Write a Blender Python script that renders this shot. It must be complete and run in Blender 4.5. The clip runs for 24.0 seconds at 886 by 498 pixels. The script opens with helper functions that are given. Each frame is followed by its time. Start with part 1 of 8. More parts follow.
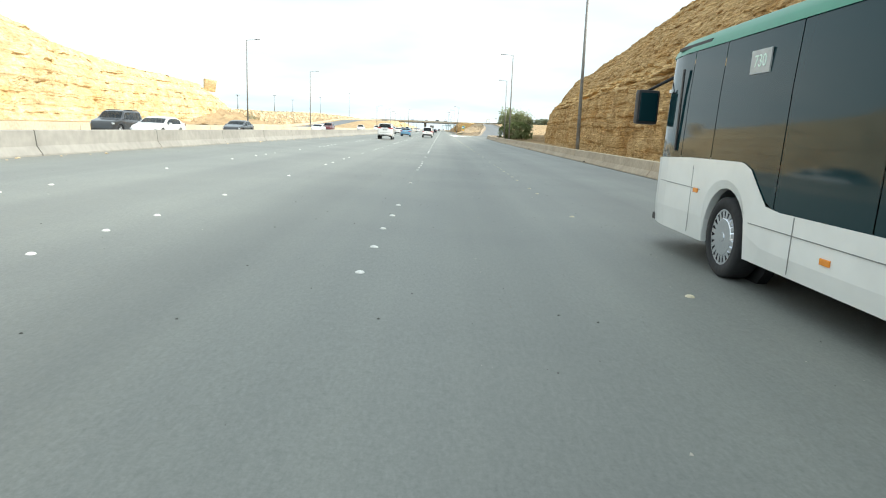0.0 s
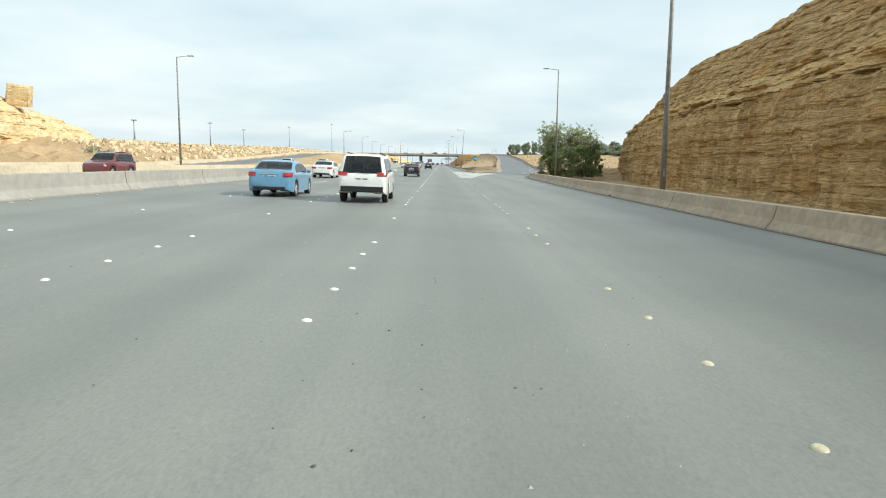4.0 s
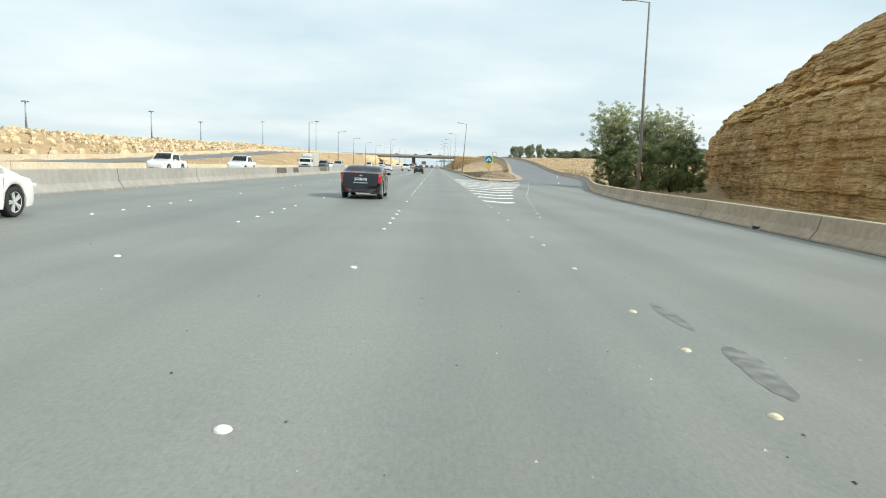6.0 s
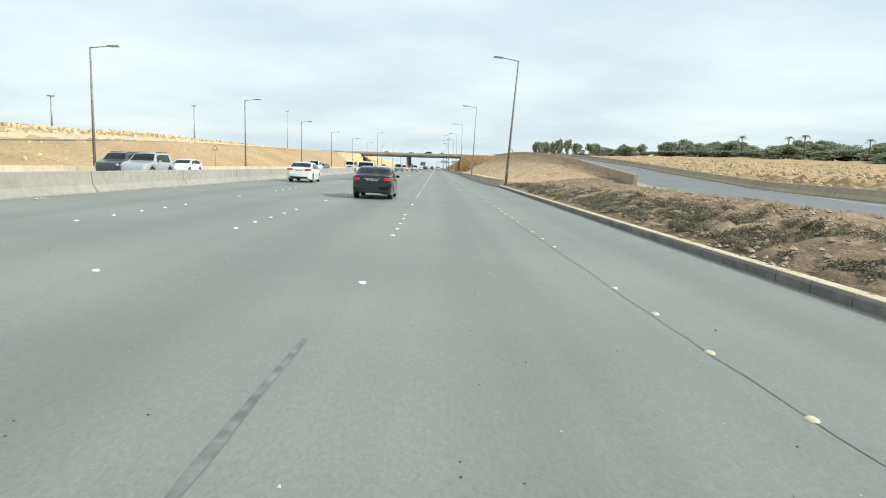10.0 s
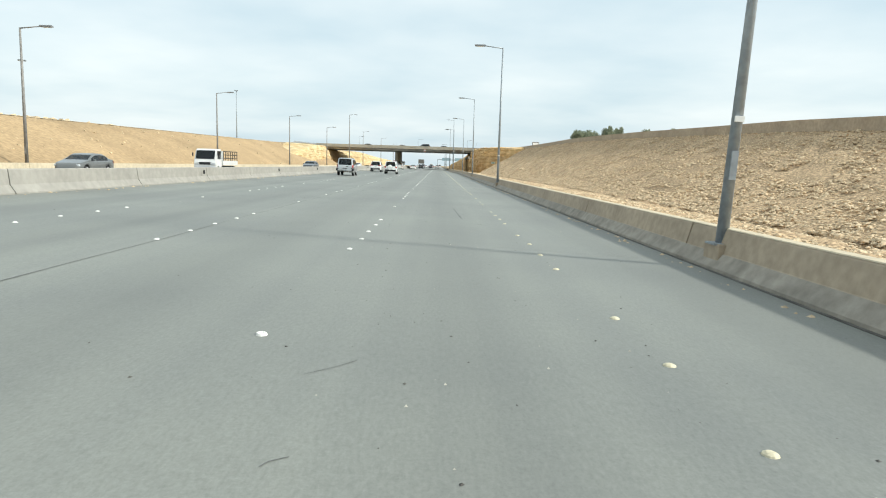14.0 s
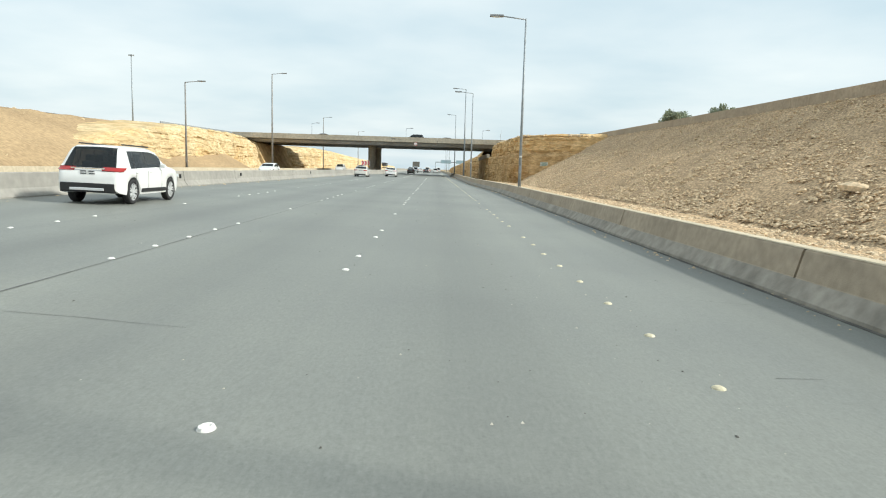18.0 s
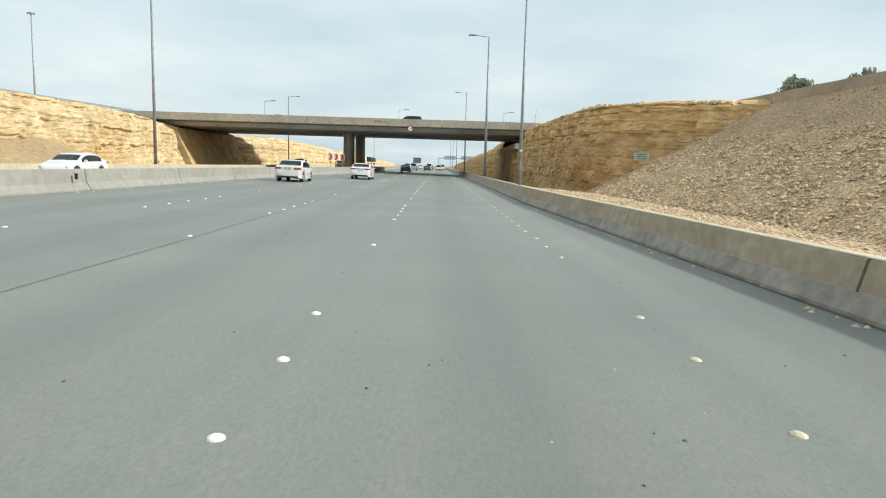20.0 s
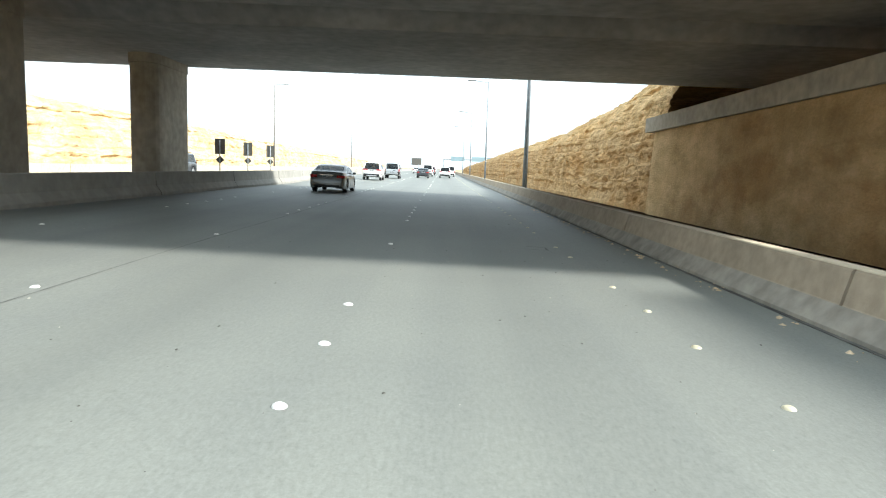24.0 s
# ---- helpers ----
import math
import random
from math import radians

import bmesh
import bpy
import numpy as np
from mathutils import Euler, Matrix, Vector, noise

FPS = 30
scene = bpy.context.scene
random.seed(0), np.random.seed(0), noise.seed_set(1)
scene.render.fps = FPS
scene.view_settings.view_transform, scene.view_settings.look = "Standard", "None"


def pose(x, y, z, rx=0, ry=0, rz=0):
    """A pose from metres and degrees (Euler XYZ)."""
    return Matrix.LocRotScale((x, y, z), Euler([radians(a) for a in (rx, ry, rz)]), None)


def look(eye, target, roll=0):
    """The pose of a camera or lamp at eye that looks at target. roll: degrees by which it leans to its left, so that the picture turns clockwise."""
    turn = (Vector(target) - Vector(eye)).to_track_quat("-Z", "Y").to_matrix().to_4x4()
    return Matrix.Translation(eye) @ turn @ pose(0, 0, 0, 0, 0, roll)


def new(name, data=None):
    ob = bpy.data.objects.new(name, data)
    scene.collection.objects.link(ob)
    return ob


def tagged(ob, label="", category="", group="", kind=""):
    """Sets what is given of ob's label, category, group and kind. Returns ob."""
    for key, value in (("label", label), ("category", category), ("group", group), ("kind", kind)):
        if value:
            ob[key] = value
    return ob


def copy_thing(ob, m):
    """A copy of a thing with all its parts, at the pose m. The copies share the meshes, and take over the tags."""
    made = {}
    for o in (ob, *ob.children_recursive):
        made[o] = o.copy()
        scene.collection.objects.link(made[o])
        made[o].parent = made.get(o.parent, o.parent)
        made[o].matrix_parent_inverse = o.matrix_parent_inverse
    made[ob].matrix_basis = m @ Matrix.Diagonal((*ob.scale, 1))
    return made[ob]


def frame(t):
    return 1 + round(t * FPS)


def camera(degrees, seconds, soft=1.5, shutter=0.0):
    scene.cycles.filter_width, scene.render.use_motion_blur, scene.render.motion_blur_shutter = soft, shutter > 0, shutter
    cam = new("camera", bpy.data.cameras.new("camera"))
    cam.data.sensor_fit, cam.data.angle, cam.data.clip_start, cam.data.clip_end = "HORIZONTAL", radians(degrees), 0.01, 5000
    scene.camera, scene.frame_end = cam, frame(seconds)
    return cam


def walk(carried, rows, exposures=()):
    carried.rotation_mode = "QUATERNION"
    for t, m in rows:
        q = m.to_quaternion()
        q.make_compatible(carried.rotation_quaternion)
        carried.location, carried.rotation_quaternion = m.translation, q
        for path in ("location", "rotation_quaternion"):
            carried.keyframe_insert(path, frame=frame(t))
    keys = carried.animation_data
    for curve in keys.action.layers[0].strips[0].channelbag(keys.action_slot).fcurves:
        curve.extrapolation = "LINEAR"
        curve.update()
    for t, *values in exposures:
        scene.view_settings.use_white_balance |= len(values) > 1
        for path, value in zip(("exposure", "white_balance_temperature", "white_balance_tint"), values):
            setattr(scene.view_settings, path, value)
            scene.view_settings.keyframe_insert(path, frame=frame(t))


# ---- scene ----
cam = camera(67.65, 24.0, soft=1.1)
PATH = [
    (0, pose(-0.910, 0.008, 1.593, 79.756, -2.047, -0.122)),
    (0.5, pose(-0.894, 11.807, 1.592, 79.592, -1.730, -0.176)),
    (1, pose(-0.802, 23.345, 1.590, 80.228, -1.467, -0.194)),
    (1.5, pose(-0.750, 34.492, 1.589, 82.680, -1.067, -0.971)),
    (2, pose(-0.678, 45.538, 1.587, 82.663, -1.120, -1.299)),
    (2.5, pose(-0.549, 57.049, 1.584, 82.659, -0.814, -1.298)),
    (3, pose(-0.458, 68.899, 1.582, 82.657, -0.589, -0.871)),
    (3.5, pose(-0.437, 80.677, 1.581, 82.616, -0.540, -0.217)),
    (5.5, pose(-0.556, 125.963, 1.584, 82.652, -0.975, -0.405)),
    (6, pose(-0.563, 137.443, 1.584, 82.850, -1.520, -0.644)),
    (6.5, pose(-0.534, 149.227, 1.584, 82.650, -1.606, -0.453)),
    (7, pose(-0.498, 161.014, 1.583, 82.630, -1.106, -0.506)),
    (7.5, pose(-0.506, 172.671, 1.583, 83.095, -1.445, -0.354)),
    (8, pose(-0.538, 184.316, 1.584, 82.709, -1.278, -0.200)),
    (8.5, pose(-0.585, 196.125, 1.585, 82.961, -1.819, -0.086)),
    (9, pose(-0.669, 207.604, 1.587, 82.736, -1.730, -0.170)),
    (9.5, pose(-0.738, 218.789, 1.589, 82.743, -1.977, -0.558)),
    (10, pose(-0.806, 230.029, 1.590, 82.953, -1.408, -0.593)),
    (10.5, pose(-0.809, 241.624, 1.590, 82.552, -1.713, -1.000)),
    (13, pose(-0.376, 300.202, 1.580, 82.394, -0.914, -0.501)),
    (13.5, pose(-0.274, 312.085, 1.577, 82.655, -1.059, -0.036)),
    (14, pose(-0.224, 323.987, 1.576, 82.818, -1.475, -0.497)),
    (14.5, pose(-0.142, 335.984, 1.574, 82.619, -1.331, 0.048)),
    (15, pose(-0.221, 348.010, 1.576, 82.622, -1.405, -0.041)),
    (15.5, pose(-0.316, 359.635, 1.578, 82.673, -1.395, 0.226)),
    (16, pose(-0.386, 371.137, 1.580, 82.816, -1.494, 0.143)),
    (16.5, pose(-0.503, 382.758, 1.583, 82.916, -1.749, -0.106)),
    (17, pose(-0.577, 394.374, 1.585, 82.607, -2.043, -0.546)),
    (17.5, pose(-0.540, 405.975, 1.584, 82.697, -2.196, -0.988)),
    (18, pose(-0.457, 417.706, 1.582, 83.120, -1.533, -0.702)),
    (18.5, pose(-0.416, 429.477, 1.581, 82.827, -1.299, -1.177)),
    (21, pose(-0.713, 486.645, 1.588, 82.846, -1.576, -0.048)),
    (22, pose(-0.813, 509.145, 1.590, 83.195, -1.965, -0.414)),
    (22.5, pose(-0.816, 520.309, 1.590, 83.178, -2.097, -0.370)),
    (23, pose(-0.801, 531.422, 1.590, 83.020, -1.399, -0.019)),
    (23.5, pose(-0.783, 542.937, 1.590, 83.063, -2.012, -0.249)),
    (24, pose(-0.762, 554.657, 1.589, 83.057, -1.880, -0.073)),
]
EXPOSURES = [(0, 0.56, 6430, 5), (1, 0.46, 6430, 5), (2, 0.34, 6440, 5), (3, 0.17, 6440, 5), (6, 0.12, 6440, 5), (18, 0.08, 6440, 5), (20.5, -0.04, 6440, 5), (21, -0.02, 6440, 5), (22, 0.12, 6440, 5), (22.4, 0.20, 6450, 5), (23.0, 0.44, 6330, 6), (23.5, 0.74, 6200, 6), (24, 0.95, 6200, 6)]
walk(cam, PATH, EXPOSURES)

# ---- world, sun, exposure ----
SUN_EL, SUN_X, SUN_Y = radians(34.8), 0.970, -0.243
world = bpy.data.worlds.new("sky")
scene.world = world
world.use_nodes = True
wn, wl = world.node_tree.nodes, world.node_tree.links
wn.clear()
w_out = wn.new("ShaderNodeOutputWorld")
w_bg = wn.new("ShaderNodeBackground")
w_sky = wn.new("ShaderNodeTexSky")
w_sky.sky_type, w_sky.sun_disc = "NISHITA", False
w_sky.sun_elevation, w_sky.sun_rotation = SUN_EL, math.atan2(SUN_X, SUN_Y)
w_sky.dust_density, w_sky.air_density = 3.0, 1.2
w_dim = wn.new("ShaderNodeMixRGB")
w_dim.blend_type = "MULTIPLY"
w_dim.inputs[0].default_value = 1.0
w_dim.inputs[2].default_value = (0.115, 0.115, 0.115, 1)
wl.new(w_sky.outputs[0], w_dim.inputs[1])
# thin cloud sheet: two noises on a flattened dome
w_tc = wn.new("ShaderNodeTexCoord")
w_sep = wn.new("ShaderNodeSeparateXYZ")
wl.new(w_tc.outputs["Generated"], w_sep.inputs[0])
w_up = wn.new("ShaderNodeMath")
w_up.operation, w_up.inputs[1].default_value = "ADD", 0.14
wl.new(w_sep.outputs[2], w_up.inputs[0])
w_upc = wn.new("ShaderNodeMath")
w_upc.operation, w_upc.inputs[1].default_value = "MAXIMUM", 0.05
wl.new(w_up.outputs[0], w_upc.inputs[0])
w_dx, w_dy = wn.new("ShaderNodeMath"), wn.new("ShaderNodeMath")
for n_, s_ in ((w_dx, 0), (w_dy, 1)):
    n_.operation = "DIVIDE"
    wl.new(w_sep.outputs[s_], n_.inputs[0])
    wl.new(w_upc.outputs[0], n_.inputs[1])
w_cmb = wn.new("ShaderNodeCombineXYZ")
wl.new(w_dx.outputs[0], w_cmb.inputs[0])
wl.new(w_dy.outputs[0], w_cmb.inputs[1])
w_n1 = wn.new("ShaderNodeTexNoise")
w_n1.inputs["Scale"].default_value, w_n1.inputs["Detail"].default_value, w_n1.inputs["Roughness"].default_value = 0.75, 6.0, 0.48
wl.new(w_cmb.outputs[0], w_n1.inputs["Vector"])
w_ramp = wn.new("ShaderNodeValToRGB")
w_ramp.color_ramp.elements[0].position, w_ramp.color_ramp.elements[0].color = 0.34, (0.56, 0.675, 0.75, 1)
w_ramp.color_ramp.elements[1].position, w_ramp.color_ramp.elements[1].color = 0.66, (0.80, 0.85, 0.875, 1)
wl.new(w_n1.outputs["Fac"], w_ramp.inputs[0])
w_mix = wn.new("ShaderNodeMixRGB")
w_mix.inputs[0].default_value = 0.86
wl.new(w_dim.outputs[0], w_mix.inputs[1])
wl.new(w_ramp.outputs[0], w_mix.inputs[2])
wl.new(w_mix.outputs[0], w_bg.inputs[0])
w_bg.inputs[1].default_value = 1.17
wl.new(w_bg.outputs[0], w_out.inputs[0])

sun = new("sun", bpy.data.lights.new("sun", "SUN"))
sun.data.energy, sun.data.angle, sun.data.color = 3.9, radians(4.4), (1.0, 0.965, 0.90)
sun.matrix_world = look((0, 0, 0), (-SUN_X * math.cos(SUN_EL), -SUN_Y * math.cos(SUN_EL), -math.sin(SUN_EL)))

# ---- materials ----
FALL = math.tan(radians(1.4))


def road_z(x):
    """Height of the carriageway, which falls to the right."""
    return -FALL * x


def mat(name, col, rough=0.8, metal=0.0, var=0.15, scale=8.0, bump=0.0, bscale=None, spec=0.5, coat=0.0, big=0.0, bigscale=0.4, col2=None, stretch=None):
    """A plain surface with grain at one scale and stains at a larger one."""
    m = bpy.data.materials.new(name)
    m.use_nodes = True
    nt, b = m.node_tree, m.node_tree.nodes["Principled BSDF"]
    b.inputs["Roughness"].default_value, b.inputs["Metallic"].default_value = rough, metal
    b.inputs["Specular IOR Level"].default_value, b.inputs["Coat Weight"].default_value = spec, coat
    if coat:
        b.inputs["Coat Roughness"].default_value = 0.04
    b.inputs["Base Color"].default_value = (*col, 1)
    if var <= 0 and bump <= 0 and not col2:
        return m
    tc = nt.nodes.new("ShaderNodeTexCoord")
    vec = tc.outputs["Object"]
    if stretch:
        mp = nt.nodes.new("ShaderNodeMapping")
        mp.inputs["Scale"].default_value = stretch
        nt.links.new(vec, mp.inputs["Vector"])
        vec = mp.outputs[0]
    n = nt.nodes.new("ShaderNodeTexNoise")
    n.inputs["Scale"].default_value, n.inputs["Detail"].default_value = scale, 6.0
    nt.links.new(vec, n.inputs["Vector"])
    lo, hi = [max(c * (1 - var), 0) for c in col], [min(c * (1 + var), 1) for c in (col2 or col)]
    r = nt.nodes.new("ShaderNodeValToRGB")
    r.color_ramp.elements[0].position, r.color_ramp.elements[0].color = 0.32, (*lo, 1)
    r.color_ramp.elements[1].position, r.color_ramp.elements[1].color = 0.68, (*hi, 1)
    nt.links.new(n.outputs["Fac"], r.inputs[0])
    out = r.outputs[0]
    if big > 0:
        n2 = nt.nodes.new("ShaderNodeTexNoise")
        n2.inputs["Scale"].default_value, n2.inputs["Detail"].default_value = bigscale, 4.0
        nt.links.new(vec, n2.inputs["Vector"])
        r2 = nt.nodes.new("ShaderNodeValToRGB")
        r2.color_ramp.elements[0].position, r2.color_ramp.elements[0].color = 0.3, (1 - big, 1 - big, 1 - big, 1)
        r2.color_ramp.elements[1].position, r2.color_ramp.elements[1].color = 0.7, (1, 1, 1, 1)
        nt.links.new(n2.outputs["Fac"], r2.inputs[0])
        mx = nt.nodes.new("ShaderNodeMixRGB")
        mx.blend_type = "MULTIPLY"
        mx.inputs[0].default_value = 1.0
        nt.links.new(out, mx.inputs[1])
        nt.links.new(r2.outputs[0], mx.inputs[2])
        out = mx.outputs[0]
    nt.links.new(out, b.inputs["Base Color"])
    if bump > 0:
        n3 = nt.nodes.new("ShaderNodeTexNoise")
        n3.inputs["Scale"].default_value, n3.inputs["Detail"].default_value = bscale or scale * 3, 5.0
        nt.links.new(vec, n3.inputs["Vector"])
        bp = nt.nodes.new("ShaderNodeBump")
        bp.inputs["Strength"].default_value, bp.inputs["Distance"].default_value = min(bump, 1.0), 0.05 * max(bump, 0.2)
        nt.links.new(n3.outputs["Fac"], bp.inputs["Height"])
        nt.links.new(bp.outputs[0], b.inputs["Normal"])
    return m


def rock_mat(name, light, dark, stain, bed=4.5, joint=0.55, grain=1.0, crack=1.0, streak=0.0, pale_band=None, dash=1.0, run=0.22, layer=11.0):
    """Bedded limestone: level beds of uneven tone, fine broken partings, upright joints, rusty patches."""
    m = bpy.data.materials.new(name)
    m.use_nodes = True
    nt, b = m.node_tree, m.node_tree.nodes["Principled BSDF"]
    N, L = nt.nodes.new, nt.links.new
    b.inputs["Roughness"].default_value, b.inputs["Specular IOR Level"].default_value = 0.95, 0.15
    tc = N("ShaderNodeTexCoord")
    warp = N("ShaderNodeTexNoise")
    warp.inputs["Scale"].default_value, warp.inputs["Detail"].default_value = 0.35, 4.0
    L(tc.outputs["Object"], warp.inputs["Vector"])
    add = N("ShaderNodeVectorMath")
    add.operation = "MULTIPLY_ADD"
    add.inputs[1].default_value = (0.6, 0.6, 0.45)
    L(warp.outputs["Color"], add.inputs[0])
    L(tc.outputs["Object"], add.inputs[2])

    def noise_at(scale, detail, rough, src):
        mp = N("ShaderNodeMapping")
        mp.inputs["Scale"].default_value = scale
        L(src, mp.inputs["Vector"])
        n = N("ShaderNodeTexNoise")
        n.inputs["Scale"].default_value, n.inputs["Detail"].default_value, n.inputs["Roughness"].default_value = 1.0, detail, rough
        L(mp.outputs[0], n.inputs["Vector"])
        return n.outputs["Fac"]

    def ramp(src, p0, c0, p1, c1):
        r = N("ShaderNodeValToRGB")
        r.color_ramp.elements[0].position, r.color_ramp.elements[0].color = p0, (*c0, 1)
        r.color_ramp.elements[1].position, r.color_ramp.elements[1].color = p1, (*c1, 1)
        L(src, r.inputs[0])
        return r.outputs[0]

    def mix(kind, a, c, fac=1.0):
        mx = N("ShaderNodeMixRGB")
        mx.blend_type, mx.inputs[0].default_value = kind, fac
        L(a, mx.inputs[1])
        L(c, mx.inputs[2])
        return mx

    beds = noise_at((run, run, bed), 5.0, 0.62, add.outputs[0])
    col = ramp(beds, 0.38, dark, 0.60, light)
    # rusty patches, several metres wide
    patch = noise_at((0.16, 0.16, 0.30), 6.0, 0.6, tc.outputs["Object"])
    pm = ramp(patch, 0.50, (0, 0, 0), 0.66, (0.75, 0.75, 0.75))
    st = N("ShaderNodeRGB")
    st.outputs[0].default_value = (*stain, 1)
    mx = mix("MIX", col, st.outputs[0])
    L(pm, mx.inputs[0])
    # dashes of finer bedding
    fine = noise_at((1.3 * grain, 1.3 * grain, layer * grain), 5.0, 0.6, add.outputs[0])
    mx2 = mix("MULTIPLY", mx.outputs[0], ramp(fine, 0.36, (1 - 0.38 * dash, 1 - 0.42 * dash, 1 - 0.48 * dash), 0.58, (1 + 0.10 * dash, 1 + 0.09 * dash, 1 + 0.07 * dash)))
    # blocks parted by thin joints
    mv = N("ShaderNodeMapping")
    mv.inputs["Scale"].default_value = (joint, joint, joint * 3.4)
    L(add.outputs[0], mv.inputs["Vector"])
    vo = N("ShaderNodeTexVoronoi")
    vo.feature = "DISTANCE_TO_EDGE"
    vo.inputs["Scale"].default_value = 1.0
    L(mv.outputs[0], vo.inputs["Vector"])
    jt = ramp(vo.outputs["Distance"], 0.0, (1 - 0.48 * crack, 1 - 0.54 * crack, 1 - 0.60 * crack), 0.05, (1, 1, 1))
    mx3 = mix("MULTIPLY", mx2.outputs[0], jt)
    brk = noise_at((0.5, 0.5, 0.9), 3.0, 0.5, tc.outputs["Object"])
    L(ramp(brk, 0.44, (0, 0, 0), 0.56, (0.85, 0.85, 0.85)), mx3.inputs[0])
    speck = noise_at((7.0, 7.0, 13.0), 6.0, 0.7, tc.outputs["Object"])
    mx4 = mix("MULTIPLY", mx3.outputs[0], ramp(speck, 0.34, (1 - 0.28 * dash, 1 - 0.30 * dash, 1 - 0.33 * dash), 0.62, (1 + 0.12 * dash, 1 + 0.11 * dash, 1 + 0.10 * dash)))
    last = mx4
    if streak:
        # upright runs of wash-down stain
        runs_ = noise_at((0.55, 0.55, 0.06), 5.0, 0.6, add.outputs[0])
        last = mix("MULTIPLY", last.outputs[0], ramp(runs_, 0.36, (1 - streak, 1 - 1.15 * streak, 1 - 1.3 * streak), 0.58, (1.04, 1.04, 1.04)))
    if pale_band:
        # paler level band; serves real caprock and a ledge's sky light painted in
        sz = N("ShaderNodeSeparateXYZ")
        L(add.outputs[0], sz.inputs[0])
        up_, dn_ = N("ShaderNodeMapRange"), N("ShaderNodeMapRange")
        for nd, a_, b_ in ((up_, pale_band[0] - 0.5, pale_band[0] + 0.3), (dn_, pale_band[1] + 0.9, pale_band[1] - 0.2)):
            nd.inputs["From Min"].default_value, nd.inputs["From Max"].default_value = a_, b_
            L(sz.outputs[2], nd.inputs["Value"])
        both = N("ShaderNodeMath")
        both.operation = "MULTIPLY"
        L(up_.outputs[0], both.inputs[0])
        L(dn_.outputs[0], both.inputs[1])
        part_ = N("ShaderNodeMath")
        part_.operation, part_.inputs[1].default_value = "MULTIPLY", 0.75
        L(both.outputs[0], part_.inputs[0])
        pale = N("ShaderNodeRGB")
        pale.outputs[0].default_value = (1.30, 1.34, 1.36, 1)
        last = mix("MULTIPLY", last.outputs[0], pale.outputs[0])
        L(part_.outputs[0], last.inputs[0])
    L(last.outputs[0], b.inputs["Base Color"])
    h1 = N("ShaderNodeMath")
    h1.operation, h1.inputs[1].default_value = "MULTIPLY_ADD", 0.55
    L(speck, h1.inputs[0])
    L(fine, h1.inputs[2])
    h2 = N("ShaderNodeMath")
    h2.operation, h2.use_clamp, h2.inputs[1].default_value = "MULTIPLY", True, 9.0
    L(vo.outputs["Distance"], h2.inputs[0])
    h3 = N("ShaderNodeMath")
    h3.operation, h3.inputs[1].default_value = "MULTIPLY_ADD", 0.35 * crack
    L(h2.outputs[0], h3.inputs[0])
    L(h1.outputs[0], h3.inputs[2])
    bp = N("ShaderNodeBump")
    bp.inputs["Strength"].default_value, bp.inputs["Distance"].default_value = 0.9, 0.16
    L(h3.outputs[0], bp.inputs["Height"])
    L(bp.outputs[0], b.inputs["Normal"])
    return m


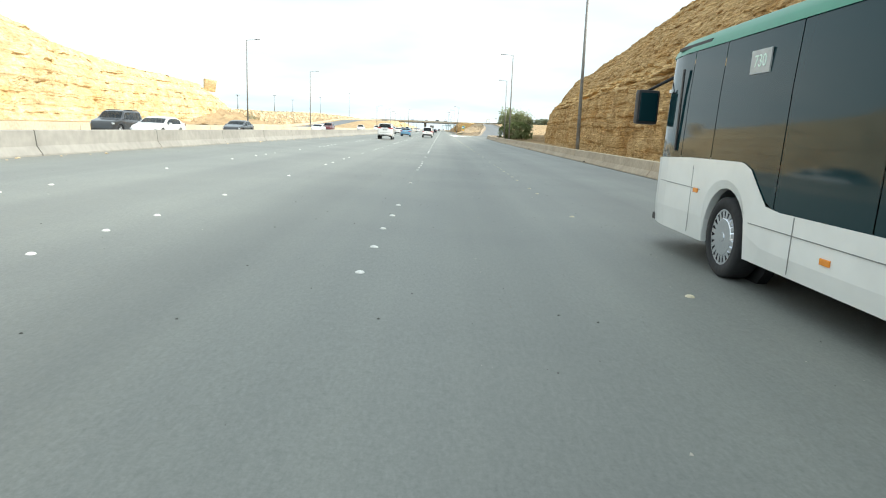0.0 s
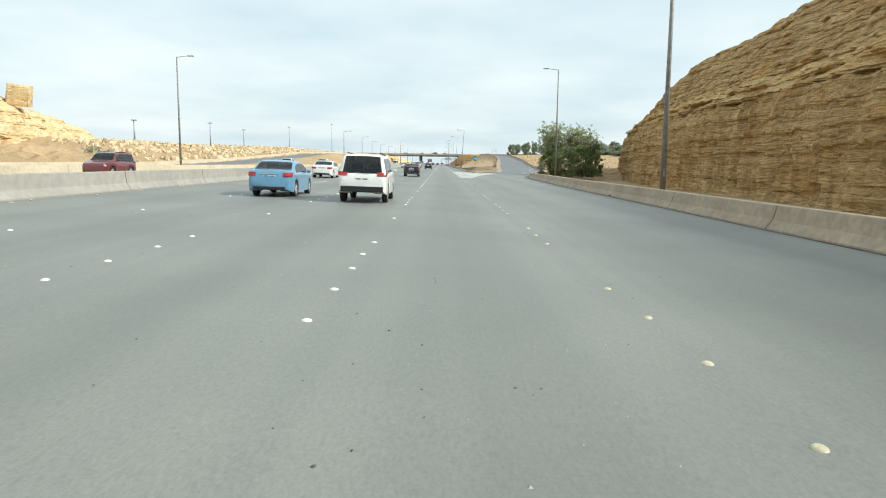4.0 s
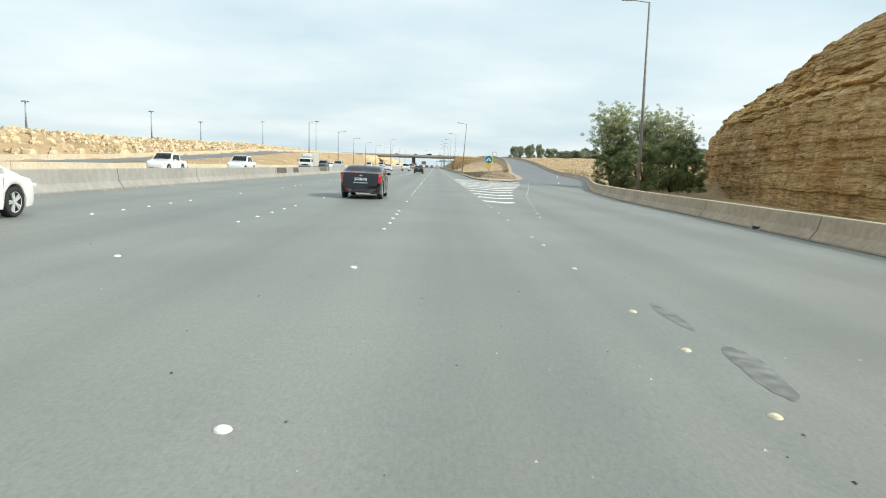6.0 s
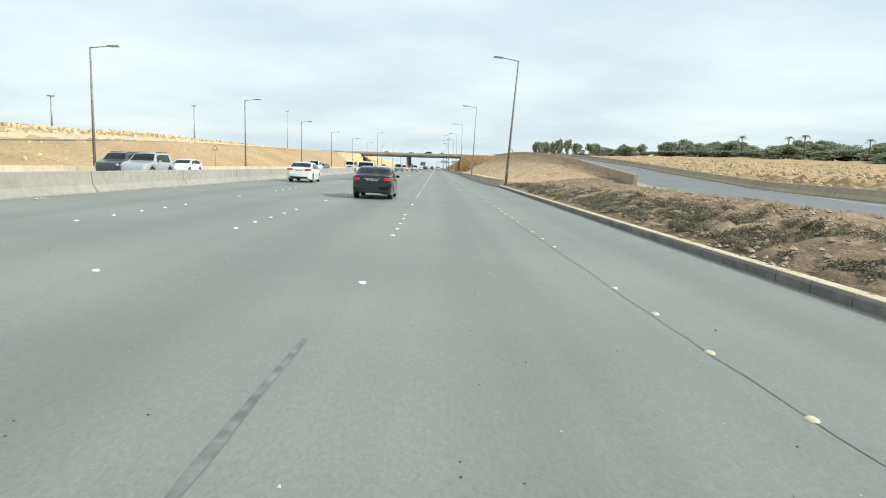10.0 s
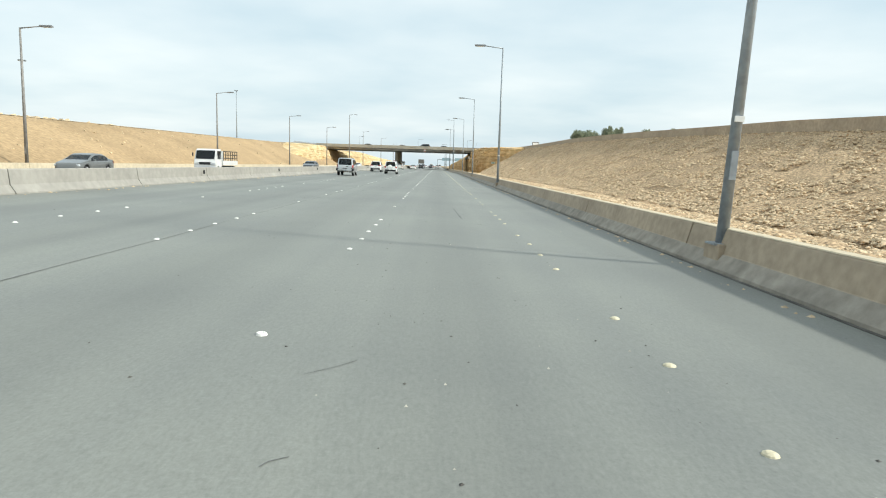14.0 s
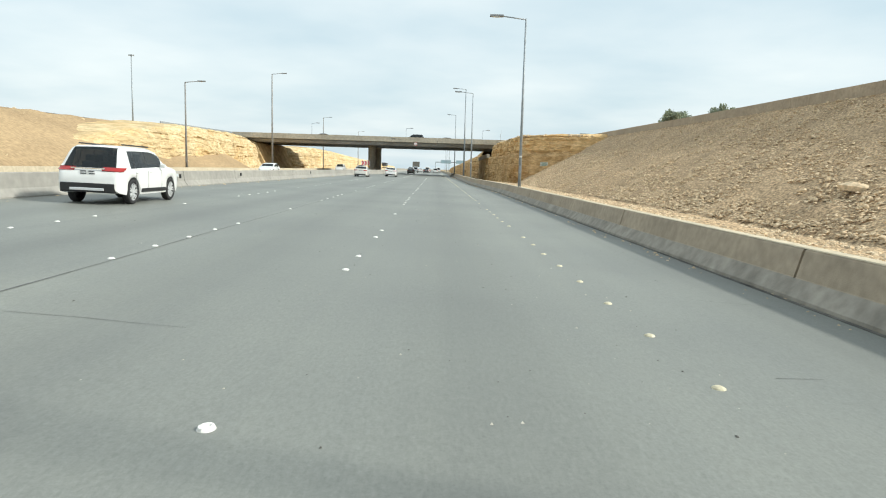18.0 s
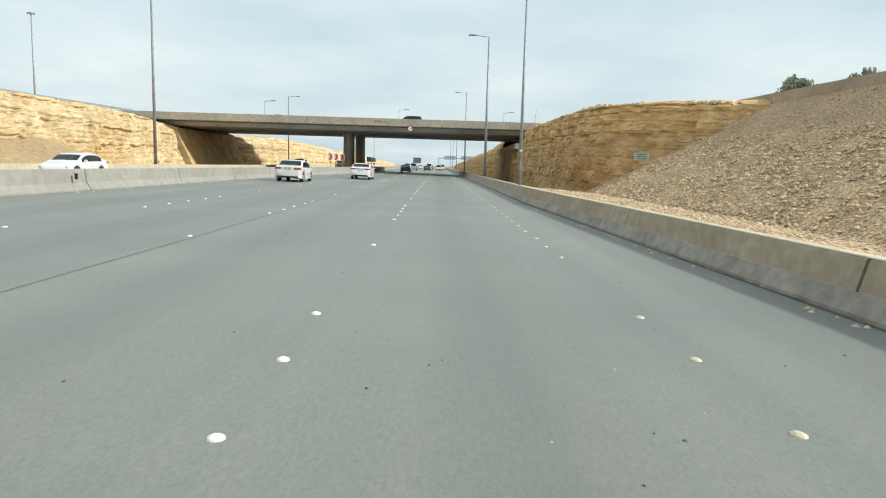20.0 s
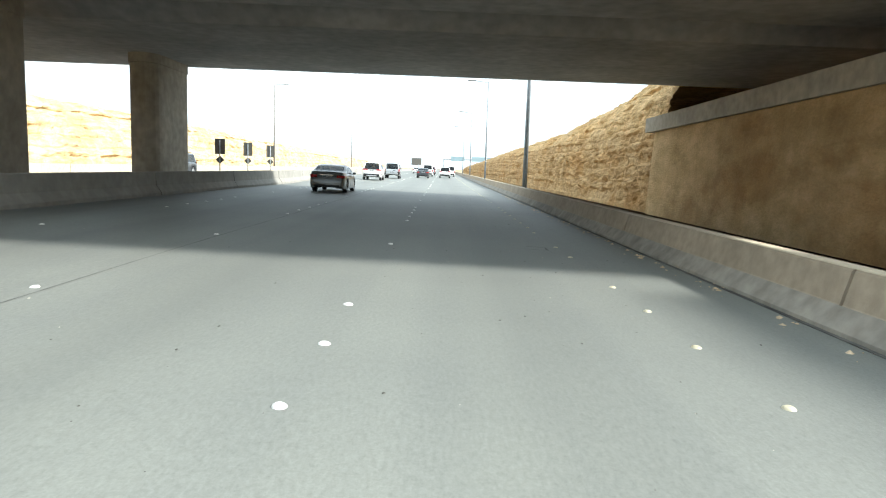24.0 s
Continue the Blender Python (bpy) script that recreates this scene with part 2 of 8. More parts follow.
def asphalt_mat(name, base, track):
    """Worn dusty asphalt: fine stone grain, tyre-polished strips along each lane, blotches."""
    m = bpy.data.materials.new(name)
    m.use_nodes = True
    nt, b = m.node_tree, m.node_tree.nodes["Principled BSDF"]
    N, L = nt.nodes.new, nt.links.new
    b.inputs["Roughness"].default_value, b.inputs["Specular IOR Level"].default_value = 0.58, 0.5
    tc = N("ShaderNodeTexCoord")
    sp = N("ShaderNodeSeparateXYZ")
    L(tc.outputs["Object"], sp.inputs[0])
    # lane-wide wave: oil-dark middle of each lane
    ph = N("ShaderNodeMath")
    ph.operation, ph.inputs[1].default_value = "MULTIPLY", 2 * math.pi / 3.5
    L(sp.outputs[0], ph.inputs[0])
    co = N("ShaderNodeMath")
    co.operation = "COSINE"
    L(ph.outputs[0], co.inputs[0])
    mr = N("ShaderNodeMapRange")
    mr.inputs["From Min"].default_value, mr.inputs["From Max"].default_value = -0.2, 1.0
    mr.inputs["To Min"].default_value, mr.inputs["To Max"].default_value = 0.0, track
    L(co.outputs[0], mr.inputs["Value"])
    mp = N("ShaderNodeMapping")
    mp.inputs["Scale"].default_value = (0.8, 0.03, 1)
    L(tc.outputs["Object"], mp.inputs["Vector"])
    st = N("ShaderNodeTexNoise")
    st.inputs["Scale"].default_value, st.inputs["Detail"].default_value = 1.0, 5.0
    L(mp.outputs[0], st.inputs["Vector"])
    mu = N("ShaderNodeMath")
    mu.operation = "MULTIPLY"
    L(mr.outputs[0], mu.inputs[0])
    L(st.outputs["Fac"], mu.inputs[1])
    blot = N("ShaderNodeTexNoise")
    blot.inputs["Scale"].default_value, blot.inputs["Detail"].default_value = 0.22, 6.0
    L(tc.outputs["Object"], blot.inputs["Vector"])
    grain = N("ShaderNodeTexNoise")
    grain.inputs["Scale"].default_value, grain.inputs["Detail"].default_value, grain.inputs["Roughness"].default_value = 34.0, 9.0, 0.9
    L(tc.outputs["Object"], grain.inputs["Vector"])
    r = N("ShaderNodeValToRGB")
    r.color_ramp.elements[0].position, r.color_ramp.elements[0].color = 0.34, (*[c * 0.70 for c in base], 1)
    r.color_ramp.elements[1].position, r.color_ramp.elements[1].color = 0.66, (*[c * 1.27 for c in base], 1)
    mps = N("ShaderNodeMapping")
    mps.inputs["Scale"].default_value = (34.0, 9.0, 1)
    L(tc.outputs["Object"], mps.inputs["Vector"])
    sg = N("ShaderNodeTexNoise")
    sg.inputs["Scale"].default_value, sg.inputs["Detail"].default_value, sg.inputs["Roughness"].default_value = 1.0, 5.0, 0.7
    L(mps.outputs[0], sg.inputs["Vector"])
    av = N("ShaderNodeMath")
    av.operation = "MULTIPLY_ADD"
    av.inputs[1].default_value = 0.32
    L(sg.outputs["Fac"], av.inputs[0])
    sc = N("ShaderNodeMath")
    sc.operation, sc.inputs[1].default_value = "MULTIPLY", 0.68
    L(grain.outputs["Fac"], sc.inputs[0])
    L(sc.outputs[0], av.inputs[2])
    L(av.outputs[0], r.inputs[0])
    r2 = N("ShaderNodeValToRGB")
    r2.color_ramp.elements[0].position, r2.color_ramp.elements[0].color = 0.3, (0.86, 0.86, 0.87, 1)
    r2.color_ramp.elements[1].position, r2.color_ramp.elements[1].color = 0.7, (1.06, 1.055, 1.04, 1)
    L(blot.outputs["Fac"], r2.inputs[0])
    mx = N("ShaderNodeMixRGB")
    mx.blend_type, mx.inputs[0].default_value = "MULTIPLY", 1.0
    L(r.outputs[0], mx.inputs[1])
    L(r2.outputs[0], mx.inputs[2])
    dk = N("ShaderNodeMixRGB")
    dk.inputs[2].default_value = (*[c * 0.45 for c in base], 1)
    L(mu.outputs[0], dk.inputs[0])
    L(mx.outputs[0], dk.inputs[1])
    # long faint streaks left by tyres
    mq = N("ShaderNodeMapping")
    mq.inputs["Scale"].default_value = (1.7, 0.012, 1)
    L(tc.outputs["Object"], mq.inputs["Vector"])
    sn = N("ShaderNodeTexNoise")
    sn.inputs["Scale"].default_value, sn.inputs["Detail"].default_value = 1.0, 4.0
    L(mq.outputs[0], sn.inputs["Vector"])
    rs_ = N("ShaderNodeValToRGB")
    rs_.color_ramp.elements[0].position, rs_.color_ramp.elements[0].color = 0.34, (0.945, 0.945, 0.95, 1)
    rs_.color_ramp.elements[1].position, rs_.color_ramp.elements[1].color = 0.64, (1.035, 1.03, 1.02, 1)
    L(sn.outputs["Fac"], rs_.inputs[0])
    ms = N("ShaderNodeMixRGB")
    ms.blend_type, ms.inputs[0].default_value = "MULTIPLY", 1.0
    L(dk.outputs[0], ms.inputs[1])
    L(rs_.outputs[0], ms.inputs[2])
    L(ms.outputs[0], b.inputs["Base Color"])
    bp = N("ShaderNodeBump")
    bp.inputs["Strength"].default_value, bp.inputs["Distance"].default_value = 0.25, 0.005
    L(grain.outputs["Fac"], bp.inputs["Height"])
    L(bp.outputs[0], b.inputs["Normal"])
    return m


def glass_mat(name, tint, alpha=0.35):
    """Tinted car glass: part clear, part dark, glossy."""
    m = bpy.data.materials.new(name)
    m.use_nodes = True
    b = m.node_tree.nodes["Principled BSDF"]
    b.inputs["Base Color"].default_value = (*tint, 1)
    b.inputs["Roughness"].default_value, b.inputs["Specular IOR Level"].default_value = 0.03, 0.32
    b.inputs["Alpha"].default_value = 1 - alpha
    return m


M_ROAD = asphalt_mat("asphalt", (0.222, 0.230, 0.208), 0.42)
M_RAMP = asphalt_mat("ramp_asphalt", (0.165, 0.17, 0.17), 0.25)
M_CONC = mat("barrier_concrete", (0.425, 0.345, 0.25), 0.9, var=0.13, scale=5, bump=0.3, bscale=40, big=0.24, bigscale=0.5)
M_MEDIAN = mat("median_concrete", (0.345, 0.33, 0.295), 0.9, var=0.10, scale=3, bump=0.25, bscale=40, big=0.2, bigscale=0.35)
M_CONC2 = mat("bridge_concrete", (0.47, 0.42, 0.335), 0.88, var=0.16, scale=2.5, bump=0.25, bscale=30, big=0.3, bigscale=0.35)
M_DARK_CONC = mat("soffit_concrete", (0.50, 0.49, 0.47), 0.9, var=0.15, scale=2, bump=0.2, bscale=20, big=0.3, bigscale=0.3)
M_CREAM = mat("cream_wall_and_pale_top", (0.62, 0.53, 0.38), 0.85, var=0.12, scale=4, big=0.2, bigscale=0.3)
# pale band at 8.3-10.3: the ledge's brighter sky light, put into the colour
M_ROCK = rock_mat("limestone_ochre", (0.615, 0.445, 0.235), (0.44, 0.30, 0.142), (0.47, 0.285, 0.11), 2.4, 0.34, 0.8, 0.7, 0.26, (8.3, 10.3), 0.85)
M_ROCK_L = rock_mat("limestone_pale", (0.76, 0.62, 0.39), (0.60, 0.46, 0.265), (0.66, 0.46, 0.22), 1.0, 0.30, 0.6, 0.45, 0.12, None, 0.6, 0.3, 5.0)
M_SAND = mat("sand_slope", (0.46, 0.33, 0.19), 0.95, var=0.2, scale=3, bump=0.6, bscale=9, big=0.25, bigscale=0.12, spec=0.15)
M_GRAVEL = mat("gravel_slope", (0.52, 0.375, 0.23), 0.95, var=0.6, scale=9, bump=1.0, bscale=14, big=0.25, bigscale=0.2, spec=0.15)
M_STONE = mat("loose_stone", (0.62, 0.485, 0.325), 0.95, var=0.35, scale=6, bump=0.5, spec=0.15)
M_DIRT = mat("dirt", (0.43, 0.315, 0.195), 0.95, var=0.4, scale=4, bump=1.0, bscale=12, big=0.5, bigscale=0.5, spec=0.15, col2=(0.30, 0.23, 0.15))
M_GROUND = mat("desert_ground", (0.46, 0.36, 0.23), 0.95, var=0.25, scale=0.6, big=0.3, bigscale=0.05, spec=0.15)
M_STEEL = mat("galvanised_steel", (0.35, 0.385, 0.41), 0.55, 0.35, var=0.15, scale=6, big=0.2, bigscale=1.0)
M_BROWNSTEEL = mat("weathered_pole_paint", (0.25, 0.24, 0.225), 0.6, 0.2, var=0.2, scale=5)
M_LAMP = mat("lamp_housing", (0.25, 0.26, 0.27), 0.5, 0.3, var=0.1)
M_LENS = mat("lamp_lens", (0.75, 0.75, 0.72), 0.2, var=0.0)
M_STUD = mat("ceramic_stud", (0.78, 0.77, 0.72), 0.45, var=0.14, scale=30)
M_STUDY = mat("yellow_stud", (0.60, 0.54, 0.38), 0.5, var=0.2, scale=30)
M_CRACK = mat("crack_filler", (0.12, 0.12, 0.115), 0.7, var=0.2, scale=6)
M_STAIN = mat("tyre_stain", (0.10, 0.10, 0.10), 0.8, var=0.3, scale=5)
M_RUBBER = mat("tyre_rubber", (0.022, 0.022, 0.023), 0.85, var=0.2, scale=20)
M_ALLOY = mat("alloy_rim", (0.70, 0.71, 0.72), 0.3, 0.35, var=0.06)
M_CHROME = mat("chrome", (0.75, 0.76, 0.78), 0.12, 1.0, var=0.0)
M_BLACKTRIM = mat("black_plastic", (0.018, 0.018, 0.019), 0.55, var=0.15, scale=12)
M_GLASS = glass_mat("car_glass", (0.012, 0.016, 0.018), 0.16)
M_REDLENS = mat("red_lens", (0.36, 0.018, 0.016), 0.15, var=0.05, coat=0.5)
M_ORANGE = mat("orange_lens", (0.80, 0.28, 0.03), 0.25, var=0.05)
M_CLEARLENS = mat("head_lens", (0.65, 0.68, 0.70), 0.08, 0.2, var=0.05)
M_PLATE = mat("number_plate", (0.72, 0.72, 0.70), 0.4, var=0.05)
M_PLATEBAR = mat("plate_bars", (0.10, 0.10, 0.11), 0.5, var=0.0)
M_SEAT = mat("seat_fabric", (0.05, 0.045, 0.04), 0.9, var=0.1)
M_BARK = mat("bark", (0.12, 0.09, 0.06), 0.95, var=0.3, scale=9, bump=0.6)
M_LEAF = mat("acacia_leaf", (0.30, 0.33, 0.185), 0.8, var=0.35, scale=3, col2=(0.46, 0.48, 0.28))
M_THICKET = mat("thicket_leaf", (0.17, 0.215, 0.095), 0.8, var=0.35, scale=2, col2=(0.26, 0.305, 0.135))
# far foliage: distance haze is put into the leaf colour, making it paler
M_LEAFHAZE = mat("hazed_leaf", (0.20, 0.235, 0.16), 0.8, var=0.4, scale=1.2, col2=(0.30, 0.33, 0.23))
for leaf_m, share in ((M_LEAF, 0.5), (M_THICKET, 0.4), (M_LEAFHAZE, 0.3)):
    nt_ = leaf_m.node_tree
    pb, out_ = nt_.nodes["Principled BSDF"], nt_.nodes["Material Output"]
    tl, ml = nt_.nodes.new("ShaderNodeBsdfTranslucent"), nt_.nodes.new("ShaderNodeMixShader")
    ml.inputs[0].default_value = share
    nt_.links.new(pb.inputs["Base Color"].links[0].from_socket, tl.inputs["Color"])
    nt_.links.new(pb.outputs[0], ml.inputs[1])
    nt_.links.new(tl.outputs[0], ml.inputs[2])
    nt_.links.new(ml.outputs[0], out_.inputs["Surface"])
M_SHRUB = mat("dry_shrub", (0.13, 0.11, 0.06), 0.9, var=0.4, scale=4)
M_BLUE = mat("sign_blue", (0.01, 0.16, 0.42), 0.4, var=0.05)
M_WHITE = mat("sign_white", (0.78, 0.78, 0.76), 0.45, var=0.05)
M_LIME = mat("sign_lime", (0.62, 0.75, 0.05), 0.4, var=0.05)
M_AMBER = mat("sign_amber", (0.85, 0.45, 0.02), 0.4, var=0.08)
M_REDSIGN = mat("sign_red", (0.60, 0.03, 0.04), 0.4, var=0.05)
M_SIGNBACK = mat("sign_back", (0.16, 0.15, 0.13), 0.6, 0.2, var=0.15)
M_GREEN = mat("bus_green", (0.012, 0.21, 0.115), 0.35, var=0.05, coat=0.08)
M_SEAM = mat("body_seam", (0.22, 0.22, 0.22), 0.6, var=0.0)


def paint(name, col, rough=0.3):
    return mat(name, col, rough, var=0.04, scale=2.0, coat=0.8, big=0.06, bigscale=1.5)


P_WHITE = paint("white_paint", (0.80, 0.80, 0.78))
P_CREAM = paint("cream_white_paint", (0.70, 0.685, 0.63))
P_BLACK = mat("black_paint", (0.005, 0.008, 0.014), 0.16, var=0.04, scale=2.0, spec=0.4, coat=0.45)
P_BLUE = paint("pale_blue_paint", (0.13, 0.30, 0.46))
P_SILVER = mat("silver_paint", (0.47, 0.49, 0.50), 0.35, 0.4, var=0.04, coat=0.7)
P_GREY = mat("grey_paint", (0.16, 0.165, 0.16), 0.35, 0.3, var=0.04, coat=0.7)
P_DARK = paint("dark_grey_paint", (0.035, 0.037, 0.04))
P_RED = paint("maroon_paint", (0.14, 0.02, 0.02))
P_BUS = paint("bus_white_paint", (0.80, 0.80, 0.76), 0.4)
P_BLACKGLOSS = mat("black_gloss_panel", (0.006, 0.030, 0.036), 0.06, var=0.0, spec=0.22)

# ---- mesh helpers ----
def mesh_ob(name, verts, faces, material, parent=None, smooth=False):
    me = bpy.data.meshes.new(name)
    me.from_pydata([tuple(v) for v in verts], [], faces)
    me.materials.append(material)
    if smooth:
        me.polygons.foreach_set("use_smooth", [True] * len(me.polygons))
    me.update()
    ob = new(name, me)
    if parent:
        ob.parent = parent
    return ob


def part(name, bm, material, parent=None, label="", smooth=False):
    """One bmesh as one mesh object under its thing."""
    me = bpy.data.meshes.new(name)
    bm.to_mesh(me)
    bm.free()
    me.materials.append(material)
    if smooth:
        me.polygons.foreach_set("use_smooth", [True] * len(me.polygons))
    ob = new(name, me)
    if parent:
        ob.parent = parent
    if label:
        tagged(ob, label)
    return ob


def thing(name, m, label, category, group="", kind=""):
    e = new(name)
    e.empty_display_size = 0.3
    e.matrix_world = m
    return tagged(e, label, category, group, kind)


def box(bm, c, s, bevel=0.0, m=None):
    r = bmesh.ops.create_cube(bm, size=1.0)
    vs = r["verts"]
    for v in vs:
        v.co = Vector((c[0] + v.co.x * s[0], c[1] + v.co.y * s[1], c[2] + v.co.z * s[2]))
        if m:
            v.co = m @ v.co
    if bevel > 0:
        es = list({e for v in vs for e in v.link_edges})
        bmesh.ops.bevel(bm, geom=es, offset=bevel, segments=2, affect="EDGES", profile=0.7)
    return bm


def box_part(name, c, s, material, parent=None, bevel=0.0, label="", m=None):
    return part(name, box(bmesh.new(), c, s, bevel, m), material, parent, label)


def tube(bm, a, b, r1, r2=None, seg=12, caps=True):
    a, b = Vector(a), Vector(b)
    d = b - a
    r = bmesh.ops.create_cone(bm, cap_ends=caps, segments=seg, radius1=r1, radius2=r1 if r2 is None else r2, depth=d.length)
    q = Vector((0, 0, 1)).rotation_difference(d.normalized()).to_matrix().to_4x4()
    mm = Matrix.Translation((a + b) / 2) @ q
    for v in r["verts"]:
        v.co = mm @ v.co
    return bm


def tube_part(name, a, b, r1, r2, material, parent=None, seg=12, label="", smooth=True):
    return part(name, tube(bmesh.new(), a, b, r1, r2, seg), material, parent, label, smooth)


def interp(x, pts):
    return float(np.interp(x, [p[0] for p in pts], [p[1] for p in pts]))


def sweep(name, line, profile, material, parent=None, smooth=False):
    """A closed profile of (across, up) carried along a line of (x, y, z); across points to the right of the way."""
    n, k, verts, faces = len(line), len(profile), [], []
    for i, p in enumerate(line):
        a, b = Vector(line[max(i - 1, 0)]), Vector(line[min(i + 1, n - 1)])
        d = b - a
        side = Vector((d.y, -d.x, 0)).normalized()
        for u, w in profile:
            verts.append((p[0] + side.x * u, p[1] + side.y * u, p[2] + w))
    for i in range(n - 1):
        for j in range(k):
            a, b = i * k + j, i * k + (j + 1) % k
            faces.append((a, b, b + k, a + k))
    faces += [tuple(range(k))[::-1], tuple((n - 1) * k + j for j in range(k))]
    return mesh_ob(name, verts, faces, material, parent, smooth)


def sheet(name, us, rows, material, smooth=True, flip=False):
    """A surface through rows[i][j] = (x, y, z)."""
    n, k = len(rows), len(rows[0])
    verts = [p for r in rows for p in r]
    faces = []
    for i in range(n - 1):
        for j in range(k - 1):
            f = (i * k + j, i * k + j + 1, (i + 1) * k + j + 1, (i + 1) * k + j)
            faces.append(f[::-1] if flip else f)
    return mesh_ob(name, verts, faces, material, None, smooth)


def fbm(x, y, z, octaves=4):
    return noise.fractal(Vector((x, y, z)), 1.0, 2.0, octaves)


def hash01(*k):
    return (math.sin(sum(v * c for v, c in zip(k, (12.9898, 78.233, 37.719, 4.581)))) * 43758.5453) % 1.0


def rock_wall(name, ys, prof, material, seed, out=1.0, step=0.2, ridge=5, label="", thick=(0.2, 0.7), bed=0.22, block=0.2, lump=0.4, gain=None, flute=0.0):
    """A bedded rock cut: beds of uneven thickness stand in or out, cut upright into blocks, with an undercut below each bed."""
    q = random.Random(seed)
    bounds, props, z = [-4.0], [], -4.0
    while z < 48:
        z += q.uniform(*thick) * (1.8 if q.random() < 0.12 else 1.0)
        bounds.append(z)
        props.append((max(-1.2, min(1.2, q.gauss(0, 0.6))), q.uniform(0.9, 3.8), q.uniform(0, 50)))

    def path(kn):
        d = [0.0]
        for a, b in zip(kn, kn[1:]):
            d.append(d[-1] + math.hypot(b[0] - a[0], b[1] - a[1]))
        return d

    n1 = int(max(path(prof(y))[ridge] for y in ys[::8]) / step)
    n2 = 10
    rows = []
    for y in ys:
        kn = prof(y)
        d = path(kn)
        cut, kx, kz = d[ridge], [k[0] for k in kn], [k[1] for k in kn]
        wave = 0.6 * fbm(seed, y * 0.02, 1.0, 2)
        row = []
        for j in range(n1 + n2 + 1):
            s = cut * j / n1 if j <= n1 else cut + (d[-1] - cut) * ((j - n1) / n2) ** 2
            x, z = float(np.interp(s, d, kx)), float(np.interp(s, d, kz))
            zz = z + wave + 0.07 * fbm(y * 0.45, z * 0.5, seed, 2)
            i = max(0, min(int(np.searchsorted(bounds, zz)) - 1, len(props) - 1))
            fr = (zz - bounds[i]) / (bounds[i + 1] - bounds[i])
            off, ln, sh = props[i]
            u = (y + sh + 0.3 * fbm(y * 0.8, z * 1.1, seed + 2, 2)) / ln
            o = bed * off + block * (hash01(math.floor(u), i, seed) - 0.5) * 2
            if fr < 0.2:
                o -= 0.45 * bed
            if u - math.floor(u) < 0.07:
                o -= 0.5 * block
            g = gain(y, z) if gain else 1.0
            w = g * o + lump * fbm(x * 0.09, y * 0.09 + seed, z * 0.12, 4) + 0.10 * fbm(x * 1.3, y * 1.3, z * 1.6 + seed, 3)
            w += flute * fbm(y * 0.42, z * 0.07, seed + 5, 3) * max(0.0, min(1.0, (9.0 - z) / 2.0))
            fade = min(1.0, s / 1.0) * (1.0 if s <= cut else max(0.2, 1 - (s - cut) / 5.0))
            row.append((x - out * w * fade, y, z + 0.16 * fade * fbm(x * 0.6 + 9, y * 0.6, seed, 4)))
        rows.append(row)
    ob = sheet(name, ys, rows, material, False, flip=out > 0)
    return tagged(ob, label, "rock face", kind="structure")


# ---- carriageways ----
YEND = 1500.0
R_EDGE = [(-80, 8.0), (60, 8.6), (110, 8.9), (150, 9.9), (165, 10.6), (178, 11.1), (186, 12.0), (195, 13.2), (203, 14.8), (210, 16.4), (218, 18.0), (235, 21.8), (245, 23.6), (262, 25.2), (300, 27.0), (350, 29.6), (420, 31.5), (520, 33.0), (600, 34.0)]
L_EDGE = [(-80, -13.35), (515, -13.5), (545, -12.2), (560, -11.1), (600, -10.9), (625, -12.6), (700, -13.5), (YEND, -13.5)]


def r_bar(y):
    """The right barrier along the main carriageway past the slip road."""
    return interp(y, [(290, 5.2), (305, 4.66), (470, 4.6), (495, 3.68), (600, 3.68), (YEND, 3.68)])


RAMP_L = [(221, 6.3), (226, 8.6), (238, 12.0), (258, 13.9), (284, 15.6), (300, 17.2), (325, 19.6), (350, 21.3), (380, 22.5), (420, 23.5), (470, 24.3), (520, 24.8), (600, 25.5)]
RAMP_Z = [(215, -0.25), (235, -0.15), (258, 0.15), (284, 0.5), (307, 1.5), (330, 2.6), (348, 3.3), (366, 4.1), (383, 4.6), (402, 5.18), (425, 5.75), (445, 6.1), (480, 6.4), (515, 6.8), (563, 7.3), (600, 7.4)]


def ys_list(a, b, step):
    n = max(2, int(round((b - a) / step)) + 1)
    return [a + (b - a) * i / (n - 1) for i in range(n)]


def strip(name, ys, left, right, zl, zr, material, cross=8, label="", category="road"):
    rows = []
    for y in ys:
        a, b = left(y), right(y)
        rows.append([(a + (b - a) * j / cross, y, zl(y, a) + (zr(y, b) - zl(y, a)) * j / cross) for j in range(cross + 1)])
    ob = sheet(name, ys, rows, material, True, flip=False)
    return tagged(ob, label, category, kind="structure")


def main_right(y):
    if y < 214:
        return interp(y, R_EDGE) + 0.15
    if y < 222:
        return interp(y, [(214, 18.85), (222, 7.5)])
    return interp(y, [(222, 6.8), (226, 5.75), (232, 5.35), (290, 5.5), (300, 5.0), (YEND, 5.0)])


road = strip("road", ys_list(-80, 214, 6) + [218, 222, 226, 232] + ys_list(240, 700, 10) + ys_list(740, YEND, 40), lambda y: interp(y, L_EDGE) - 0.2, main_right, lambda y, x: road_z(x), lambda y, x: road_z(x), M_ROAD, 6, "wide dusty grey asphalt carriageway, worn along the lanes")
ramp = strip("road_ramp", ys_list(214.2, 600, 6), lambda y: interp(y, [(214.2, 6.0), (221, 5.9), (226, 6.2), (238, 9.5), (250, 11.9)] + RAMP_L[4:]), lambda y: interp(y, R_EDGE) + 0.15, lambda y, x: interp(y, RAMP_Z) + (0.03 if y < 216 else 0.0), lambda y, x: interp(y, RAMP_Z) - 0.15, M_RAMP, 4, "grey asphalt slip road climbing away from the main road")
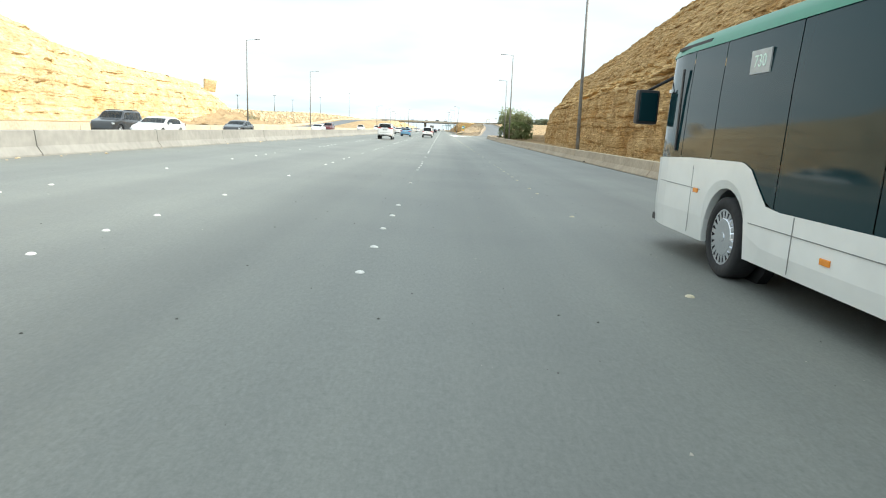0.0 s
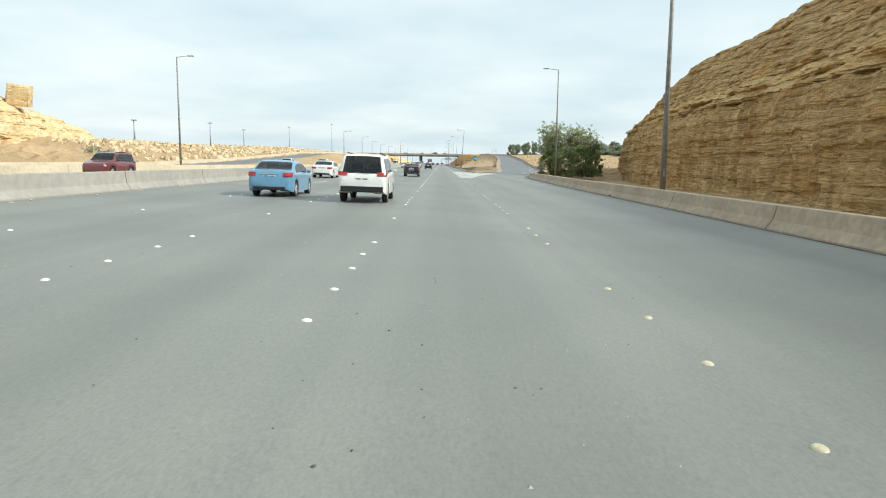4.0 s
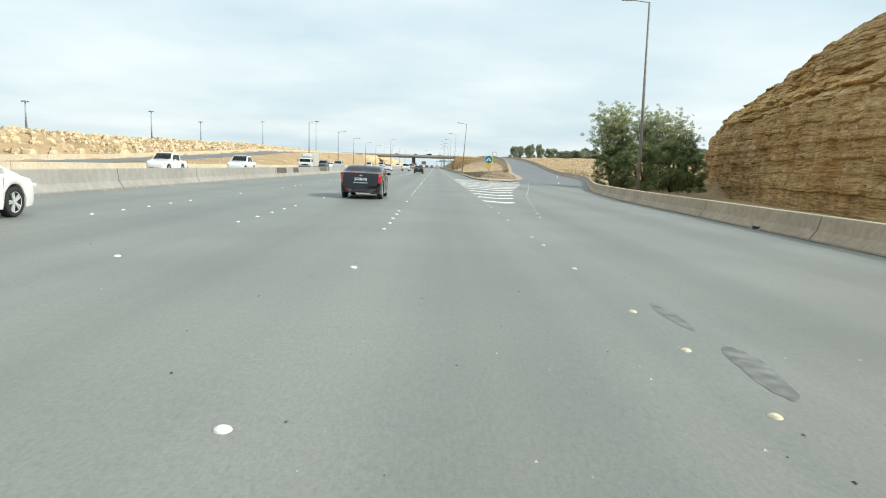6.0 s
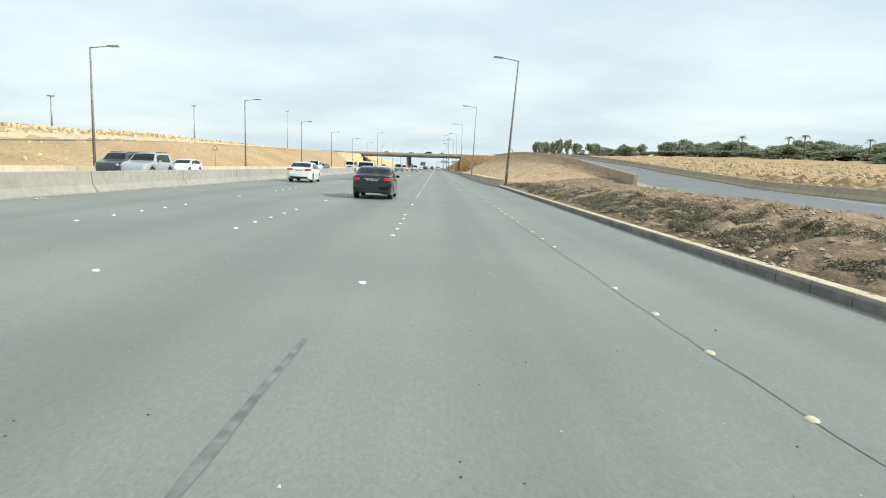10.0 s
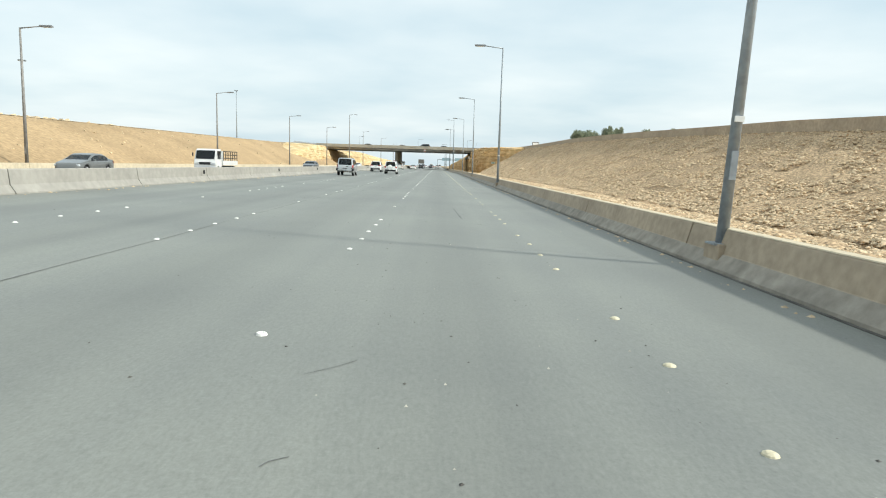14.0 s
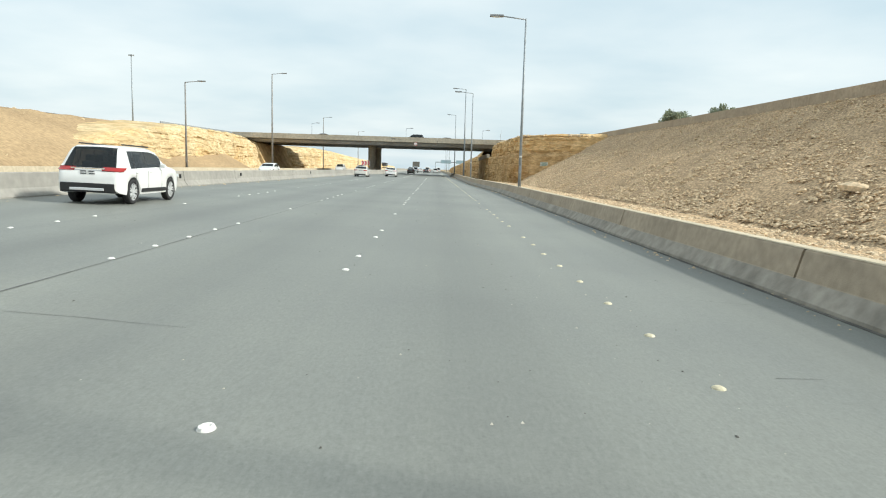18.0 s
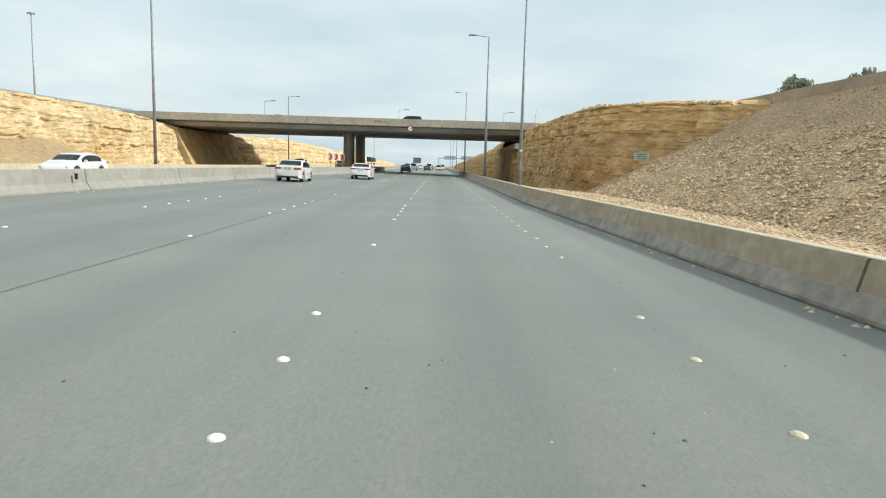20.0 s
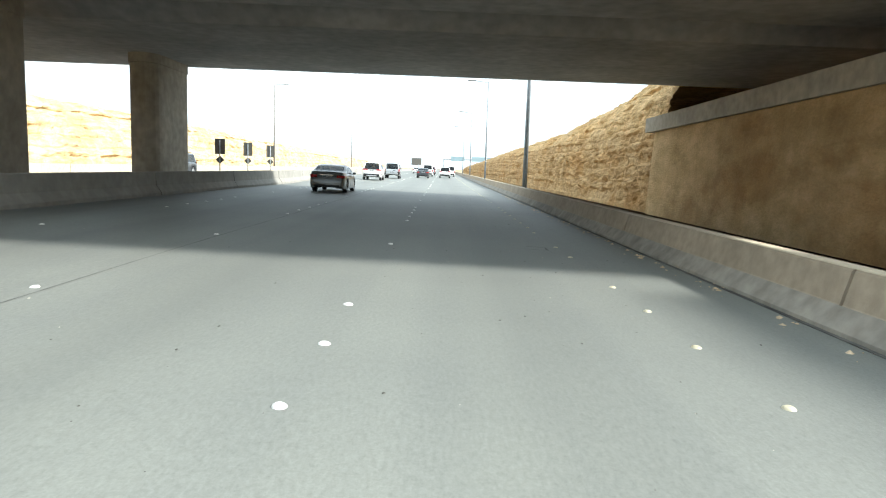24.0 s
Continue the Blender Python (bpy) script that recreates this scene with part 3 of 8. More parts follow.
WALL_L = [(-80, -35.4), (140, -35.4), (185, -34.6), (215, -30.6), (250, -27.9), (300, -27.6), (345, -28.4), (455, -28.2), (495, -27.2), (515, -26.4), (560, -26.4), (600, -28.4), (YEND, -28.4)]
strip("road_opposite", ys_list(-80, 700, 10) + ys_list(740, YEND, 40), lambda y: interp(y, WALL_L) + 0.1, lambda y: interp(y, L_EDGE) - 0.75, lambda y, x: 0.32, lambda y, x: 0.32, M_RAMP, 4, "opposite carriageway of grey asphalt beyond the median barrier")
ground = mesh_ob("ground", [(-3500, -1500, -1.2), (3500, -1500, -1.2), (3500, 4500, -1.2), (-3500, 4500, -1.2)], [(0, 1, 2, 3)], M_GROUND)
tagged(ground, "flat pale desert ground reaching the horizon", "ground", kind="structure")

# ---- barriers: pieces about 12 m long ----
JERSEY = [(-0.30, -0.1), (-0.30, 0.08), (-0.13, 0.33), (-0.08, 0.80), (-0.05, 0.83), (0.05, 0.83), (0.08, 0.80), (0.13, 0.33), (0.30, 0.08), (0.30, -0.1)]
WALLP = [(-0.08, -0.15), (-0.07, 0.06), (0.12, 0.30), (0.22, 0.68), (0.25, 0.71), (0.46, 0.71), (0.46, -0.4), (0.3, -0.4)]


def barrier(name, x_of, z_of, y0, y1, prof, material, seg, label, gap=0.03):
    holder = thing(name, Matrix(), label, "barrier", kind="structure")
    y = y0
    while y < y1 - 0.5:
        e = min(y + seg, y1)
        n = max(2, int((e - y) / 3) + 1)
        line = [(x_of(v), v, z_of(v)) for v in (y + gap + (e - y - 2 * gap) * i / (n - 1) for i in range(n))]
        sweep("panel", line, prof, material, holder)
        y = e
    return holder


barrier("barrier_right", lambda y: interp(y, R_EDGE), lambda y: road_z(interp(y, R_EDGE)), -60, 214, WALLP, M_CONC, 9.0, "low grey concrete barrier wall with joints and stains")
barrier("barrier_ramp", lambda y: interp(y, R_EDGE), lambda y: interp(y, RAMP_Z) - 0.15, 214, 520, WALLP, M_CONC, 12.0, "tan concrete barrier along the climbing slip road")
barrier("barrier_right_far", r_bar, lambda y: road_z(r_bar(y)), 292, 900, WALLP, M_CONC, 9.0, "low tan concrete barrier wall with joints and grime at its foot")
barrier("barrier_ramp_inner", lambda y: interp(y, RAMP_L) - 0.1, lambda y: interp(y, RAMP_Z) + 0.05, 284, 560, [(-0.12, -0.6), (-0.12, 0.80), (0.12, 0.80), (0.12, -0.6)], M_CONC, 12.0, "plain tan concrete parapet at the top of the bank")
barrier("barrier_median", lambda y: interp(y, L_EDGE) - 0.32, lambda y: 0.30, -60, 900, JERSEY, M_MEDIAN, 9.0, "grey concrete median barrier, stained, with open joints")
barrier("wall_verge", lambda y: interp(y, WALL_L), lambda y: 0.32, -80, 900, [(-0.15, -0.2), (-0.15, 0.72), (0.15, 0.72), (0.15, -0.2)], M_CREAM, 18.0, "low cream-painted verge wall of the opposite carriageway")
# cream strips on the barrier tops; their sunlit edge is put into the colour
for nm_, fx, fz, a_, b_ in (("capping", lambda y: interp(y, R_EDGE), lambda y: road_z(interp(y, R_EDGE)), -60, 214), ("capping", r_bar, lambda y: road_z(r_bar(y)), 292, 900)):
    cap_ = sweep(nm_, [(fx(y), y, fz(y)) for y in ys_list(a_, b_, 4)], [(0.235, 0.706), (0.25, 0.722), (0.46, 0.722), (0.47, 0.706)], M_CREAM)
    tagged(cap_, "pale strip for the sunlit, dusty barrier top", "capping", kind="structure")
# greyer, scuffed toe along the barrier on the right
M_TOE = mat("scuffed_toe", (0.36, 0.325, 0.27), 0.9, var=0.2, scale=4, bump=0.3, bscale=30, big=0.35, bigscale=0.7)
toe = sweep("toe", [(r_bar(y), y, road_z(r_bar(y))) for y in ys_list(292, 760, 4)], [(-0.084, -0.1), (-0.074, 0.062), (0.105, 0.288), (0.115, 0.284), (-0.06, 0.06), (-0.07, -0.1)], M_TOE)
tagged(toe, "grey scuffed toe of the tan barrier", "barrier toe", kind="structure")
# dark gutter along the right barrier: grime, with the foot's shade in its colour
gut = sweep("gutter", [(r_bar(y) - 0.17, y, road_z(r_bar(y) - 0.17) + 0.006) for y in ys_list(296, 760, 6)], [(0.03, -0.004), (0.03, 0.004), (0.16, 0.004), (0.16, -0.004)], mat("gutter_dark", (0.13, 0.125, 0.11), 0.9, var=0.4, scale=1.6, big=0.3, bigscale=0.4))
tagged(gut, "strip of grime, dust and painted-in barrier shade at the barrier foot", "gutter", kind="structure")

gut2 = sweep("gutter", [(interp(y, R_EDGE) - 0.17, y, road_z(interp(y, R_EDGE) - 0.17) + 0.006) for y in ys_list(-60, 214, 6)], [(0.0, -0.004), (0.0, 0.004), (0.16, 0.004), (0.16, -0.004)], bpy.data.materials["gutter_dark"])
tagged(gut2, "dark strip at the foot of the grey barrier", "gutter", kind="structure")
M_HOLE = mat("drain_hole", (0.03, 0.03, 0.028), 0.9, var=0.2, scale=8)


def drain_slot(x, y, k_=1.0):
    t = thing("drain_slot", pose(x, y, road_z(x)), "dark drain opening with a chipped lip in the barrier foot", "drain", "drain slots")
    t.scale = (k_, k_, k_)
    box_part("opening", (-0.045, 0, 0.055), (0.09, 0.44, 0.10), M_HOLE, t, 0.012)
    box_part("lip", (-0.05, 0, 0.118), (0.11, 0.52, 0.028), M_CONC, t, 0.008)
    for k, w in ((-0.30, 0.16), (0.27, 0.12)):
        box_part("chip", (-0.13, k, 0.012), (0.07, w, 0.03), M_STONE, t, 0.008)


for y in (14.5, 43.5, 72.4, 101.5, 130.5, 159.5):
    drain_slot(interp(y, R_EDGE), y)
for y in (310.0, 355.8, 378.5, 403.0, 427.0, 450.0, 474.0, 497.8, 521.0, 541.5, 564.8):
    drain_slot(r_bar(y), y, 0.6)
M_GRIME = mat("black_grime", (0.15, 0.135, 0.115), 0.92, var=0.4, scale=3, big=0.5, bigscale=0.9)
for a_, b_ in ((138.5, 154.0), (192.5, 196.0), (198.8, 201.2), (212.8, 218.0), (218.5, 219.4)):
    gm = sweep("grime_patch", [(interp(y, L_EDGE) - 0.32, y, 0.30) for y in (a_, a_ * 0.5 + b_ * 0.5, b_)], [(0.085, 0.79), (0.135, 0.32), (0.142, 0.32), (0.092, 0.79)], M_GRIME)
    tagged(gm, "patch of black grime on the median barrier", "stain", kind="structure")

# ---- kerb and island at the nose of the slip road ----
ISL_L = [(221.5, 6.1), (223, 5.6), (226, 5.15), (232, 4.75), (250, 4.75), (292, 5.05), (300, 5.0)]
kerb = thing("kerb", Matrix(), "worn black and faded yellow kerb with a pale top round the traffic island", "kerb", kind="structure")
M_KERB_DARK = mat("kerb_worn_grey", (0.30, 0.285, 0.255), 0.85, var=0.4, scale=4, bump=0.3, big=0.5, bigscale=0.8, col2=(0.19, 0.18, 0.16))
M_KERB_YELLOW = mat("kerb_faded_yellow", (0.40, 0.29, 0.09), 0.85, var=0.35, scale=5, bump=0.3, big=0.4, bigscale=0.8)
y = 221.6
while y < 292:
    pts = [(interp(v, ISL_L), v, road_z(interp(v, ISL_L))) for v in (y, y + 0.45, y + 0.97)]
    face = M_KERB_DARK if y > 231.5 or int(y) % 2 else M_KERB_YELLOW
    sweep("kerb_stone", pts, [(0.0, -0.1), (0.0, 0.13), (0.03, 0.16), (0.06, 0.165), (0.06, -0.1)], face, kerb)
    sweep("kerb_top", pts, [(0.06, -0.1), (0.06, 0.18), (0.28, 0.18), (0.28, -0.1)], M_CREAM if y > 226 else M_CONC, kerb)
    y += 1.0
for i in range(5):
    a, b = 6.2 + i * 0.62, 6.2 + i * 0.62 + 0.6
    sweep("kerb_stone", [(a, 221.5 + 0.32 * (a - 6.2), road_z(a)), (b, 221.5 + 0.32 * (b - 6.2), road_z(b))], [(-0.14, -0.1), (-0.14, 0.17), (0.14, 0.17), (0.14, -0.1)], M_CONC, kerb)
island = strip("island_pavement", ys_list(221.8, 240, 2), lambda y: interp(y, ISL_L) + 0.2, lambda y: max(interp(y, RAMP_L) + 0.15, interp(y, [(221, 8.6), (223, 9.4), (227, 10.0), (238, 12.0)])), lambda y, x: road_z(x) + 0.15, lambda y, x: road_z(x) + 0.15, mat("island_paving", (0.50, 0.42, 0.30), 0.92, var=0.3, scale=2, bump=0.3, big=0.3), 4, "dusty broken concrete paving of the traffic island", "pavement")
shoulder = sweep("ramp_gutter", [(interp(y, RAMP_L) + 0.35, y, interp(y, RAMP_Z) + 0.012) for y in ys_list(228, 560, 6)], [(-0.5, -0.01), (-0.5, 0.01), (0.5, 0.01), (0.5, -0.01)], M_CONC)
tagged(shoulder, "pale broken gutter strip along the slip road", "gutter", kind="structure")

# ---- banks and cuts ----
def bank_rows(ys, prof, amp, n=16, f=0.5, seed=0.0):
    rows = []
    for y in ys:
        kn = prof(y)
        xs, zs = [k[0] for k in kn], [k[1] for k in kn]
        t = np.linspace(0, len(kn) - 1, n + 1)
        row = []
        for j, s in enumerate(t):
            x, z = float(np.interp(s, range(len(kn)), xs)), float(np.interp(s, range(len(kn)), zs))
            a = amp * min(1.0, j / 2.0) * min(1.0, (n - j) / 2.0) * min(1.0, abs(y - 296) / 3.0)
            row.append((x, y, z + a * fbm(x * f, y * f, seed, 5)))
        rows.append(row)
    return rows


def bank_r(y):
    """Bank between the main barrier and the slip road's parapet: a flat strip behind the barrier, then the slope."""
    x0 = interp(y, [(240, 4.98), (292, 5.28), (300, 5.1), (470, 5.05), (495, 4.15), (560, 4.15)])
    z0 = interp(y, [(240, 0.04), (291.6, 0.03), (293.6, 0.30), (560, 0.25)])
    x1, z1 = interp(y, RAMP_L) - 0.2, interp(y, RAMP_Z) + interp(y, [(282, 0.0), (320, 0.15), (560, 0.15)])
    hump = interp(y, [(240, 0.65), (260, 0.5), (300, 0.0), (560, 0.0)])
    k = interp(y, [(233, 0.0), (239, 0.7), (246, 1.0)])
    w = interp(y, [(280, 0.0), (305, 1.0)])
    xt, zt = interp(y, [(280, 7.0), (305, 8.4), (330, 10.4), (376, 11.8), (525, 12.0)]), interp(y, [(290, 0.1), (330, -0.2), (525, -0.4)])
    dx, dz = x1 - x0, z1 - z0
    xa, za = (1 - w) * (x0 + dx * 0.3) + w * xt, (1 - w) * (z0 + dz * 0.26 + hump) + w * zt
    xb, zb = (1 - w) * (x0 + dx * 0.7) + w * (xt + (x1 - xt) * 0.55), (1 - w) * (z0 + dz * 0.72 + hump) + w * (zt + (z1 - zt) * 0.53)
    kn = [(x0, z0), (xa, za), (xb, zb), (x1, z1)]
    return [(a, (1 - k) * (road_z(a) + 0.02) + k * z) for a, z in kn]


tagged(sheet("bank_island", 0, bank_rows(ys_list(232, 296, 0.3), bank_r, 0.22, 36, 1.4, 3.0), M_DIRT, True), "low bank of brown dirt and rubble behind the kerb", "bank", kind="structure")
tagged(sheet("bank_right", 0, bank_rows(ys_list(296, 521, 0.8), bank_r, 0.22, 30, 0.8, 5.0), M_GRAVEL, True), "bank of brown gravel and stones above the barrier", "bank", kind="structure")

M_ROCK_R = rock_mat("limestone_tan", (0.69, 0.492, 0.268), (0.535, 0.358, 0.172), (0.54, 0.31, 0.12), 1.2, 0.5, 1.0, 0.6, 0.14, (4.9, 8.0), 0.6, 0.45, 4.0)
TOE_R = [(-45, 15.0), (0, 16.8), (50, 19.2), (100, 22.0), (123, 23.9), (184, 28.0), (197, 29.6), (212, 32.4), (224, 34.6), (230, 36.2), (232.5, 38.5), (234.5, 43.0)]
RID_R = [(-45, 33.0), (0, 30.4), (17, 29.3), (51, 27.3), (76, 25.5), (111, 23.0), (137, 20.8), (150, 19.6), (165, 18.4), (175, 17.5), (184, 17.0), (192, 15.8), (200, 14.4), (206, 13.2), (212, 12.2), (222, 11.0), (228, 10.2), (231, 9.4), (233, 6.0), (234.5, 0.0)]


def cliff_r(y):
    """A steep lower tier, a broken ledge, then a slope back to the ridge."""
    x0, h = interp(y, TOE_R), interp(y, RID_R)
    x1 = max(interp(y, [(180, 38.0), (190, 36.6)]), x0 + 5.5)
    f = min(1.0, h / 11.0)
    up, w = max(h - 10.4 * f, 0.1), x1 - x0 - 4.2
    return [(x0, -1.5), (x0 + 0.6, 4.4 * f), (x0 + 1.5, 7.7 * f), (x0 + 2.9, 8.5 * f), (x0 + 4.2, 10.4 * f), (x0 + 4.2 + w * 0.42, 10.4 * f + up * 0.44), (x1, 10.4 * f + up), (x1 + 5, h + 0.5), (x1 + 40, h + 1.0), (x1 + 150, h + 1.5), (x1 + 175, -1.4)]


def cliff_gain(y, z):
    """Strong steps in the ledge, weaker ones above and below."""
    t = z - 8.9 - 0.8 * fbm(y * 0.05, 2.0, 5.0, 3)
    return 2.4 if abs(t) < 1.3 else (0.6 if t < 0 else 1.15)


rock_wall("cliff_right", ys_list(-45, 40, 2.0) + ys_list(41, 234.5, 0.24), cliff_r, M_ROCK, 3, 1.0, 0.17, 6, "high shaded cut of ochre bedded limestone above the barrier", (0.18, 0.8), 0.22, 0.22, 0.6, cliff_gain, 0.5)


def rocks_r2(y):
    """The cut at the bridge: a sheer face under two set-back beds, turning away from the road at its near end."""
    h = interp(y, [(514, 6.9), (519, 7.1), (555, 7.15), (561.4, 6.9), (562.4, 5.3), (563.2, 4.3), (567.6, 4.15)])
    x0 = interp(y, [(514.4, 23.0), (516, 19.2), (517.5, 17.4), (519, 15.2), (521, 13.0), (522.5, 12.0), (525, 11.3), (540, 11.0), (563, 10.75), (566, 10.7), (567.6, 11.1)])
    kn = [(x0, -0.8), (x0 + 0.12, 2.2), (x0 + 0.25, h * 0.58), (x0 + 0.8, h * 0.62), (x0 + 0.95, h * 0.80), (x0 + 1.45, h * 0.83), (x0 + 1.6, h), (x0 + 3.2, h + 0.2), (x0 + 8, h + 0.35), (x0 + 13, h + 0.4)]
    return [(min(x, 24.4 + 0.01 * i), z) for i, (x, z) in enumerate(kn)]


rock_wall("cliff_right_bridge", ys_list(514.4, 567.6, 0.13), rocks_r2, M_ROCK_R, 14, 1.0, 0.11, 6, "ochre limestone cut beside the bridge with level ledges", (0.3, 0.95), 0.17, 0.20, 0.45, lambda y, z: 2.0 if z > 4.3 else 0.75)


def rocks_r3(y):
    h = interp(y, [(590, 8.3), (598, 7.9), (607, 7.2), (620, 6.4), (632, 5.9), (694, 5.4), (760, 4.6), (900, 3.0)])
    x0 = interp(y, [(592.4, 11.2), (640, 10.8), (900, 10.0)])
    return [(x0, -0.6), (x0 + 0.3, h * 0.45), (x0 + 0.8, h * 0.75), (x0 + 2.2, h), (x0 + 8, h + 0.3), (x0 + 60, h + 0.8), (x0 + 300, h + 1.0)]


rock_wall("cliff_right_beyond", ys_list(592.4, 640, 0.25) + ys_list(642, 900, 3), rocks_r3, M_ROCK_R, 8, 1.0, 0.16, 3, "ochre limestone cut past the bridge", (0.25, 0.8), 0.16, 0.16, 0.3)


tagged(sheet("verge_right", 0, bank_rows(ys_list(-60, 236, 3), lambda y: [(interp(y, R_EDGE) + 0.44, -0.35), (interp(y, R_EDGE) + 1.2, -0.5), (interp(y, TOE_R) - 2.0, -1.15), (interp(y, TOE_R) + 2.5, -1.15)], 0.08, 8, 0.4, 17.0), M_SAND, True), "strip of sand between the barrier and the cliff", "bank", kind="structure")
# land behind the slip road
def land_r(y):
    z = interp(y, RAMP_Z) - 0.2
    x = interp(y, R_EDGE) + 0.5
    zz = interp(y, [(214, 0.0), (250, 1.2), (300, 2.0), (350, 3.4), (400, 5.0), (450, 6.0), (520, 6.8), (600, 7.4)])
    d = interp(y, [(206, -1.9), (216, 0.0)])
    z, zz = z + d, zz + d * 1.5
    return [(x, z), (x + 3, max(z, zz * 0.8)), (x + 25, zz + 0.5), (x + 90, zz + 1.2), (x + 500, zz + 2.0)]


tagged(sheet("land_right", 0, bank_rows(ys_list(206, 420, 0.9) + ys_list(423, 600, 3), land_r, 0.5, 64, 0.7, 12.0), M_SAND, False), "stony desert land beside the slip road", "land", kind="structure")

# left: cliff, rubble, ramp and slope
def cliff_l(y):
    h = interp(y, [(20, 20.0), (80, 18.5), (107, 17.4), (123, 14.6), (143, 13.2), (175, 12.6), (203, 12.4), (208, 11.0), (225, 9.4), (240, 8.0), (250, 5.0)])
    x0 = interp(y, [(20, -62), (200, -66), (250, -74)])
    return [(x0, 0.6), (x0 - 1.5, h * 0.4), (x0 - 3.0, h * 0.7), (x0 - 6.5, h), (x0 - 16, h + 0.8), (x0 - 190, h + 3), (x0 - 220, -1.4)]


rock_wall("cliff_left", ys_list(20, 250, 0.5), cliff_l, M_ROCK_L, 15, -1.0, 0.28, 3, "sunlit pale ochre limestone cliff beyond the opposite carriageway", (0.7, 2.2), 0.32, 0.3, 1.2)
boul = thing("boulder", pose(-71.5, 206, 11.2, 4, 6, 20), "square ochre limestone boulder standing on the cliff", "boulder")
bmb = box(bmesh.new(), (0, 0, 1.0), (3.4, 3.2, 3.6), 0.35)
for v in bmb.verts:
    v.co += Vector((fbm(*(v.co * 0.5), 3) * 0.5, fbm(*(v.co * 0.6 + Vector((5, 0, 0))), 3) * 0.5, 0))
part("stone", bmb, M_ROCK_L, boul)
RAMP2_X = [(150, -37.5), (185, -38.0), (230, -39.5), (300, -41.0), (400, -41.5), (600, -42.0)]
RAMP2_Z = [(150, 0.42), (200, 0.6), (240, 1.4), (290, 3.0), (330, 4.4), (380, 5.2), (450, 6.0), (500, 6.5), (560, 7.2), (600, 7.3)]


def slope_l(y):
    a, z = interp(y, RAMP2_X), interp(y, RAMP2_Z)
    w = interp(y, WALL_L) - 0.3
    return [(a, z), (a + 1.0, z - 0.1), (a + (w - a) * 0.6, 0.6 + (z - 0.6) * 0.42), (w - 1.5, 0.75), (w, 0.6)]


tagged(sheet("slope_left", 0, bank_rows(ys_list(150, 520, 1.5), slope_l, 0.16, 20, 0.5, 21.0), M_SAND, True), "smooth slope of yellow sand below the far slip road", "bank", kind="structure")
strip("road_ramp_far", ys_list(150, 600, 8), lambda y: interp(y, RAMP2_X) - 9.0, lambda y: interp(y, RAMP2_X) + 0.1, lambda y, x: interp(y, RAMP2_Z) + 0.03, lambda y, x: interp(y, RAMP2_Z) + 0.03, M_RAMP, 3, "far slip road of pale grey asphalt climbing the bank")
barrier("wall_ramp_far", lambda y: interp(y, RAMP2_X) - 9.3, lambda y: interp(y, RAMP2_Z), 160, 560, [(-0.2, -0.3), (-0.2, 0.75), (0.2, 0.75), (0.2, -0.3)], M_CREAM, 20.0, "low cream wall along the far slip road")


def sand_l(y):
    w = interp(y, WALL_L) - 0.1
    return [(-78, 1.2), (-62, 0.7), (-50, 0.6), (w - 2, 0.6), (w, 0.55)]


tagged(sheet("sand_left", 0, bank_rows(ys_list(-80, 156, 3), sand_l, 0.25, 14, 0.2, 31.0), M_SAND, True), "strip of yellow sand below the cliff", "bank", kind="structure")


def rubble_l(y):
    x0 = interp(y, [(150, -46.8), (600, -51.6)])
    z0 = interp(y, RAMP2_Z) + 0.0
    h = interp(y, [(150, 0.5), (162, 0.6), (205, 5.4), (300, 6.0), (360, 6.9), (400, 8.0), (600, 8.6)])
    return [(x0, z0), (x0 - 5, z0 + 0.3), (x0 - 17, max(z0, h * 0.8)), (x0 - 24, h), (x0 - 60, h + 0.6), (x0 - 400, h + 1.5)]


tagged(sheet("rubble_left", 0, bank_rows(ys_list(150, 600, 2.0), rubble_l, 0.7, 34, 0.45, 41.0), M_SAND, False), "rough bank of rubble and sand above the far slip road", "bank", kind="structure")


def rocks_l2(y):
    h = interp(y, [(478, 3.0), (490, 5.0), (505, 6.3), (540, 6.8), (556, 6.7), (562, 6.2)])
    x0 = interp(y, [(478, -33.0), (492, -30.6), (510, -31.0), (526, -32.3), (545, -35.0), (556, -36.6), (562, -37.4)])
    return [(x0, 0.5), (x0 - 0.8, h * 0.45), (x0 - 1.5, h * 0.8), (x0 - 2.4, h), (x0 - 6, h + 0.3), (x0 - 10, h + 0.5)]


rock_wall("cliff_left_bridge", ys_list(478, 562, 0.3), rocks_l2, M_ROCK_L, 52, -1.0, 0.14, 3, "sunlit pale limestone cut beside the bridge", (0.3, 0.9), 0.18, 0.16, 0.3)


def rocks_l3(y):
    h = interp(y, [(578, 5.6), (592, 5.9), (605, 6.5), (640, 6.4), (700, 5.6), (780, 5.0), (1000, 3.0)])
    x0 = interp(y, [(578, -42.0), (590, -38.0), (596, -34.5), (606, -32.0), (1000, -34.0)])
    return [(x0, 0.5), (x0 - 0.8, h * 0.45), (x0 - 1.6, h * 0.8), (x0 - 2.8, h), (x0 - 8, h + 0.4), (x0 - 60, h + 0.8), (x0 - 400, h + 1.0)]


rock_wall("cliff_left_beyond", ys_list(578, 720, 0.5) + ys_list(724, 1000, 4), rocks_l3, M_ROCK_L, 61, -1.0, 0.18, 3, "sunlit pale limestone cut past the bridge", (0.3, 0.9), 0.22, 0.2, 0.4)

tagged(sheet("verge_left", 0, bank_rows(ys_list(512, 720, 3), lambda y: [(-48.0, 0.6), (-40.0, 0.55), (-34.0, 0.5), (interp(y, WALL_L) - 0.1, 0.5)], 0.08, 8, 0.4, 71.0), M_SAND, True), "sandy verge at the foot of the cut", "bank", kind="structure")

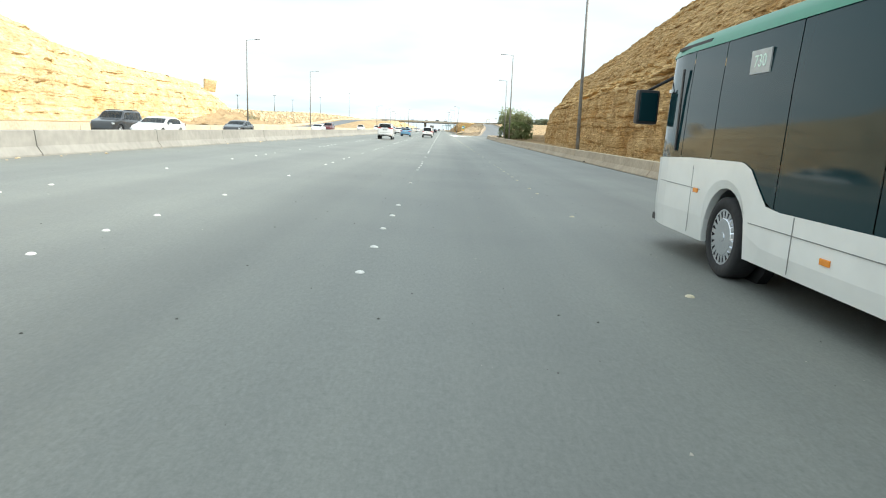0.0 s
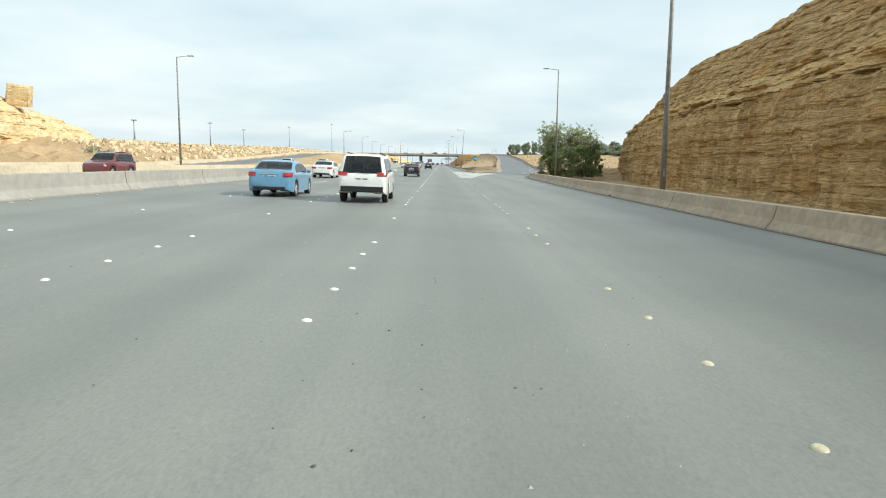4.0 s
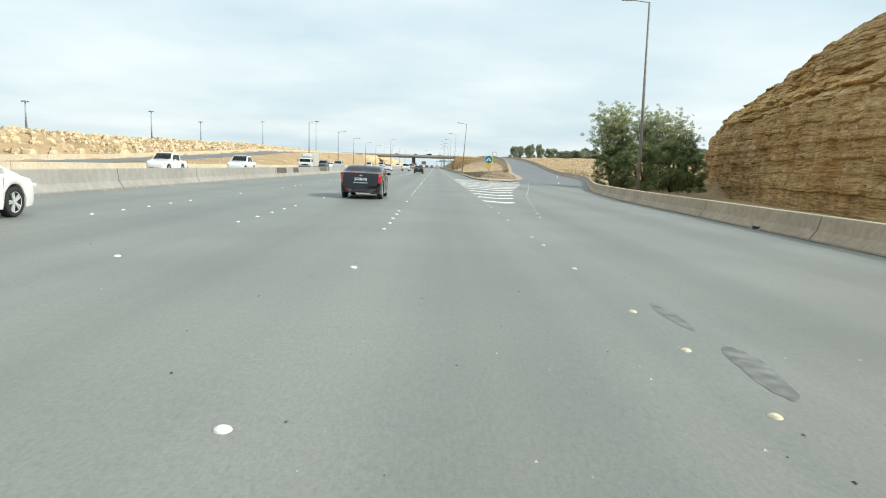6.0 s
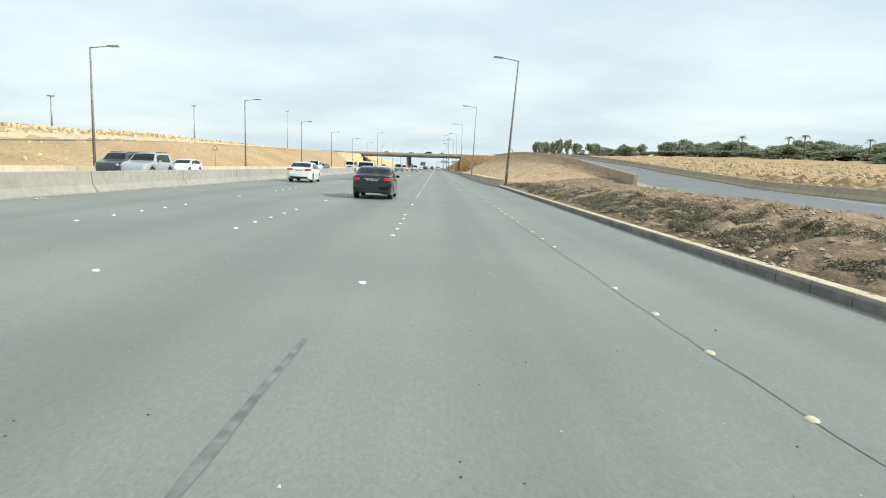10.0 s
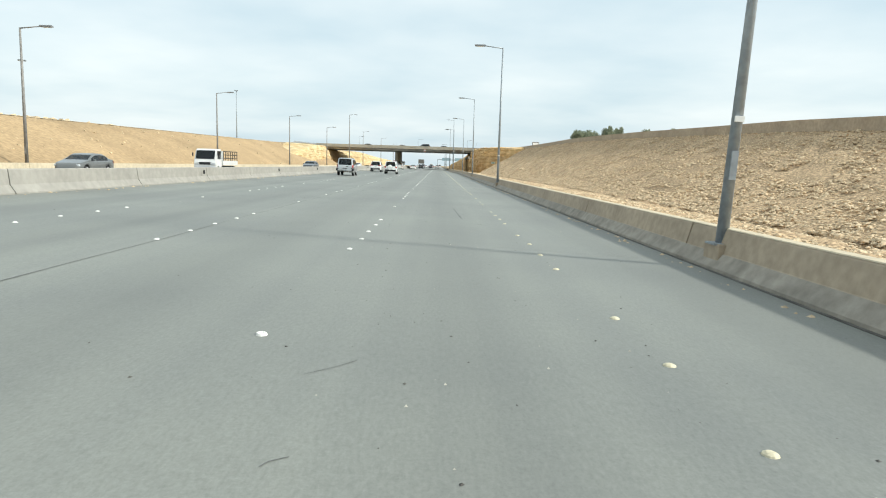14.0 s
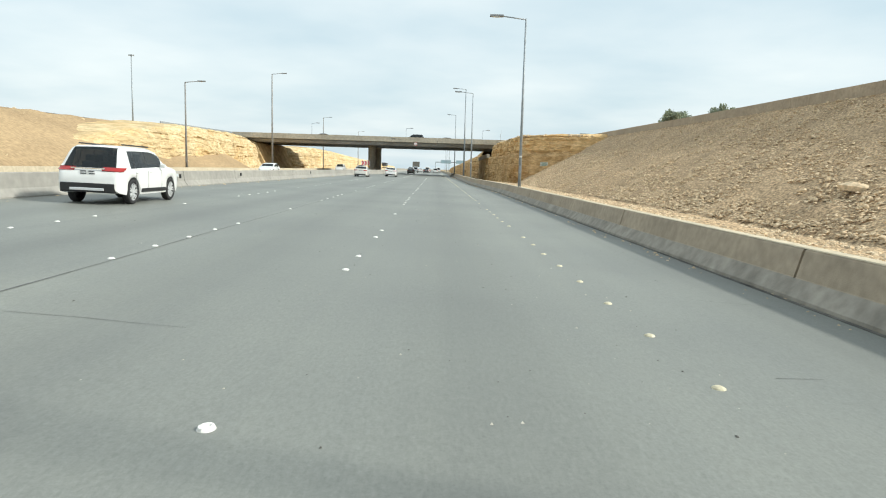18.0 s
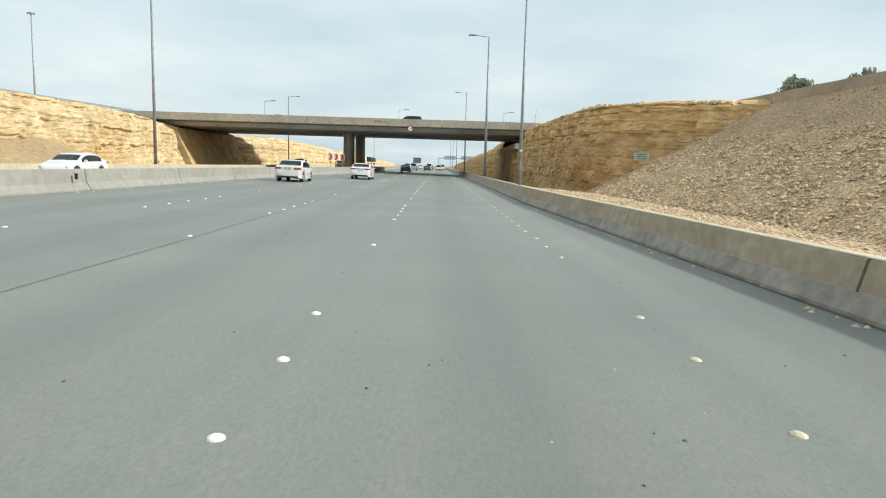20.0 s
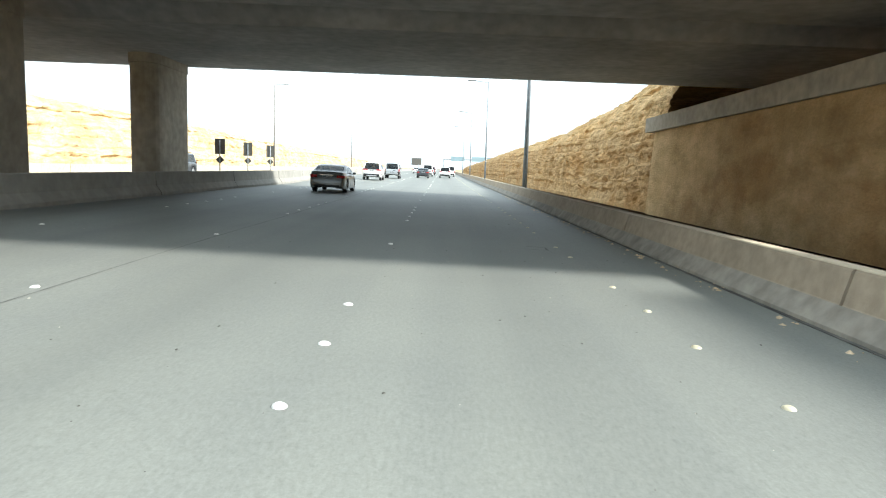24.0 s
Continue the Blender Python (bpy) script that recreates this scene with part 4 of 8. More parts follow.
# ---- bridge ----
BY0, BY1, SOF, TOP = 563.0, 593.0, 6.45, 8.25
bridge = thing("bridge", pose(0, 0, 0), "grey-tan concrete road overpass on twin piers, its underside in shade", "bridge", kind="structure")
X0B, X1B = -60.0, 40.0


def tilt(x):
    """The deck falls a little to the right."""
    return -0.004 * x


for nm, yy, sg in (("fascia", BY0, 1), ("fascia", BY1, -1)):
    k, x = 0, X0B
    while x < X1B:
        e = min(x + 10.0, X1B)
        line = [(x + 0.02, yy, tilt(x)), (e - 0.02, yy, tilt(e))]
        prof = [(0.14 * sg, TOP), (-0.16 * sg, TOP), (-0.16 * sg, 7.5), (-0.9 * sg, 7.5), (-0.9 * sg, 7.12), (0.02 * sg, 7.12), (0.14 * sg, 7.2)]
        sweep(nm, line, prof, M_CONC2, bridge)
        x = e
mesh_ob("deck", [(X0B, BY0 + 0.5, 7.5), (X1B, BY0 + 0.5, 7.3), (X1B, BY1 - 0.5, 7.3), (X0B, BY1 - 0.5, 7.5), (X0B, BY0 + 0.5, 7.15), (X1B, BY0 + 0.5, 7.0), (X1B, BY1 - 0.5, 7.0), (X0B, BY1 - 0.5, 7.15)], [(0, 1, 2, 3), (7, 6, 5, 4), (0, 4, 5, 1), (1, 5, 6, 2), (2, 6, 7, 3), (3, 7, 4, 0)], M_RAMP, bridge)
for g in range(2):
    a, b = (BY0 + 1.1, BY0 + 14.0) if g == 0 else (BY0 + 15.2, BY1 - 1.1)
    line = [(X0B, 0, 0), (X1B, 0, 0)]
    verts = []
    for x in (X0B, X1B):
        verts += [(x, a, 7.14 + tilt(x)), (x, a + 1.0, SOF + tilt(x)), (x, b - 1.0, SOF + tilt(x)), (x, b, 7.14 + tilt(x))]
    mesh_ob("box_girder", verts, [(0, 1, 5, 4), (1, 2, 6, 5), (2, 3, 7, 6), (3, 0, 4, 7), (3, 2, 1, 0), (4, 5, 6, 7)], M_DARK_CONC, bridge)
for px_, py in ((-15.35, 575.3), (-15.05, 588.6)):
    # wall pier with rounded noses and a shallow collar under the girder
    bm, w_, l_ = bmesh.new(), 0.72, 1.55
    ring = [(w_ * math.cos(a), l_ + w_ * math.sin(a)) for a in (math.pi * k / 10 for k in range(11))] + [(-w_ * math.cos(a), -l_ - w_ * math.sin(a)) for a in (math.pi * k / 10 for k in range(11))]
    lv = [[bm.verts.new((px_ + u * g, py + v * g, z)) for u, v in ring] for z, g in ((0.1, 1.0), (6.05, 1.0), (6.08, 1.04), (6.6, 1.04))]
    for a_, b_ in zip(lv, lv[1:]):
        for k in range(len(ring)):
            bm.faces.new((a_[k], a_[(k + 1) % len(ring)], b_[(k + 1) % len(ring)], b_[k]))
    part("pier", bm, M_CONC2, bridge)
M_TANWALL = rock_mat("dressed_rock_wall", (0.70, 0.515, 0.285), (0.58, 0.41, 0.21), (0.50, 0.30, 0.13), 0.6, 0.15, 0.4, 0.2, 0.10, None, 0.45, 0.4, 3.0)
ya, yb = BY0 + 4.4, BY1 - 0.6
mesh_ob("abutment", [(10.75, ya, -0.6), (11.0, ya, 4.35), (13.0, ya, 4.6), (17.5, ya, 7.2), (20, ya, 7.2), (20, ya, -0.6), (10.9, yb, -0.6), (11.15, yb, 4.0), (13.0, yb, 4.3), (17.5, yb, 7.2), (20, yb, 7.2), (20, yb, -0.6)],
        [(0, 1, 7, 6), (1, 2, 8, 7), (2, 3, 9, 8), (3, 4, 10, 9), (5, 4, 3, 2, 1, 0), (6, 7, 8, 9, 10, 11)], M_TANWALL, bridge)
sweep("ledge_beam", [(11.1, BY0 - 0.3, 4.74), (11.2, BY1 + 0.4, 4.41)], [(-0.30, -0.40), (-0.30, 0.40), (0.30, 0.40), (0.30, -0.40)], M_CONC2, bridge)
mesh_ob("abutment", [(-36.8, BY0 + 0.6, 0.2), (-39.5, BY0 + 0.6, 6.2), (-42, BY0 + 0.6, 7.2), (-46, BY0 + 0.6, 0.2), (-36.8, yb, 0.2), (-39.5, yb, 6.2), (-42, yb, 7.2), (-46, yb, 0.2)],
        [(0, 4, 5, 1), (1, 5, 6, 2), (0, 1, 2, 3), (7, 6, 5, 4)], M_TANWALL, bridge)
clr = thing("height_sign", pose(-4.75, BY0 - 0.2, 6.85), "round white height-limit sign with a red rim on the bridge edge", "sign")
part("rim", tube(bmesh.new(), (0, 0.0, 0), (0, 0.03, 0), 0.36, 0.36, 28), M_REDSIGN, clr, "red rim")
part("disc", tube(bmesh.new(), (0, -0.008, 0), (0, 0.0, 0), 0.31, 0.31, 28), M_WHITE, clr)


def numeral_ring(cx):
    """An oval figure five."""
    bm, n = bmesh.new(), 20
    o_ = [bm.verts.new((cx + 0.062 * math.cos(k * 2 * math.pi / n), -0.012, -0.01 + 0.10 * math.sin(k * 2 * math.pi / n))) for k in range(n)]
    i_ = [bm.verts.new((cx + 0.036 * math.cos(k * 2 * math.pi / n), -0.012, -0.01 + 0.068 * math.sin(k * 2 * math.pi / n))) for k in range(n)]
    for k in range(n):
        bm.faces.new((o_[k], o_[(k + 1) % n], i_[(k + 1) % n], i_[k]))
    part("numeral", bm, M_PLATEBAR, clr)


numeral_ring(-0.02)
numeral_ring(0.16)
box_part("decimal_mark", (0.07, -0.012, -0.08), (0.025, 0.006, 0.06), M_PLATEBAR, clr)
part("letter", tube(bmesh.new(), (-0.17, -0.008, -0.02), (-0.17, -0.014, -0.02), 0.045, 0.045, 12), M_PLATEBAR, clr)
box_part("letter_tail", (-0.20, -0.012, -0.11), (0.025, 0.006, 0.12), M_PLATEBAR, clr)
for u in (-0.12, 0.12):
    box_part("bracket", (u, 0.04, 0.38), (0.03, 0.03, 0.3), M_STEEL, clr)

# ---- lamp posts ----
def lamp_post(x, y, z, h, arm, material, lean=(0, 0), label="tall galvanised street lamp post with one arm", r=0.13, group="street lamps", foot=False):
    t = thing("street_lamp", pose(x, y, z, lean[0], lean[1], 0), label, "street lamp", group)
    tube_part("pole", (0, 0, 0), (0, 0, h), r, r * 0.5, material, t, 10)
    box_part("base_plate", (0, 0, 0.02), (0.42, 0.42, 0.04), material, t, 0.008)
    box_part("hatch", (0, -r * 0.92, 1.4), (0.12, 0.03, 0.5), material, t, 0.006)
    if foot:
        box_part("pedestal", (0.0, 0, -0.16), (0.34, 0.62, 0.38), M_CONC, t, 0.02)
        box_part("band", (0, -r * 0.9, 2.2), (0.16, 0.04, 0.10), M_WHITE, t, 0.004)
    s = 1 if arm > 0 else -1
    tube_part("arm", (0, 0, h - 0.04), (arm, 0, h + 0.12), 0.045, 0.035, material, t, 8)
    box_part("lamp_head", (arm + s * 0.32, 0, h + 0.13), (0.85, 0.30, 0.13), M_LAMP, t, 0.04)
    box_part("lens", (arm + s * 0.34, 0, h + 0.06), (0.5, 0.22, 0.03), M_LENS, t, 0.008)
    return t


for x, y, h in ((10.65, 56.7, 16.1), (12.2, 130.0, 16.1), (17.43, 196.1, 16.2)):
    lamp_post(x, y, -0.2, h, -1.6, M_BROWNSTEEL, label="tall weathered brown street lamp post behind the barrier", r=0.16, group="tall street lamps")
lamp_post(5.55, 290.5, 0.0, 11.2, -1.5, M_BROWNSTEEL, (0, 4.0), "weathered street lamp post leaning over the bank", 0.13)
for y, off_, ln_ in ((335.6, 0.20, 2.8), (378.2, 0.10, 0.3), (419.4, 0.22, 0), (460.2, 0.38, 0), (501.3, 0.38, 0), (628.0, 0.3, 0), (668.0, 0.3, 0), (708.0, 0.3, 0)):
    lamp_post(r_bar(y) + off_, y, road_z(r_bar(y)) + 0.42, 10.7, -1.5, M_STEEL, (0, ln_), "galvanised street lamp post standing on the barrier wall", foot=True, r=0.105)
for y in (541.2, 600.0):
    lamp_post(4.9, y, -0.1, 16.3, -1.6, M_STEEL, label="tall galvanised street lamp post behind the barrier by the bridge", r=0.17, group="tall street lamps")
for x, y, h in ((-35.84, 121.4, 15.5), (-37.4, 187.0, 15.5), (-26.9, 526.5, 15.6), (-31.0, 600.4, 14.2), (-29.3, 668, 14.2), (-29.3, 764, 14.4)):
    lamp_post(x, y, 0.4, h, 1.6, M_BROWNSTEEL, r=0.16, label="tall weathered street lamp post by the opposite verge", group="tall street lamps")
for x, y in ((-28.3, 284.0), (-28.0, 325.5), (-29.3, 371.5), (-29.5, 413.2), (-29.0, 454.3), (-28.0, 492.0)):
    lamp_post(x, y, 0.5, 9.8, 1.5, M_BROWNSTEEL, label="weathered street lamp post by the opposite verge wall")
for x, y in ((-30, 578), (-8, 589), (11.5, 589)):
    lamp_post(x, y, 7.4, 4.2, 1.1, M_STEEL, label="small street lamp on the bridge", r=0.07, group="bridge lamps")


def high_mast(x, y, z, h):
    t = thing("high_mast", pose(x, y, z), "very tall grey floodlight mast far beyond the bank", "light mast", "floodlight masts")
    tube_part("pole", (0, 0, 0), (0, 0, h), 0.24, 0.11, M_STEEL, t, 10)
    part("ring", tube(bmesh.new(), (0, 0, h - 0.2), (0, 0, h), 0.5, 0.5, 14), M_STEEL, t)
    for k in range(6):
        a = k * math.pi / 3
        box_part("floodlight", (0.62 * math.cos(a), 0.62 * math.sin(a), h - 0.15), (0.32, 0.32, 0.26), M_STEEL, t, 0.05)


for x, y, h in ((-84, 275, 6.2), (-84, 335, 9.0), (-84, 376, 8.6), (-84, 461, 14.2), (-84, 604, 24.0)):
    high_mast(x, y, 6.3, h)
# ---- vehicles ----
def smooth_pts(pts, n):
    """Points along a smooth curve through the knots (x rising)."""
    xs, zs = np.array([p[0] for p in pts], float), np.array([p[1] for p in pts], float)
    h = np.diff(xs)
    d = np.diff(zs) / h
    m = np.zeros(len(xs))
    m[0], m[-1] = d[0], d[-1]
    for i in range(1, len(xs) - 1):
        if d[i - 1] * d[i] > 0:
            w1, w2 = 2 * h[i] + h[i - 1], h[i] + 2 * h[i - 1]
            m[i] = (w1 + w2) / (w1 / d[i - 1] + w2 / d[i])

    def at(x):
        i = int(min(max(np.searchsorted(xs, x) - 1, 0), len(h) - 1))
        u = min(max((x - xs[i]) / h[i], 0.0), 1.0)
        return float((2 * u ** 3 - 3 * u ** 2 + 1) * zs[i] + (u ** 3 - 2 * u ** 2 + u) * h[i] * m[i] + (3 * u ** 2 - 2 * u ** 3) * zs[i + 1] + (u ** 3 - u ** 2) * h[i] * m[i + 1])

    return at


def wheel(parent, x, y, r, w, side, rim=M_ALLOY, spokes=5, label=""):
    """A wheel with tyre, rim and hub; side is +1 for the right of the vehicle."""
    bm = bmesh.new()
    prof = [(r * 0.70, -w / 2), (r * 0.94, -w / 2), (r, -w / 2 + 0.03), (r, w / 2 - 0.03), (r * 0.94, w / 2), (r * 0.70, w / 2)]
    seg = 24
    ring = [[bm.verts.new((x + u, y + q * math.cos(a), r + q * math.sin(a))) for q, u in prof] for a in (k * 2 * math.pi / seg for k in range(seg))]
    for k in range(seg):
        A, B = ring[k], ring[(k + 1) % seg]
        for j in range(len(prof)):
            bm.faces.new((A[j], A[(j + 1) % len(prof)], B[(j + 1) % len(prof)], B[j]))
    bmesh.ops.recalc_face_normals(bm, faces=bm.faces)
    wh = part("wheel", bm, M_RUBBER, parent, label, True)
    bm = bmesh.new()
    o = x + side * (w / 2 - 0.05)
    R = r * 0.72
    tube(bm, (o - side * 0.01, y, r), (o, y, r), R * 0.99, R * 0.99, 24)
    part("rim_dish", bm, M_BLACKTRIM, wh)
    bm = bmesh.new()
    for k in range(spokes):
        a = k * 2 * math.pi / spokes + 0.3
        mm = Matrix.Translation((o + side * 0.02, y, r)) @ Matrix.Rotation(a, 4, "X")
        for dlt in (-0.16, 0.16):
            box(bm, (0, 0, R * 0.52), (0.03, R * 0.15, R * 0.92), 0, mm @ Matrix.Rotation(dlt, 4, "X"))
    tube(bm, (o, y, r), (o + side * 0.045, y, r), R * 0.2, R * 0.16, 14)
    seg = 24
    for k in range(seg):
        a, b = k * 2 * math.pi / seg, (k + 1) * 2 * math.pi / seg
        q = [bm.verts.new((o + side * d, y + rr * math.cos(t_), r + rr * math.sin(t_))) for d, rr, t_ in ((0.04, R * 1.01, a), (0.04, R * 1.01, b), (0.035, R * 0.89, b), (0.035, R * 0.89, a))]
        bm.faces.new(q)
    part("rim", bm, rim, wh)
    return wh


def car(name, m, label, paint_m, spec, category="car", tail=True, group=""):
    """A car whose rear end stands at y = 0 and whose nose points to +y."""
    t = thing(name, m, label, category, group)
    L, W, wb, ro, r = spec["L"], spec["W"], spec["wb"], spec["ro"], spec["r"]
    top, belt, low = smooth_pts(spec["top"], 0), smooth_pts(spec["belt"], 0), smooth_pts(spec["low"], 0)
    half = smooth_pts(spec["half"], 0)
    th = spec.get("tumble", 0.28)
    knots = {p[0] for k in ("top", "belt", "low", "half") for p in spec[k]} | {a for w in spec["side"] for a in w} | set(spec["front"]) | set(spec["rear"])
    yk = sorted(knots | {L * i / 52 for i in range(53)})
    ys = [yk[0]]
    for v in yk[1:]:
        if v - ys[-1] > 0.012:
            ys.append(v)
    # wheel arches: the sill line lifts round each wheel
    axles = (ro, ro + wb)
    ra = r + 0.07
    extra = [a + s * ra * q for a in axles for s in (-1, 1) for q in (1.0, 0.98, 0.92, 0.8, 0.6, 0.3, 0.0)]
    ys = sorted(set(ys) | {v for v in extra if 0.02 < v < L - 0.02})
    ys = [v for i, v in enumerate(ys) if i == 0 or v - ys[i - 1] > 0.004]

    def arch(y):
        z = low(y)
        for a in axles:
            d = abs(y - a)
            if d < ra:
                z = max(z, r + math.sqrt(max(ra * ra - d * d, 0)))
        return z

    ring = []
    for y in ys:
        zt, zb, zl, h = top(y), belt(y), arch(y), half(y)
        zb = min(zb, zt - 0.02)
        zl = min(zl, zb - 0.12)
        cab = max(0.0, zt - zb - 0.05)
        wi = h - 0.03 - th * cab
        mid = zl + (zb - zl) * 0.55
        roof_r = min(0.09, 0.3 * (zt - zb))
        pts = [(h * 0.45, zl + 0.02), (h - 0.10, zl + 0.01), (h - 0.035, zl), (h - 0.008, zl + (zb - zl) * 0.22), (h, mid), (h - 0.012, zb - 0.05), (h - 0.03, zb),
               (h - 0.045 - th * cab * 0.06, zb + cab * 0.06), (wi + th * cab * 0.14, zb + cab * 0.86), (wi - 0.015, zt - roof_r * 0.62), (wi - 0.09 - 0.02, zt - roof_r * 0.12), (wi * 0.55, zt), (0.0, zt + 0.012)]
        ring.append([(x, y, z) for x, z in pts])
    n, k = len(ys), len(ring[0])
    verts, idx = [], {}
    for i in range(n):
        for j in range(k):
            for s in (1, -1):
                if j == k - 1 and s == -1:
                    idx[i, j, s] = idx[i, j, 1]
                    continue
                idx[i, j, s] = len(verts)
                x, y, z = ring[i][j]
                verts.append((s * x, y, z))
    sides, groups = spec["side"], {}
    for i in range(n - 1):
        yc = (ys[i] + ys[i + 1]) / 2
        for j in range(k - 1):
            for s in (1, -1):
                key = "body"
                tall = ring[i][7][2] + 0.06 < ring[i][9][2] or ring[i + 1][7][2] + 0.06 < ring[i + 1][9][2]
                if j == 7 and tall:
                    for q, (a, b) in enumerate(sides):
                        if a < yc < b:
                            key = ("side_window", q, s)
                    if key == "body" and sides[0][0] < yc < sides[-1][1]:
                        key = ("window_pillar", sum(b <= yc for a, b in sides), s)
                if j >= 10:
                    if spec["front"][0] < yc < spec["front"][1]:
                        key = ("windscreen", 0, 0)
                    if spec["rear"][0] < yc < spec["rear"][1]:
                        key = ("rear_window", 0, 0)
                f = [idx[i, j, s], idx[i, j + 1, s], idx[i + 1, j + 1, s], idx[i + 1, j, s]]
                f = list(dict.fromkeys(f))
                if s == -1:
                    f.reverse()
                if len(f) > 2:
                    groups.setdefault(key, []).append(tuple(f))
    for i, rev in ((0, False), (n - 1, True)):
        loop = [idx[i, j, 1] for j in range(k)] + [idx[i, j, -1] for j in range(k - 2, -1, -1)]
        groups["body"].append(tuple(loop[::-1] if rev else loop))

    def emit(nm, faces, material, off=0.0):
        used = sorted({v for f in faces for v in f})
        re = {v: q for q, v in enumerate(used)}
        ob = mesh_ob(nm, [verts[v] for v in used], [tuple(re[v] for v in f) for f in faces], material, t, True)
        me = ob.data
        bm = bmesh.new()
        bm.from_mesh(me)
        bmesh.ops.remove_doubles(bm, verts=bm.verts, dist=0.001)
        bmesh.ops.recalc_face_normals(bm, faces=bm.faces)
        if nm == "body":
            for e in bm.edges:
                if len(e.link_faces) == 2 and e.calc_face_angle(0) > 0.62:
                    e.smooth = False
        if off:
            bm.normal_update()
            for v in bm.verts:
                v.co += v.normal * off
        bm.to_mesh(me)
        bm.free()
        return ob

    emit("body", groups["body"], paint_m)
    for key, faces in groups.items():
        if key != "body":
            emit(key[0], faces, M_BLACKTRIM if key[0] == "window_pillar" else M_GLASS)
    # cabin seen through the glass, and a floor
    c0, c1 = spec["rear"][1] + 0.05, spec["front"][0] - 0.2
    zb = belt((c0 + c1) / 2)
    bm = bmesh.new()
    box(bm, (0, L / 2, low(L / 2) + 0.1), (W - 0.35, L - 0.5, 0.06))
    part("underbody", bm, M_BLACKTRIM, t)
    for sy in spec.get("seats", (c0 + 0.5, c1 - 0.9)):
        for sx in (-0.36, 0.36):
            bm = bmesh.new()
            hr = min(zb + 0.30, top(sy) - 0.28)
            box(bm, (sx, sy, hr - 0.45), (0.5, 0.16, 0.7), 0.05)
            box(bm, (sx, sy - 0.02, hr), (0.26, 0.1, 0.2), 0.04)
            part("seat", bm, M_SEAT, t)
    for a in axles:
        for s in (1, -1):
            wheel(t, s * (min(half(a), W / 2) - 0.135), a, r, 0.21, s, spec.get("rim", M_ALLOY), spec.get("spokes", 5))
            bm = bmesh.new()
            box(bm, (s * (W / 2 - 0.37), a, r + ra * 0.42), (0.26, ra * 1.96, ra * 1.0), 0.05)
            part("wheel_arch", bm, M_BLACKTRIM, t)
    # mirrors, handles, lamps, plate
    my = spec["side"][-1][1] - 0.18
    for s in (1, -1):
        box_part("mirror", (s * (W / 2 + 0.07), my, belt(my) + 0.08), (0.18, 0.11, 0.12), spec.get("mirror_m", paint_m), t, 0.045)
        for hy in spec["handles"]:
            box_part("door_handle", (s * (half(hy) + 0.012), hy, belt(hy) - 0.10), (0.03, 0.17, 0.03), spec.get("handle_m", paint_m), t, 0.008)
        for hy in spec.get("gaps", ()):
            box_part("door_gap", (s * (half(hy) - 0.0035), hy, (belt(hy) + low(hy)) / 2 + 0.06), (0.010, 0.008, belt(hy) - low(hy) - 0.24), spec.get("gap_m", M_SEAM), t)
        hz = spec["head_z"]
        box_part("headlight", (s * (half(L - 0.34) - 0.20), L - 0.27, hz), (0.36, 0.3, 0.13), M_CLEARLENS, t, 0.05)
        for (x, y, z, sx, sy, sz) in spec["tails"]:
            # the lamp follows the rear corner of the body
            lv, lf, rows_ = [], [], 5
            for q in range(rows_):
                zq = z - sz / 2 + sz * q / (rows_ - 1)
                scan = [i * 0.005 for i in range(120)]
                yt = next((v for v in scan if top(v) >= zq), 0.3)
                yb = min(next((v for v in scan if belt(v) >= zq), 0.6), yt + 0.09)
                d_ = yb - yt
                pts = [(x - sx / 2, yt - 0.020), (half(yb) - 0.16, yt - 0.022), (half(yb) - 0.06, yt + 0.3 * d_ - 0.022), (half(yb + 0.03) + 0.012, yb + 0.010), (half(yb + sy * 0.6) + 0.012, yb + sy * 0.6), (half(yb + sy * 1.2) + 0.008, yb + sy * 1.2)]
                pts = [(max(u, x - sx / 2), v) for u, v in pts]
                lv += [(s * u, v, zq) for u, v in pts] + [(s * (u - 0.03), v + 0.03, zq) for u, v in pts]
            m_ = 6
            for q in range(rows_ - 1):
                for j in range(m_ - 1):
                    o = q * 2 * m_ + j
                    f = (o, o + 1, o + 1 + 2 * m_, o + 2 * m_)
                    lf.append(f if s > 0 else f[::-1])
            top_, bot = (rows_ - 1) * 2 * m_, 0
            for j in range(m_ - 1):
                lf += [(top_ + j, top_ + j + 1, top_ + m_ + j + 1, top_ + m_ + j), (bot + m_ + j, bot + m_ + j + 1, bot + j + 1, bot + j)]
            mesh_ob("tail_light", lv, lf, M_REDLENS, t, True)
    if spec.get("chrome"):
        a, b = spec["side"][0][0], spec["side"][-1][1]
        for s in (1, -1):
            line = [(s * (half(y) - 0.034), y, belt(y) + 0.004) for y in np.linspace(a, b, 8)]
            sweep("window_trim", line, [(-0.010, -0.012), (-0.010, 0.012), (0.010, 0.012), (0.010, -0.012)], M_CHROME, t)
            idx_ = [i for i in range(n) if a - 0.02 <= ys[i] <= b]
            line = [(s * (ring[i][8][0] + 0.004), ys[i], ring[i][8][2] + 0.01) for i in idx_]
            sweep("window_trim", line, [(-0.008, -0.010), (-0.008, 0.010), (0.008, 0.010), (0.008, -0.010)], M_CHROME, t)
            i = idx_[0]
            tube_part("window_trim", (s * (ring[i][7][0] + 0.004), ys[i], ring[i][7][2]), (s * (ring[i][8][0] + 0.004), ys[i], ring[i][8][2] + 0.01), 0.011, 0.011, M_CHROME, t, 6)
    if spec.get("dpillar"):
        near = lambda v: min(range(n), key=lambda i: abs(ys[i] - v))
        i0, i1 = near(spec["dpillar"][0]), near(spec["dpillar"][1])
        for s in (1, -1):
            p = [ring[i0][7], ring[i1][7], ring[i0][8]]
